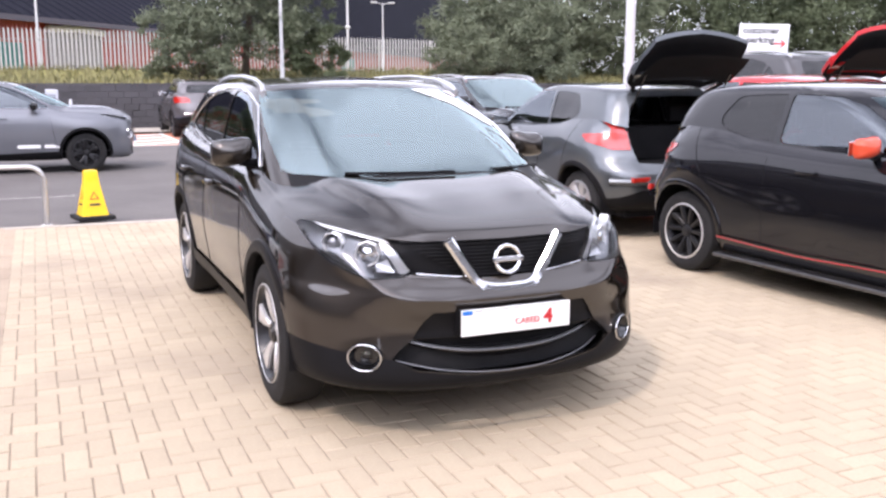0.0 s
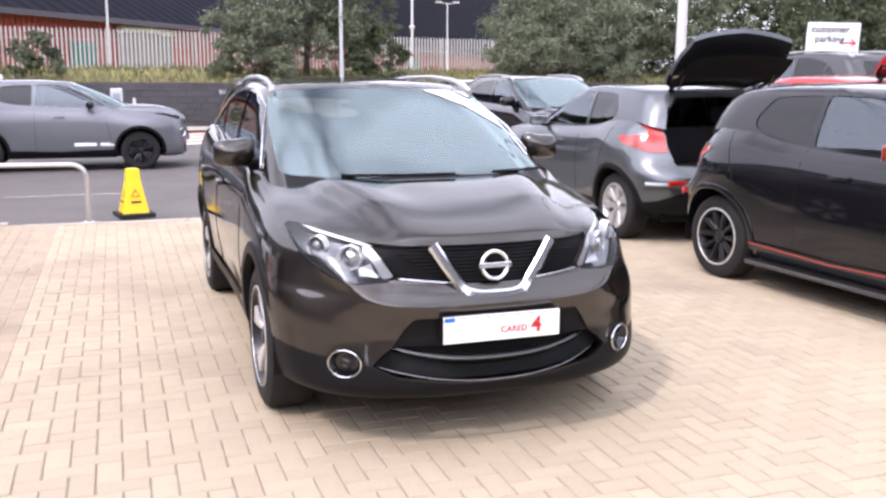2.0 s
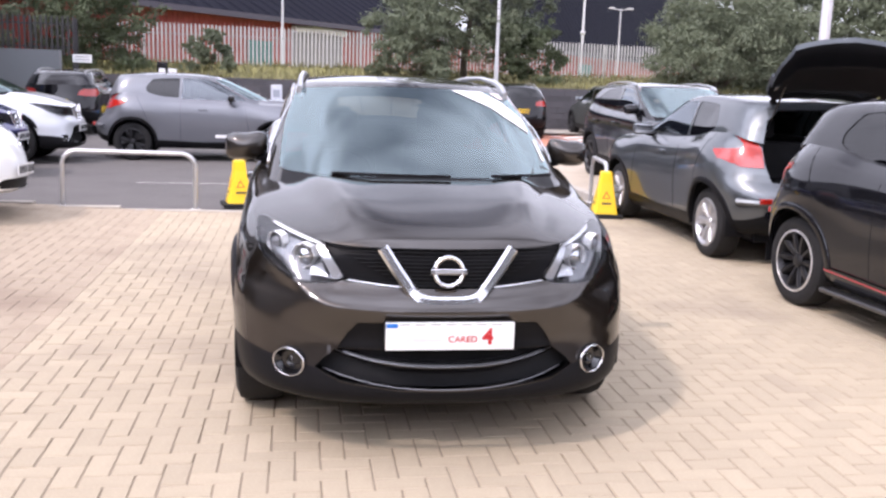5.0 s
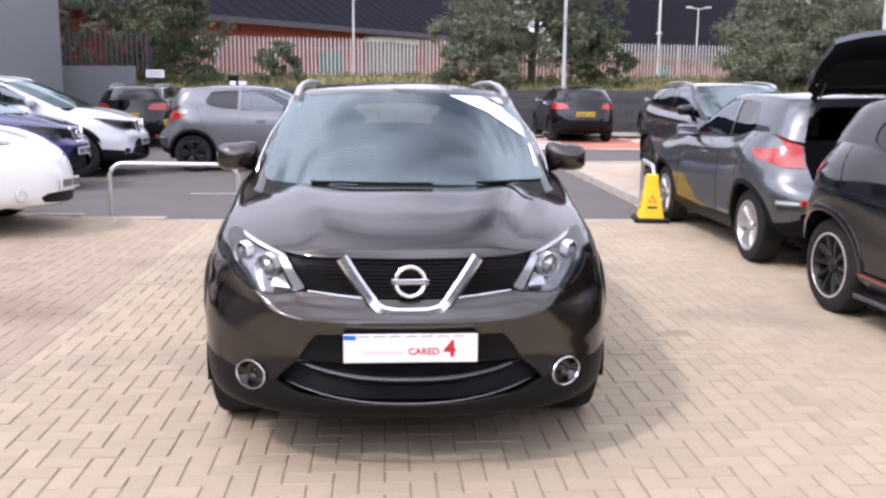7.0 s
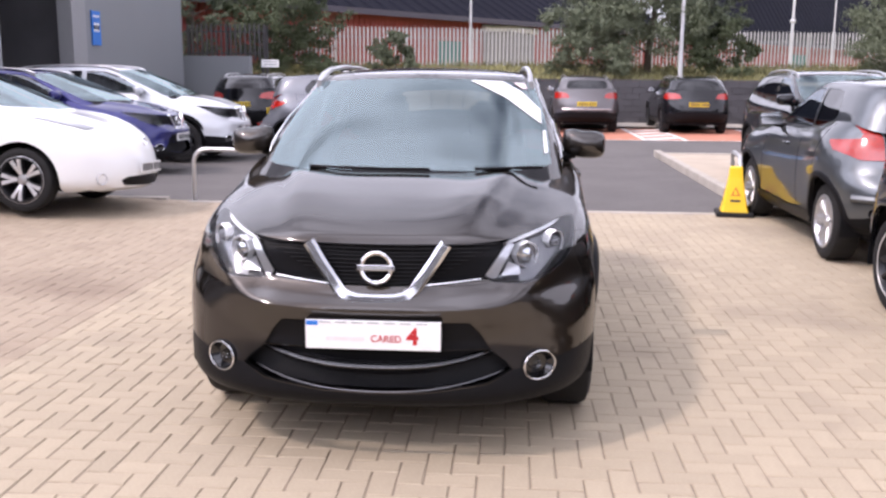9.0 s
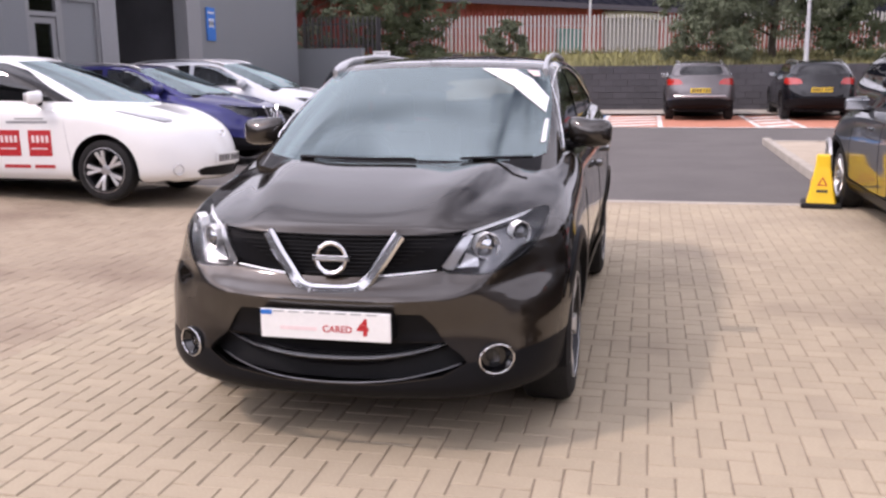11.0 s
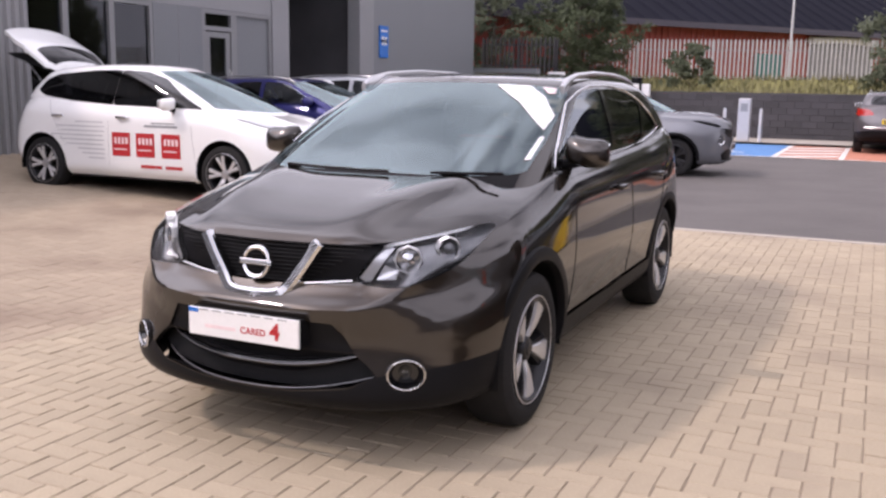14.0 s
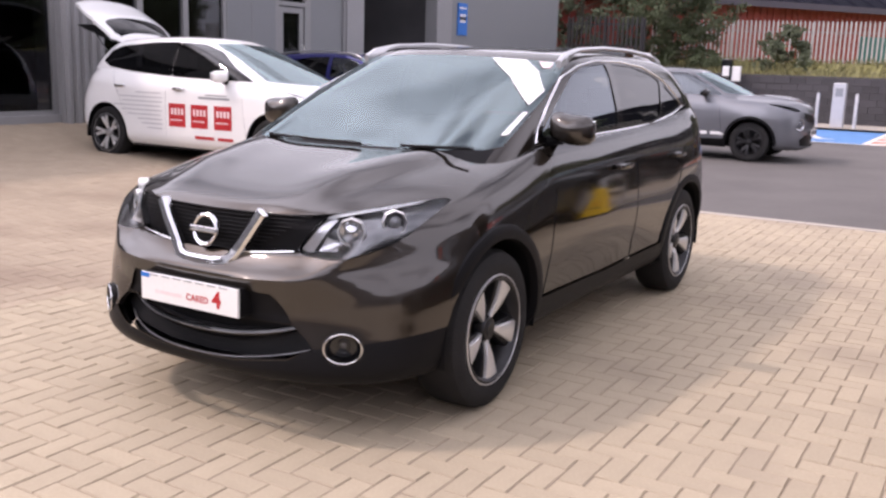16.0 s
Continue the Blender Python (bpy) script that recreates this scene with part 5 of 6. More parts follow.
for k in range(5):
    y = 5.345 + k * 0.142
    prism(bm, [(FX + 0.12, y), (FX + 0.165, y + 0.03), (FX + 0.165, y + 0.085), (FX + 0.12, y + 0.115)], 4.1, Matrix.Translation((0, 0, 0.22)))
tagged(obj_from("trim_column_ribs", bm, CLAD_PALE), "vertical ribs of the profiled pale column", "trim", kind="structure")
facade("wall_showroom_far", -14, 1.6, -0.1, TOPZ, 0.3, CLAD, "grey cladding wall")
facade("wall_showroom_head_2", 1.6, 5.32, 3.4, TOPZ, 0.3, CLAD_PALE, "pale band over the large window")
facade("wall_showroom_plinth", 1.6, 5.32, -0.1, 0.56, 0.3, CLAD_PALE, "low plinth under the large window", 0.04)
facade("wall_showroom_plinth_2", 6.05, 8.72, -0.1, 0.58, 0.3, CLAD_PALE, "low plinth under the windows", 0.02)
for y in (9.35,):
    bm = bmesh.new()
    box(bm, FX, y - 0.006, 0.5, FX + 0.004, y + 0.006, 2.78)
    tagged(obj_from("trim_joint", bm, FRAME_GREY), "panel joint strip", "trim", kind="structure")
bm = bmesh.new()
box(bm, -22, 22.1, 0.2, -9.3, 22.4, TOPZ)
box(bm, -22, -14, 0.2, -21.7, 22.1, TOPZ)
box(bm, -22, -14.3, 0.2, -9.0, -14, TOPZ)
tagged(obj_from("wall_showroom_back", bm, CLAD), "grey cladding side and back walls", "wall", kind="structure")
bm = bmesh.new()
box(bm, -22.1, -14.4, TOPZ, -8.85, 22.5, TOPZ + 0.2)
tagged(obj_from("showroom_roof", bm, CLAD), "flat grey showroom roof edge", "roof", kind="structure")
# floor and inner walls: the dimness indoors is in their dark colour
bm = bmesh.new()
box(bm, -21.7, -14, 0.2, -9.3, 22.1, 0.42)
tagged(obj_from("floor_showroom", bm, DIM_ROOM), "showroom floor with the room's shade in its colour", "floor", kind="structure")
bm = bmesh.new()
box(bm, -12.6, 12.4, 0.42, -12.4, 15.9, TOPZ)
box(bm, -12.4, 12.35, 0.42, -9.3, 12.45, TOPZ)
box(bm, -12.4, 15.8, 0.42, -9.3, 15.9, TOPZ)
tagged(obj_from("wall_doorway", bm, DIM_ROOM), "walls inside the service doorway with the shade in their colour", "wall", kind="structure")
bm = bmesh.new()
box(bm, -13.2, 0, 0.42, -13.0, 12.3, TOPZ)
tagged(obj_from("wall_inner", bm, DIM_ROOM), "inner showroom wall with the room's shade in its colour", "wall", kind="structure")


def window(name, y0, y1, z0, z1, mulls, label, clear):
    root = tagged(new(name), label, "window", kind="structure")
    bm = bmesh.new()
    for a, b, c, d in ((y0, y0 + 0.07, z0, z1), (y1 - 0.07, y1, z0, z1), (y0 + 0.07, y1 - 0.07, z0, z0 + 0.06), (y0 + 0.07, y1 - 0.07, z1 - 0.07, z1)):
        box(bm, FX - 0.10, a, c, FX - 0.01, b, d)
    part("window_frame", bm, FRAME_GREY, root)
    edges = [y0 + 0.07] + list(mulls) + [y1 - 0.07]
    for y in mulls:
        bm = bmesh.new()
        box(bm, FX - 0.10, y - 0.055, z0 + 0.06, FX - 0.005, y + 0.055, z1 - 0.07)
        part("mullion", bm, FRAME_GREY, root)
    for a, b in zip(edges, edges[1:]):
        bm = bmesh.new()
        box(bm, FX - 0.07, a, z0 + 0.06, FX - 0.06, b, z1 - 0.07)
        part("pane", bm, clear, root)
    return root


window("window_1", 1.6, 5.32, 0.56, 3.4, (3.45,), "tall dark showroom window", SHOP_GLASS)
window("window_2", 6.05, 8.72, 0.58, 2.78, (6.85, 7.79), "grey-framed dark showroom window", SHOP_GLASS)
window("window_3", 10.92, 12.10, 0.55, 2.78, (), "grey blanked side panel by the door", CLAD)
root = tagged(new("door_1"), "grey-framed glazed showroom door with transom", "door", kind="structure")
bm = bmesh.new()
for a, b, c, d in ((9.98, 10.08, 0.4, 2.78), (10.82, 10.92, 0.4, 2.78), (10.08, 10.82, 2.40, 2.48), (10.08, 10.82, 2.70, 2.78)):
    box(bm, FX - 0.10, a, c, FX - 0.01, b, d)
part("door_frame", bm, FRAME_GREY, root)
bm = bmesh.new()
for a, b, c, d in ((10.10, 10.22, 0.45, 2.38), (10.68, 10.80, 0.45, 2.38), (10.22, 10.68, 0.45, 0.65), (10.22, 10.68, 2.28, 2.38)):
    box(bm, FX - 0.08, a, c, FX - 0.03, b, d)
part("door_leaf", bm, FRAME_GREY, root)
for c, d, nm in ((0.65, 2.28, "pane"), (2.48, 2.70, "transom_pane")):
    bm = bmesh.new()
    box(bm, FX - 0.06, 10.1, c, FX - 0.05, 10.8, d)
    part(nm, bm, SHOP_GLASS, root)
bm = bmesh.new()
tube(bm, [(FX + 0.01, 10.72, 1.2), (FX + 0.05, 10.72, 1.25), (FX + 0.05, 10.72, 1.65), (FX + 0.01, 10.72, 1.7)], 0.014, 8)
part("door_handle", bm, STEEL_TUBE, root)
# unseen plain walls added behind and beside the forecourt, to close off the horizon
for nm, (x0, y0, x1, y1) in (("wall_boundary", (-9.0, -15.3, 26, -15)), ("wall_boundary_2", (26, -15.3, 26.3, 9))):
    bm = bmesh.new()
    box(bm, x0, y0, -0.1, x1, y1, 5.2, bevel=0.01)
    tagged(obj_from(nm, bm, CLAD), "plain grey unseen wall added to close off the forecourt", "wall", kind="structure")
# blue sign on the corner wall
root = thing("wall_sign", pose(FX + 0.004, 16.75, 2.52, 90, 0, 90), "tall blue sign with a white symbol on grey cladding", "sign")
bm = bmesh.new()
box(bm, -0.22, -0.40, 0, 0.22, 0.36, 0.03, bevel=0.004)
part("panel", bm, INK_BLUE, root)
for a, b, c, d in ((-0.13, -0.10, -0.02, 0.10), (0.02, -0.10, 0.13, 0.10), (-0.13, -0.05, 0.13, 0.04), (-0.16, 0.22, 0.16, 0.26)):
    bm = bmesh.new()
    box(bm, a, b, 0.03, c, d, 0.033)
    part("symbol_bar", bm, INK_WHITE, root)
# low annex wall past the corner
bm = bmesh.new()
box(bm, -9.6, 23.4, 0.0, -7.35, 23.7, 2.02)
tagged(obj_from("wall_annex", bm, CLAD), "low grey panel wall past the showroom corner", "wall", kind="structure")
root = thing("notice_board", pose(-6.75, 23.5, 0.1), "small white notice on a dark post", "sign")
bm = bmesh.new()
box(bm, -0.26, -0.02, 1.60, 0.26, 0.0, 1.82)
part("panel", bm, INK_WHITE, root)
bm = bmesh.new()
box(bm, -0.26, 0.0, 0.0, -0.20, 0.05, 1.84)
part("post", bm, DARK_STEEL, root)
for z in (1.66, 1.74):
    bm = bmesh.new()
    box(bm, -0.2, -0.023, z, 0.2, -0.02, z + 0.03)
    part("text_bar", bm, INK_GREY, root)


# ---- posts, lamps, hoops, cones ----
def lamp_post(x, y, z0, top, heads, r=0.06, label="thin grey lamp post", mid=0):
    root = thing("lamp_post", pose(x, y, z0), label, "lamp post", "lamp posts")
    bm = bmesh.new()
    tube(bm, [(0, 0, 0), (0, 0, (top - z0) * 0.25), (0, 0, top - z0)], [r * 1.3, r, r * 0.7], 10)
    part("pole", bm, POLE_GREY, root)
    bm = bmesh.new()
    box(bm, -r * 2.5, -r * 2.5, 0, r * 2.5, r * 2.5, 0.02)
    part("base_plate", bm, GALV, root)
    for hx in heads:
        bm = bmesh.new()
        tube(bm, [(0, 0, top - z0 - 0.1), (hx * 0.8, 0, top - z0)], 0.03, 6)
        part("arm", bm, POLE_GREY, root)
        bm = bmesh.new()
        box(bm, hx - 0.2, -0.14, top - z0 - 0.02, hx + 0.2, 0.14, top - z0 + 0.08, bevel=0.02)
        part("lantern", bm, POLE_GREY, root)
    if mid:
        bm = bmesh.new()
        lathe(bm, [(r * 0.7, -0.15), (r * 2.2, -0.05), (r * 2.2, 0.05), (r * 0.7, 0.15)], 12, Matrix.Translation((0, 0, mid - z0)))
        part("collar", bm, POLE_GREY, root)
    return root


lamp_post(-1.55, 39.2, 1.8, 5.35, (0.12,), 0.06, "thin grey lamp post before a red wall")
lamp_post(5.9, 27.3, 1.3, 8.0, (0.4,), 0.06, "tall grey lamp post beside a tree")
lamp_post(18.0, 58.0, 1.8, 11.0, (0.4,), 0.085, "tall grey lamp post with a collar beyond the fence", 5.0)
lamp_post(20.9, 59.0, 1.8, 6.75, (-0.65, 0.65), 0.055, "twin-headed floodlight post beyond the fence")
lamp_post(6.55, 7.9, 0.05, 7.0, (0.5,), 0.075, "thick pale lamp post among parked cars")


def hoop(m, length, height, label):
    root = thing("barrier_hoop", m, label, "barrier", "hoop barriers")
    pts = [(0, 0, 0.0), (0, 0, height - 0.16)]
    for k in range(1, 6):
        q = math.pi / 2 * k / 6
        pts.append((0.16 - 0.16 * math.cos(q), 0, height - 0.16 + 0.16 * math.sin(q)))
    pts += [(0.16, 0, height), (length - 0.16, 0, height)]
    for k in range(1, 7):
        q = math.pi / 2 * k / 6
        pts.append((length - 0.16 + 0.16 * math.sin(q), 0, height - 0.16 + 0.16 * math.cos(q)))
    pts.append((length, 0, 0))
    bm = bmesh.new()
    tube(bm, pts, 0.026, 12)
    part("bar", bm, STEEL_TUBE, root, smooth=True)
    for x in (0, length):
        bm = bmesh.new()
        lathe(bm, [(0.0, 0.014), (0.06, 0.012), (0.065, 0.0)], 16, Matrix.Translation((x, 0, 0)))
        part("flange", bm, GALV, root)


hoop(pose(-3.27, 6.52, rise(-2.5) - 0.02, 0, 0.6, 0), 1.46, 0.64, "brushed steel hoop barrier on the paving edge")
hoop(pose(3.12, 6.62, -0.02, 0, 0, 82), 1.1, 0.62, "steel hoop barrier beside a yellow cone")


def cone(x, y, rz):
    root = thing("safety_cone", pose(x, y, rise(x) + 0.002, 0, 0, rz), "yellow four-sided safety cone with a black base", "safety cone", "safety cones")
    bm = bmesh.new()
    rows = []
    for hw, z in ((0.145, 0.05), (0.135, 0.09), (0.075, 0.42), (0.066, 0.53), (0.058, 0.545), (0.0, 0.548)):
        c = hw * 0.12
        pts = [(hw, -hw + c), (hw, hw - c), (hw - c, hw), (-hw + c, hw), (-hw, hw - c), (-hw, -hw + c), (-hw + c, -hw), (hw - c, -hw)]
        rows.append([bm.verts.new((a, b, z)) for a, b in pts])
    for a, b in zip(rows, rows[1:]):
        for i in range(8):
            bm.faces.new((a[i], a[(i + 1) % 8], b[(i + 1) % 8], b[i]))
    bmesh.ops.remove_doubles(bm, verts=bm.verts[:], dist=0.0005)
    part("body", bm, CONE_YELLOW, root)
    bm = bmesh.new()
    box(bm, -0.20, -0.20, 0, 0.20, 0.20, 0.05, bevel=0.015)
    part("base", bm, RUBBER, root)
    for k in range(4):
        spin = Matrix.Rotation(math.pi / 2 * k, 4, "Z") @ pose(0, -0.1070, 0.26, 90 - 10.3, 0, 0)
        bm = bmesh.new()
        prism(bm, [(-0.05, -0.03), (0.05, -0.03), (0.0, 0.06)], 0.002, Matrix())
        part("warning_triangle", bm, INK_RED, root, at=spin)
        bm = bmesh.new()
        prism(bm, [(-0.032, -0.02), (0.032, -0.02), (0.0, 0.04)], 0.0035, Matrix())
        part("triangle_face", bm, CONE_YELLOW, root, at=spin)
        bm = bmesh.new()
        box(bm, -0.055, -0.10, 0, 0.055, -0.075, 0.002)
        part("text_bar", bm, INK_BLACK, root, at=spin)


cone(-1.33, 6.72, 12)
cone(2.98, 6.22, -8)

# charging post and bollards, meter post
root = thing("charging_post", pose(-1.40, 24.6, 0.02), "slim white charging post at the blue bay", "charging post")
bm = bmesh.new()
box(bm, -0.17, -0.12, 0, 0.17, 0.12, 1.22, bevel=0.03)
part("cabinet", bm, POLE_GREY, root)
bm = bmesh.new()
box(bm, -0.10, -0.125, 0.85, 0.10, -0.12, 1.08)
part("screen", bm, INK_GREY, root)
for x in (-1.92, -0.92):
    root = thing("bollard", pose(x, 24.4, 0.02), "thin pale steel bollard beside the charging post", "bollard", "bollards")
    bm = bmesh.new()
    lathe(bm, [(0.05, 0), (0.045, 0.9), (0.03, 0.94), (0, 0.95)], 14)
    part("tube", bm, POLE_GREY, root, smooth=True)
    bm = bmesh.new()
    lathe(bm, [(0.0, 0.012), (0.08, 0.01), (0.085, 0)], 14)
    part("flange", bm, GALV, root)
root = thing("meter_post", pose(-4.95, 26.2, 0.02), "black and white charging pillar by the wall", "charging post")
bm = bmesh.new()
box(bm, -0.16, -0.12, 0, 0.16, 0.12, 1.80, bevel=0.02)
part("cabinet", bm, BLACK_GLOSS, root)
bm = bmesh.new()
box(bm, -0.10, -0.13, 1.30, 0.10, -0.12, 1.60)
part("screen", bm, INK_WHITE, root)
bm = bmesh.new()
box(bm, 0.17, -0.08, 1.15, 0.42, 0.08, 1.6, bevel=0.02)
part("side_box", bm, INK_WHITE, root)

# customer sign
root = thing("parking_sign", pose(20.4, 20.6, 0.0, 0, 2.0, -42), "white customer parking sign with a red arrow", "sign")
bm = bmesh.new()
box(bm, -0.80, -0.02, 2.35, 0.78, 0.02, 3.36, bevel=0.01)
part("panel", bm, SIGN_WHITE, root)
text_part("lettering", "customer\nparking", 0.30, INK_BLACK, root, pose(-0.10, -0.030, 2.99, 90, 0, 0), bold=0.007)
bm = bmesh.new()
box(bm, 0.28, -0.024, 2.70, 0.62, -0.02, 2.76)
part("arrow_shaft", bm, INK_RED, root)
bm = bmesh.new()
prism(bm, [(0.50, 2.55), (0.72, 2.73), (0.50, 2.91), (0.60, 2.73)], 0.003, pose(0, -0.021, 0, 90, 0, 0))
part("arrow_head", bm, INK_RED, root)
for x in (-0.6, 0.6):
    bm = bmesh.new()
    tube(bm, [(x, 0.03, 0), (x, 0.03, 3.3)], 0.035, 8)
    part("post", bm, POLE_GREY, root)
# ---- trees and bushes ----
def tree(x, y, z0, height, spread, mat, label, leaves=5200, seed=1, trunk=True, base=0.25, leaf=0.15, name="tree", blobs=16):
    rng = np.random.default_rng(seed)
    root = thing(name, pose(x, y, z0), label, "tree" if name == "tree" else "bush", "trees and bushes on the bank")
    bm = bmesh.new()
    limbs = []
    if trunk:
        top = height * 0.72
        pts = [(0.10 * math.sin(k * 1.3 + seed), 0.08 * math.cos(k * 1.7), top * k / 6 - 0.1) for k in range(7)]
        tube(bm, pts, [0.05 * height * 0.4 * (1 - 0.11 * k) for k in range(7)], 8)
        limbs = pts[1:]
    else:
        limbs = [(0, 0, 0.05)]
    centres = []
    for k in range(blobs):
        a = 2.4 * k + seed
        f = (k + 0.5) / blobs
        zz = height * (base + (0.97 - base) * f)
        rad = spread * math.sqrt(max(0.05, 1 - ((f - 0.38) / 0.68) ** 2)) * rng.uniform(0.35, 0.95)
        c = Vector((rad * math.cos(a), rad * math.sin(a) * 0.7, zz))
        centres.append((c, spread * rng.uniform(0.28, 0.46)))
        s = Vector(min(limbs, key=lambda p: abs(p[2] - zz * 0.75)))
        mid = s.lerp(c, 0.5) + Vector((0, 0, 0.12 * rng.uniform(-1, 1)))
        tube(bm, [s, mid, c], [0.035 * height / 5, 0.024 * height / 5, 0.010], 5)
    part("trunk", bm, BARK, root, smooth=True)
    P = []
    leaf *= 0.38
    leaves = int(leaves * 5.0)
    each = leaves // blobs
    for c, r in centres:
        # sprays of leaves on the twigs of each limb
        sprays = 26
        d = rng.normal(size=(sprays, 3))
        d /= np.linalg.norm(d, axis=1)[:, None]
        spray = np.array(c) + d * (r * rng.uniform(0.25, 1.12, sprays) ** 0.6)[:, None] * np.array([1, 1, 0.8])
        pick = rng.integers(0, sprays, each)
        reach = r * rng.uniform(0.13, 0.30, sprays)[pick]
        q = rng.normal(size=(each, 3)) * np.array([1, 1, 0.7])
        P.append(spray[pick] + q * reach[:, None] * 0.62)
    P = np.concatenate(P)
    P = P[P[:, 2] > 0.02]
    n = len(P)
    u = rng.normal(size=(n, 3))
    u /= np.linalg.norm(u, axis=1)[:, None]
    w = rng.normal(size=(n, 3))
    w -= (w * u).sum(1)[:, None] * u
    w /= np.linalg.norm(w, axis=1)[:, None]
    sz = (leaf * rng.uniform(0.6, 1.3, n))[:, None]
    quad = np.stack([P - u * sz, P + w * sz * 0.45, P + u * sz, P - w * sz * 0.45], 1).reshape(-1, 3)
    me = bpy.data.meshes.new("crown")
    me.from_pydata(quad.tolist(), [], np.arange(4 * n).reshape(-1, 4).tolist())
    me.materials.append(mat)
    crown = new("crown", me)
    crown.parent = root
    return root


def bank_tree(x, y, *a, **k):
    return tree(x, y, bank_z(x, y) - 0.05, *a, **k)


bank_tree(5.2, 29.4, 6.8, 3.1, LEAF_PALE, "broad grey-green tree on the grass bank", 13000, 4, base=0.16, blobs=26)
bank_tree(3.3, 28.2, 2.4, 1.7, LEAF_PALE, "low pale bush spilling over the wall", 3500, 9, trunk=False, base=0.1, name="bush", blobs=11)
bank_tree(7.2, 28.6, 2.2, 1.5, LEAF_MAT, "dark low bush under the tree", 3000, 12, trunk=False, base=0.1, name="bush", blobs=10)
bank_tree(14.4, 28.2, 3.3, 3.0, LEAF_PALE, "wide grey-green bush behind parked cars", 11000, 21, trunk=False, base=0.08, name="bush", blobs=28)
bank_tree(20.2, 31.6, 2.4, 1.9, LEAF_MAT, "low dark bush on the bank", 4000, 61, trunk=False, base=0.05, name="bush", blobs=16)
bank_tree(16.8, 30.4, 3.0, 2.4, LEAF_PALE, "low pale bush behind the others", 5000, 62, trunk=False, base=0.05, name="bush", blobs=16)
bank_tree(19.5, 30.5, 5.0, 3.4, LEAF_PALE, "tall leafy bush on the bank", 12000, 22, base=0.08, leaf=0.19, blobs=28)
bank_tree(25.5, 29.0, 6.0, 4.0, LEAF_MAT, "tall dark green tree behind the sign", 15000, 23, base=0.04, leaf=0.21, blobs=34)
bank_tree(32.5, 29.0, 7.0, 4.5, LEAF_MAT, "tall dark green tree at the edge of the site", 15000, 24, base=0.04, leaf=0.22, blobs=34)
bank_tree(-7.6, 28.6, 4.6, 2.0, LEAF_MAT, "broad dark tree beside the showroom", 8000, 31, base=0.02, blobs=22)
bank_tree(-3.7, 28.6, 1.4, 0.8, LEAF_PALE, "small rounded bush above the wall", 1300, 41, trunk=False, base=0.1, name="bush", blobs=8)
bank_tree(-10.6, 27.8, 3.6, 1.2, LEAF_PALE, "ragged pale bush past the showroom corner", 1800, 52, base=0.15)
# ---- other parked cars ----
SMALL_FORM = dict(
    wb=2.53, r=0.335, rim=0.235, tyre=0.22, track=0.765, arch=0.40,
    zbot=[(-0.9, 0.22), (-0.5, 0.22), (0.5, 0.22), (2.1, 0.23), (3.3, 0.32)],
    w=[(0, 0.79), (0.08, 0.855), (0.2, 0.880), (0.38, 0.886), (0.6, 0.882), (0.75, 0.874), (0.88, 0.852), (0.95, 0.818), (1, 0.775)],
    yf=[(0, -0.78), (0.06, -0.85), (0.3, -0.87), (0.6, -0.865), (0.8, -0.855), (0.93, -0.825), (1, -0.765)],
    yr=[(0, 3.10), (0.08, 3.22), (0.3, 3.265), (0.45, 3.25), (0.6, 3.14), (0.8, 3.07), (1, 3.00)],
    cf=0.72, nf=2.4, cr=0.55, nr=2.5,
    hood=[(-0.77, 0.965), (-0.68, 1.015), (-0.4, 1.068), (-0.1, 1.090), (0.2, 1.100), (0.5, 1.108)],
    belt=[(0.25, 1.065), (0.6, 1.07), (1.2, 1.08), (1.9, 1.12), (2.3, 1.19), (2.7, 1.20), (3.0, 1.12)],
    drop=0.07, cowl=0.45, ridge=0.035, haunch=0.070, waist=0.022, waist_at=0.2,
    g_yf=[(k / 10, 0.12 + 0.078 * k + 0.0016 * k * k) for k in range(11)],
    g_yr=[(0, 3.02), (0.5, 2.95), (0.85, 2.88), (1, 2.82)],
    g_w=[(0, 0.760), (0.25, 0.738), (0.55, 0.700), (0.8, 0.660), (0.93, 0.625), (1, 0.585)],
    g_cf=0.55, g_nf=2.2, g_cr=0.40, g_nr=3.0,
    roof=[(0.95, 1.495), (1.3, 1.545), (1.7, 1.565), (2.2, 1.56), (2.7, 1.525), (3.0, 1.48)], crown=0.038,
    side_windows=[[(0.54, 1.105), (0.82, 1.27), (1.06, 1.40), (1.26, 1.462), (1.655, 1.474), (1.67, 1.115)], [(1.725, 1.122), (1.705, 1.472), (1.98, 1.463), (2.18, 1.445), (2.30, 1.30), (2.29, 1.225), (2.20, 1.185), (2.02, 1.145)]],
    screen=[(0.635, 1.145), (0.61, 1.22), (0.56, 1.38), (0.52, 1.455), (0.28, 1.472), (0, 1.477), (0, 1.115), (0.38, 1.120), (0.58, 1.132)],
    rear_window=[(0.50, 1.20), (0.47, 1.32), (0.42, 1.37), (0, 1.385), (0, 1.17), (0.42, 1.175)],
)


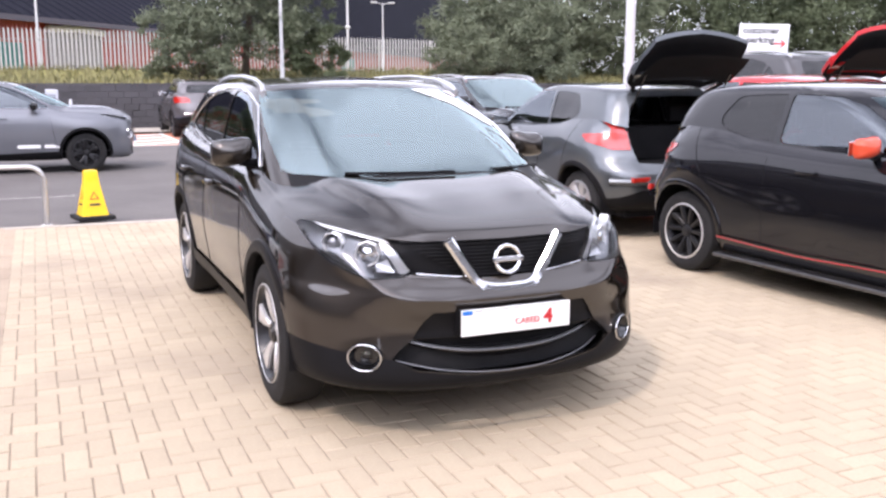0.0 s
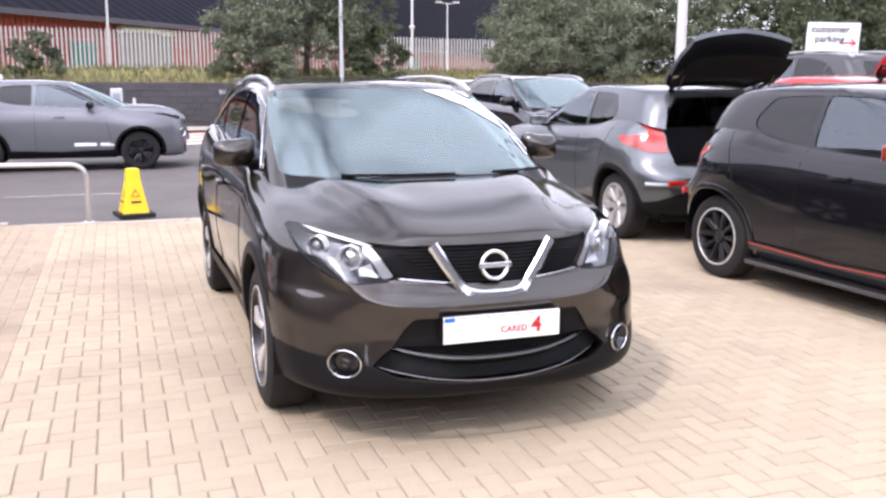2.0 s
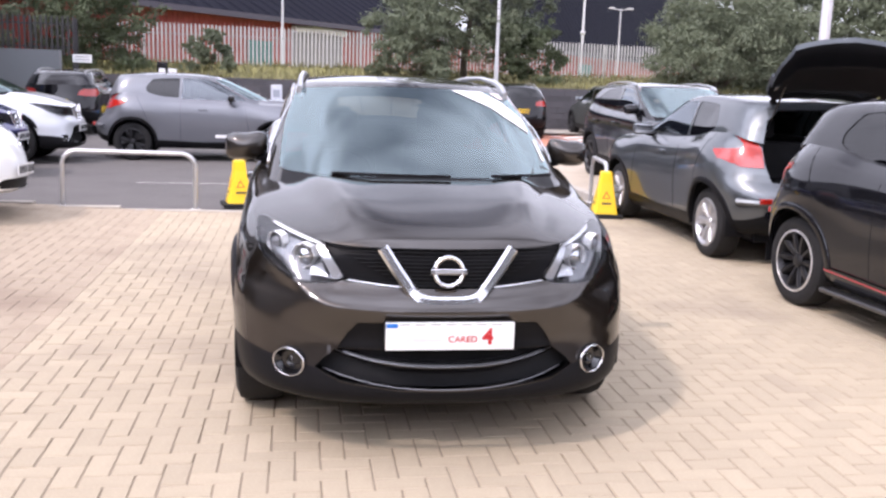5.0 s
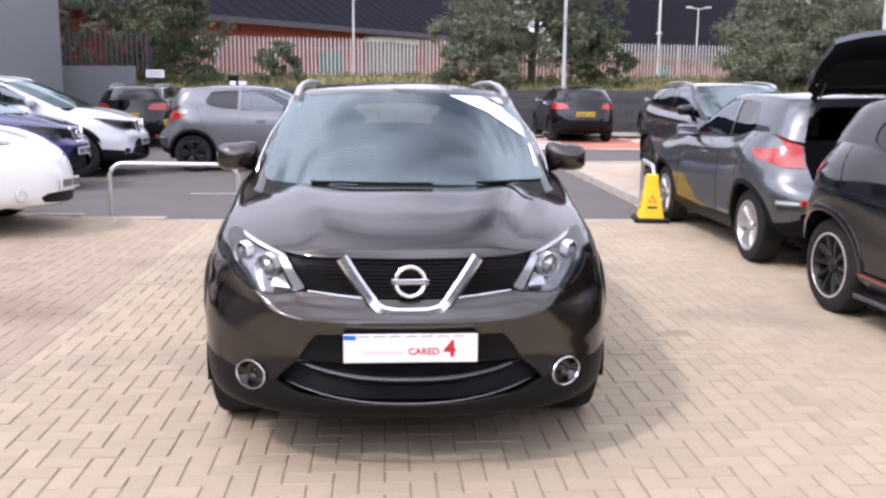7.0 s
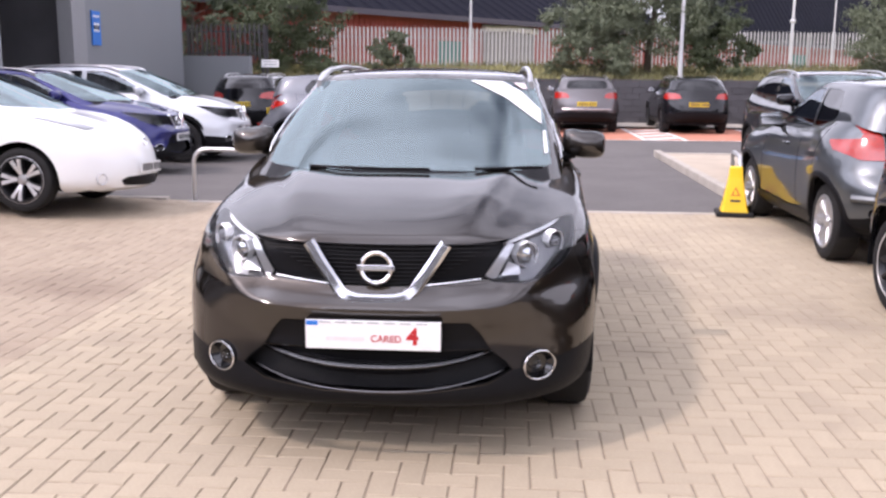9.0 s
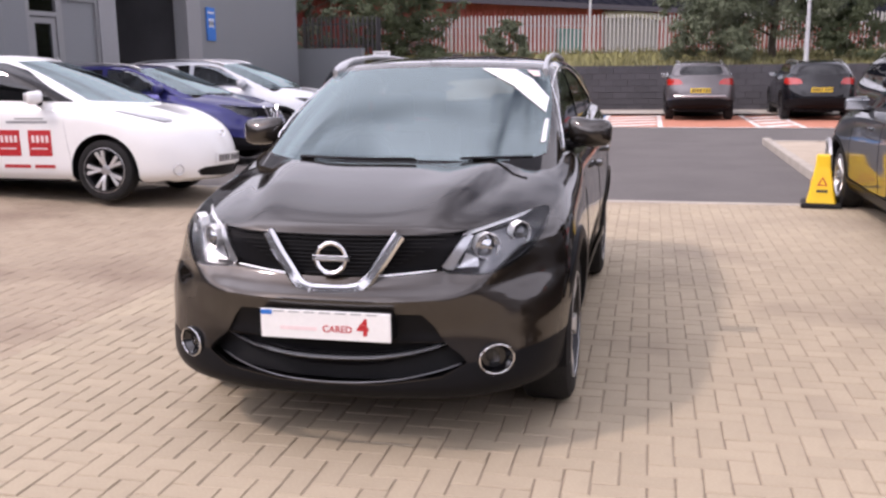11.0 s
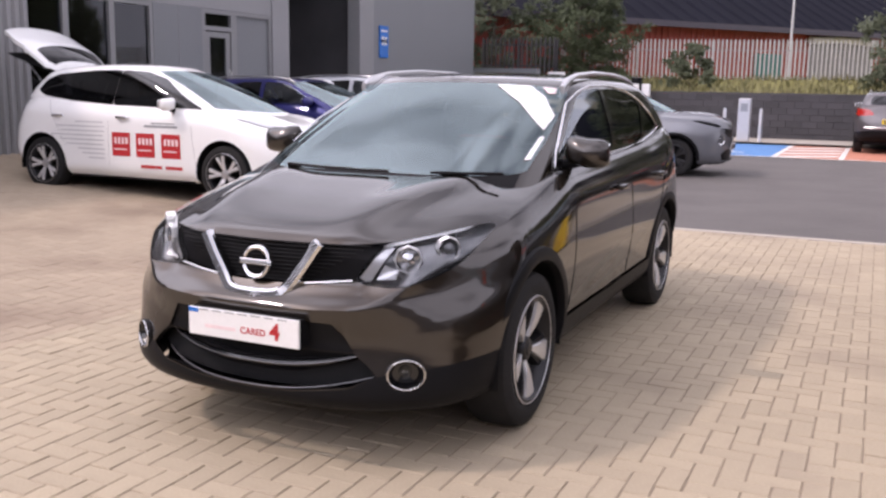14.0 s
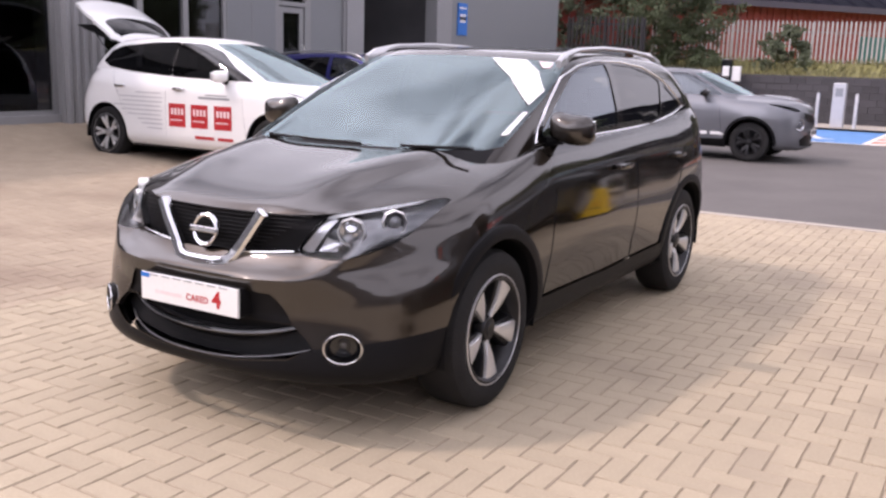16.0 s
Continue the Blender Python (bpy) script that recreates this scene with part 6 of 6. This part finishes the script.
def sport_hatch(m, paint_mat, label, style, mirror_mat=None, tail_open=False, red_line=False):
    root = thing("parked_car", m, label, "car")
    spec = SMALL_FORM
    cuts = (
        ("sidelight", [(0.52, 0.88), (0.60, 0.93), (0.74, 0.985), (0.80, 0.98), (0.76, 0.92), (0.64, 0.87)], "y", 0.02, lambda c: c.y < 0.2 and c.x > 0),
        ("grille", [(0, 0.80), (0.30, 0.83), (0.44, 0.86), (0.46, 0.77), (0.34, 0.70), (0, 0.68)], "y", 0.0, lambda c: c.y < -0.3),
        ("intake", [(0, 0.48), (0.42, 0.48), (0.56, 0.40), (0.50, 0.30), (0, 0.27)], "y", 0.0, lambda c: c.y < -0.3),
        ("sill", [(0.36, 0.15), (0.36, 0.37), (1.3, 0.34), (2.17, 0.37), (2.17, 0.15)], "x", 0.0, lambda c: c.x > 0.4),
        ("rear_trim", [(0, 0.2), (0, 0.52), (0.55, 0.52), (0.74, 0.44), (0.95, 0.40), (0.95, 0.2)], "y", 0.0, lambda c: c.y > 2.9),
        ("rear_lamp", [(0.585, 0.905), (0.585, 1.08), (0.63, 1.185), (0.75, 1.195), (0.71, 1.115), (0.73, 1.075), (0.90, 1.055), (0.90, 0.975), (0.75, 0.905)], "y", 0.0, lambda c: c.y > 2.6 and c.x > 0.5),
    )
    opening = [(0, 1.44), (0.42, 1.43), (0.53, 1.33), (0.58, 1.15), (0.58, 0.95), (0.54, 0.78), (0, 0.75)]
    f, top, up = base_car(spec, root, paint_mat, style, cut_front=cuts, simple=True, lined=tail_open, tail_open=((0, 2.74, 1.445), 109, opening) if tail_open else False)
    for key, mat, label2 in (("sidelight", LENS, "slim clear sidelight"), ("rear_lamp", RED_LENS, "boomerang red rear lamp")):
        bm = up[key]
        bmesh.ops.recalc_face_normals(bm, faces=bm.faces[:])
        if key == "rear_lamp":
            for v in bm.verts:
                v.co.x += 0.006
                v.co.y += 0.006
        mirrored_parts("side_light" if key == "sidelight" else "rear_lamp", bm, mat, root, label2)
    for key, mat, nm in (("grille", CLADDING, "grille"), ("intake", CLADDING, "air_intake"), ("rear_trim", CLADDING, "rear_bumper_trim")):
        bm = both(up[key])
        if key != "rear_trim":
            for v in bm.verts:
                v.co.y += 0.03
        part(nm, bm, mat, root, smooth=True)
    sill = up["sill"]
    bmesh.ops.recalc_face_normals(sill, faces=sill.faces[:])
    for v in sill.verts:
        v.co.x += 0.012
    mirrored_parts("sill_trim", sill, BLACK_GLOSS if red_line else CLADDING, root)
    arch_trim(spec, root, f, paint_mat if red_line else CLADDING, 0.04)
    for s in (-1, 1):
        at = pose(s * 0.56, -0.755, 0.66, 90, 0, s * 28)
        bm = bmesh.new()
        lathe(bm, [(0.075, -0.04), (0.082, 0.0), (0.098, 0.008), (0.10, -0.03)], 28)
        lamp = part("headlight", bm, CHROME, root, "round headlight", True, at)
        bm = bmesh.new()
        lathe(bm, [(0.08, -0.02), (0.05, 0.004), (0, 0.012)], 24)
        part("lens", bm, LENS, lamp, smooth=True)
        bm = bmesh.new()
        box(bm, s * 0.60 - 0.10, 3.19, 0.60, s * 0.60 + 0.10, 3.235, 0.65, bevel=0.01)
        part("reflector", bm, RED_LENS, root)
    # bright rear bumper step
    bm = bmesh.new()
    tube(bm, [(x, 3.268 - 0.30 * abs(x / 0.86) ** 3.2, 0.60) for x in [-0.82 + 1.64 * i / 16 for i in range(17)]], 0.035, 8)
    part("bumper_edge", bm, paint_mat, root, smooth=True)
    door_mirror(root, 0.91, 0.80, 1.135, mirror_mat or paint_mat, 0.95)
    for y, z, x in ((1.30, 0.93, 0.875),):
        bm = bmesh.new()
        box(bm, x - 0.02, y - 0.085, z - 0.014, x + 0.022, y + 0.085, z + 0.014, bevel=0.010)
        mirrored_parts("door_handle", bm, paint_mat, root)
    for y0, y1, z0, z1 in ((0.46, 0.56, 0.37, 1.03), (1.69, 1.69, 0.36, 1.09), (2.20, 2.46, 0.60, 1.18)):
        bm = bmesh.new()
        pts = []
        for i in range(9):
            t = i / 8
            y, z = y0 + (y1 - y0) * t, z0 + (z1 - z0) * t
            pts.append((side_x(spec, f, y, z) - 0.0005, y, z))
        tube(bm, pts, 0.0035, 4)
        mirrored_parts("door_gap", bm, CLADDING, root)
    if red_line:
        for s in (-1, 1):
            bm = bmesh.new()
            tube(bm, [(s * 0.90, 0.42, 0.355), (s * 0.90, 1.3, 0.33), (s * 0.90, 2.12, 0.355)], 0.004, 6)
            part("red_sill_line", bm, PAINT_RED, root, "thin red sill stripe")
            bm = bmesh.new()
            box(bm, s * 0.80, 0.40, 0.19, s * 0.905, 2.15, 0.225, bevel=0.01)
            part("side_skirt", bm, PAINT_DARK, root)
    cabin(root)
    if not tail_open:
        number_plate(root, 0, 3.155, 0.86, 180, PLATE_YELLOW)
    number_plate(root, 0, -0.885, 0.52, 0, PLATE_WHITE)
    return root


HATCH_FORM = dict(
    wb=2.70, r=0.318, rim=0.238, tyre=0.21, track=0.76, arch=0.375,
    zbot=[(-0.96, 0.20), (-0.5, 0.19), (0.5, 0.20), (2.3, 0.21), (3.5, 0.30)],
    w=[(0, 0.78), (0.08, 0.845), (0.2, 0.865), (0.4, 0.872), (0.6, 0.880), (0.8, 0.876), (0.92, 0.84), (1, 0.79)],
    yf=[(0, -0.86), (0.06, -0.94), (0.25, -0.965), (0.45, -0.95), (0.65, -0.91), (0.85, -0.83), (1, -0.70)],
    yr=[(0, 3.30), (0.08, 3.42), (0.3, 3.485), (0.5, 3.47), (0.75, 3.38), (1, 3.28)],
    cf=0.80, nf=2.2, cr=0.58, nr=2.4,
    hood=[(-0.72, 0.82), (-0.5, 0.90), (-0.25, 0.955), (0.0, 0.99), (0.3, 1.015)],
    belt=[(0.1, 0.985), (0.5, 1.00), (1.2, 1.02), (2.1, 1.06), (2.7, 1.10), (3.2, 1.12), (3.4, 1.10)],
    drop=0.05, cowl=0.30, ridge=0.03, dark_glass=True,
    g_yf=[(0, -0.10), (0.3, 0.25), (0.6, 0.62), (0.85, 0.98), (1, 1.22)],
    g_yr=[(0, 3.28), (0.5, 3.16), (0.85, 3.05), (1, 2.95)],
    g_w=[(0, 0.79), (0.25, 0.765), (0.55, 0.71), (0.8, 0.65), (0.93, 0.60), (1, 0.55)],
    g_cf=0.60, g_nf=2.1, g_cr=0.45, g_nr=2.4,
    roof=[(1.0, 1.49), (1.4, 1.535), (1.8, 1.55), (2.4, 1.53), (3.0, 1.475), (3.2, 1.44)], crown=0.045,
    side_windows=[[(0.37, 1.018), (0.68, 1.165), (1.02, 1.355), (1.30, 1.436), (1.6394, 1.455), (1.6394, 1.040)], [(1.6406, 1.040), (1.6406, 1.455), (2.10, 1.445), (2.62, 1.395), (2.78, 1.33), (2.86, 1.20), (2.72, 1.13), (2.3, 1.08)]],
    screen=[(0.63, 1.04), (0.585, 1.18), (0.515, 1.37), (0.47, 1.452), (0.28, 1.467), (0, 1.472), (0, 1.01), (0.40, 1.02), (0.60, 1.03)],
    rear_window=[(0.48, 1.20), (0.46, 1.36), (0.40, 1.42), (0, 1.43), (0, 1.17), (0.42, 1.175)],
)


def electric_hatch(m, label):
    root = thing("parked_car", m, label, "car")
    spec = HATCH_FORM
    cuts = (
        ("headlight", [(0.50, 0.825), (0.60, 0.87), (0.72, 0.925), (0.765, 0.925), (0.72, 0.87), (0.61, 0.805)], "y", 0.02, lambda c: c.y < 0.25 and c.x > 0),
        ("intake", [(0, 0.345), (0.40, 0.335), (0.48, 0.30), (0.42, 0.245), (0, 0.225)], "y", 0.02, lambda c: c.y < -0.4),
        ("rear_trim", [(0, 0.2), (0, 0.42), (0.5, 0.40), (0.95, 0.33), (0.95, 0.2)], "y", 0.0, lambda c: c.y > 3.05),
        ("rear_lamp", [(3.08, 1.10), (3.25, 1.10), (3.50, 0.80), (3.36, 0.74), (3.22, 0.86)], "x", 0.02, lambda c: c.y > 2.9 and c.x > 0.585),
    )
    opening = [(0, 1.45), (0.40, 1.44), (0.52, 1.36), (0.57, 1.18), (0.57, 0.90), (0.52, 0.68), (0, 0.66)]
    f, top, up = base_car(spec, root, PAINT_WHITE, STYLE_LEAF, cut_front=cuts, simple=True, lined=True, tail_open=((0, 2.92, 1.46), 90, opening))
    lens = up["headlight"]
    bmesh.ops.recalc_face_normals(lens, faces=lens.faces[:])
    for v in lens.verts:
        v.co.y -= 0.008
        v.co.z += 0.008
    mirrored_parts("headlight", lens, SATIN, root, "long silvery headlight")
    lamp = up["rear_lamp"]
    bmesh.ops.recalc_face_normals(lamp, faces=lamp.faces[:])
    mirrored_parts("rear_lamp", lamp, RED_LENS, root, "tall red rear lamp")
    intake = both(up["intake"])
    for v in intake.verts:
        v.co.y += 0.02
    part("air_intake", intake, CLADDING, root, smooth=True)
    part("rear_bumper_trim", both(up["rear_trim"]), CLADDING, root, smooth=True)
    for s in (-1, 1):
        at = pose(s * 0.66, -0.735, 0.32, 90, 0, s * 35)
        bm = bmesh.new()
        lathe(bm, [(0.045, -0.02), (0.055, 0.006), (0.06, -0.01)], 20)
        part("fog_lamp", bm, INK_SLATE, root, at=at)
    door_mirror(root, 0.93, 0.72, 1.06, PAINT_WHITE, 0.95)
    for y in (1.42, 2.42):
        bm = bmesh.new()
        box(bm, 0.865, y - 0.09, 0.885, 0.905, y + 0.09, 0.915, bevel=0.010)
        mirrored_parts("door_handle", bm, CHROME, root)
    for y0, y1, z0, z1 in ((0.36, 0.46, 0.34, 0.99), (1.64, 1.64, 0.34, 1.03), (2.32, 2.62, 0.55, 1.08)):
        bm = bmesh.new()
        pts = []
        for i in range(9):
            t = i / 8
            y, z = y0 + (y1 - y0) * t, z0 + (z1 - z0) * t
            u = (z - f["zbot"](y)) / (f["belt"](y) - f["zbot"](y))
            pts.append((f["w"](u) - 0.0005, y, z))
        tube(bm, pts, 0.003, 4)
        mirrored_parts("door_gap", bm, INK_GREY, root)
    cabin(root)
    number_plate(root, 0, -0.978, 0.42, 0, PLATE_WHITE)
    # front hatch badge and side lettering
    bm = bmesh.new()
    lathe(bm, [(0.03, 0.0), (0.045, 0.006), (0.05, 0)], 20, Matrix.Diagonal((1.2, 0.8, 1, 1)))
    part("badge", bm, CHROME, root, at=pose(0, -0.915, 0.68, 80, 0, 0))

    def decal(y0, y1, z0, z1, mat, name, over=0.004):
        bm = bmesh.new()
        rows = []
        for k in range(5):
            y = y0 + (y1 - y0) * k / 4
            row = []
            for j in range(4):
                z = z0 + (z1 - z0) * j / 3
                u = (z - f["zbot"](y)) / (f["belt"](y) - f["zbot"](y))
                row.append(bm.verts.new((-f["w"](u) - over, y, z)))
            rows.append(row)
        for a, b in zip(rows, rows[1:]):
            for j in range(3):
                bm.faces.new((a[j], a[j + 1], b[j + 1], b[j]))
        return part(name, bm, mat, root)
    for k, y in enumerate((0.58, 0.95, 1.31)):
        decal(y, y + 0.27, 0.46, 0.73, INK_RED, "red_panel")
        for q in range(4):
            decal(y + 0.03 + q * 0.055, y + 0.065 + q * 0.055, 0.60, 0.675, INK_PALE, "figure_bar", 0.006)
        decal(y + 0.05, y + 0.24, 0.53, 0.545, INK_PALE, "text_bar", 0.006)
    decal(0.62, 1.10, 0.80, 0.825, INK_GREY, "text_bar")
    decal(0.66, 1.00, 0.84, 0.855, INK_GREY, "text_bar")
    decal(0.56, 0.80, 0.335, 0.37, INK_RED, "name_bar")
    decal(0.85, 1.16, 0.335, 0.37, INK_RED, "name_bar")
    for k, (a, b) in enumerate(((1.72, 2.15), (1.70, 2.45), (1.70, 2.38), (1.72, 2.55), (1.70, 2.40), (1.72, 2.30), (1.70, 2.12), (1.70, 2.05), (1.70, 1.95))):
        z = 0.83 - k * 0.052
        decal(a, b, z, z + 0.014, INK_SLATE, "text_bar")
    return root


# heading -y is 0, +y is 180, +x is 90
sporty = sport_hatch(pose(3.99, -0.65, 0.0, 0, 0, 3), PAINT_BLACK, "gloss black hatchback with orange mirrors and red sill line", STYLE_SPORT, PAINT_ORANGE, red_line=True)
sporty.scale.z = 0.985
silver = sport_hatch(pose(4.02, 6.27, 0.0, 0, 0, 180), PAINT_SILVER, "dark silver hatchback with its tailgate raised open", STYLE_SILVER, tail_open=True)
silver.scale.z = 0.97
grey = sport_hatch(pose(-1.08, 13.8, -0.045, 0, 0, 90), PAINT_GREY, "satin grey hatchback with black wheels on the asphalt", STYLE_BLACK, BLACK_GLOSS)
for k, (y, w) in enumerate(((0.42, 0.24), (0.72, 0.36))):
    bm = bmesh.new()
    box(bm, -0.882, y, 0.43, -0.858, y + w, 0.485)
    part("name_bar", bm, INK_WHITE, grey)
electric_hatch(pose(-4.30, 5.33, rise(-5.6) - 0.03, 0, 2.3, 90), "white electric hatchback with red promotional panels, tailgate open")
crossover(pose(-5.5, 9.95, rise(-6.5, 9.95) - 0.045, 0, 0.8, 90), PAINT_BLUE, "deep blue crossover car parked nose out")
big = crossover(pose(-5.32, 12.7, -0.05, 0, 0, 90), PAINT_PEARL, "pearl white SUV with roof rails parked nose out")
big.scale = (1.01, 1.05, 1.08)
crossover(pose(-6.4, 22.6, -0.05, 0, 0, 180), PAINT_BLACK, "black SUV parked nose to the annex wall")
crossover(pose(2.48, 25.1, -0.04, 0, 0, 180), PAINT_TAUPE, "taupe crossover car in a red parking bay")
crossover(pose(5.50, 25.2, -0.04, 0, 0, 180), PAINT_BLACK, "black crossover car in a red parking bay")
crossover(pose(8.9, 25.2, -0.04, 0, 0, 180), PAINT_GREEN, "grey-green crossover car by the wall")
crossover(pose(5.1, 8.25, 0.05, 0, 0, 0), PAINT_BLACK, "black crossover car nose to nose with a silver hatchback")
sport_hatch(pose(6.55, 6.3, 0.05, 0, 0, 180), PAINT_RED, "red hatchback with its tailgate raised open", STYLE_BLACK, tail_open=True)
tall = crossover(pose(10.5, 11.0, 0.05, 0, 0, 180), PAINT_DARK, "tall dark off-road car with roof rails among others")
tall.scale.z = 1.27
tall = crossover(pose(12.6, 11.2, 0.05, 0, 0, 180), PAINT_PEARL, "tall pale off-road car parked among others")
tall.scale.z = 1.25
# ---- single pieces: wall blocks and pavers ----
wall = tagged(new("wall_retaining"), "dark grey split-faced block retaining wall", "wall", kind="structure")
bm = bmesh.new()
box(bm, -8.5, WALL_Y + 0.03, -0.1, 44, WALL_Y + 0.3, 1.30)
part("core", bm, WALL_BLOCK, wall)
bm = bmesh.new()
box(bm, -0.222, -0.03, 0.003, 0.222, 0.1, 0.192, bevel=0.008)
block_me = bpy.data.meshes.new("block")
bm.to_mesh(block_me)
bm.free()
block_me.materials.append(WALL_BLOCK)
rest = bmesh.new()
rng = random.Random(5)
for c in range(7):
    for k in range(116):
        x = -8.3 + k * 0.45 + (0.225 if c % 2 else 0)
        jut = rng.uniform(-0.012, 0.008)
        m = pose(x, WALL_Y + jut, -0.02 + c * 0.196, 0, 0, rng.uniform(-0.8, 0.8))
        if -5.0 < x < 10.5:
            o = new("block", block_me)
            o.parent, o.matrix_basis = wall, m
        else:
            box(rest, -0.222, -0.03, 0.003, 0.222, 0.1, 0.192, m)
tagged(part("far_blocks", rest, WALL_BLOCK, wall), kind="stuff")
bm = bmesh.new()
box(bm, -8.5, WALL_Y - 0.04, 1.352, 44, WALL_Y + 0.32, 1.40, bevel=0.01)
part("coping", bm, WALL_BLOCK, wall)


def paver_arrays(cells, lift_z, L=0.0980, W=0.0482):
    """Chamfered blocks as arrays: cells are (x, y, along_y)."""
    c = 0.0035
    tmpl = np.array([(sx * (L - k), sy * (W - k), z) for k, z in ((0, -0.05), (0, -0.004), (c, 0.0)) for sx, sy in ((-1, -1), (1, -1), (1, 1), (-1, 1))])
    quads = []
    for r in (0, 4):
        for i in range(4):
            j = (i + 1) % 4
            quads.append((r + i, r + j, r + 4 + j, r + 4 + i))
    quads.append((8, 9, 10, 11))
    quads = np.array(quads)
    V, F = [], []
    rng = np.random.default_rng(11)
    for i, (x, y, up) in enumerate(cells):
        t = tmpl.copy()
        t[:, 2] += rng.uniform(-0.0016, 0.0016) + t[:, 0] * rng.normal() * 0.005 + t[:, 1] * rng.normal() * 0.008
        q = rng.normal() * 0.008
        t[:, :2] = np.stack([t[:, 0] - q * t[:, 1], t[:, 1] + q * t[:, 0]], 1)
        if up:
            t = np.stack([-t[:, 1], t[:, 0], t[:, 2]], 1)
        slope = rise(x) - rise(x - 0.1)
        t[:, 2] += rise(x) + t[:, 0] * slope * 10 + lift_z
        t[:, 0] += x
        t[:, 1] += y
        V.append(t)
        F.append(quads + 12 * i)
    return np.concatenate(V), np.concatenate(F)


def joined_pavers(name, cells, mat, parent, label, L=0.0980, W=0.0482, over=0.0):
    V, F = paver_arrays(cells, over, L, W)
    me = bpy.data.meshes.new(name)
    me.from_pydata(V.tolist(), [], F.tolist())
    me.materials.append(mat)
    o = new(name, me)
    o.parent = parent
    return tagged(o, label, kind="stuff")


def herringbone(x0, x1, y0, y1):
    u = 0.1016
    out = []
    for a in range(-260, 260):
        for b in range(-130, 130):
            for cx, cy, up in ((1.0, 0.5, False), (2.5, 0.0, True)):
                x, y = (a + 2 * b + cx) * u, (a - 2 * b + cy) * u
                if x0 < x < x1 and y0 < y < y1:
                    out.append((x, y, up))
    return out


paving = tagged(new("paving"), "buff herringbone block paving, worn and uneven", "paving", kind="structure")
bricks = herringbone(-2.20, 7.6, -6.5, EDGE_Y - 0.03)


def close_by(x, y):
    return (-1.9 < x < 2.0 and -1.5 < y < -0.62) or (1.05 < x < 1.95 and -0.62 < y < 0.6) or (-1.9 < x < -1.05 and -0.62 < y < 0.6)


joined_pavers("pavers", [c for c in bricks if not close_by(c[0], c[1])], PAVER, paving, "")
V, F = paver_arrays([(0.0, 0.0, False)], 0.0)
V[:, 2] -= V[8:, 2].mean()
brick_me = bpy.data.meshes.new("brick")
brick_me.from_pydata(V.tolist(), [], F.tolist())
brick_me.materials.append(PAVER)
rng = random.Random(8)
for x, y, up in bricks:
    if close_by(x, y):
        o = new("brick", brick_me)
        o.parent = paving
        o.matrix_basis = pose(x, y, rise(x) + rng.uniform(-0.0016, 0.0016), rng.gauss(0, 0.5), rng.gauss(0, 0.4), (90 if up else 0) + rng.gauss(0, 0.5))
# two straight courses divide the level part from the climbing one
straight = []
for col in range(2):
    y = -6.5 + 0.1 * col
    while y < EDGE_Y - 0.06:
        straight.append((-2.16 - 0.102 * col, y, True))
        y += 0.2035
joined_pavers("course_pavers", straight, PAVER_BROWN, paving, "", over=0.0035)
slope_paving = tagged(new("paving_slope"), "browner block paving that climbs towards the showroom", "paving", kind="structure")
joined_pavers("pavers", herringbone(-8.95, -2.23, -6.5, EDGE_Y - 0.03), PAVER_BROWN, slope_paving, "", 0.0984, 0.0486)
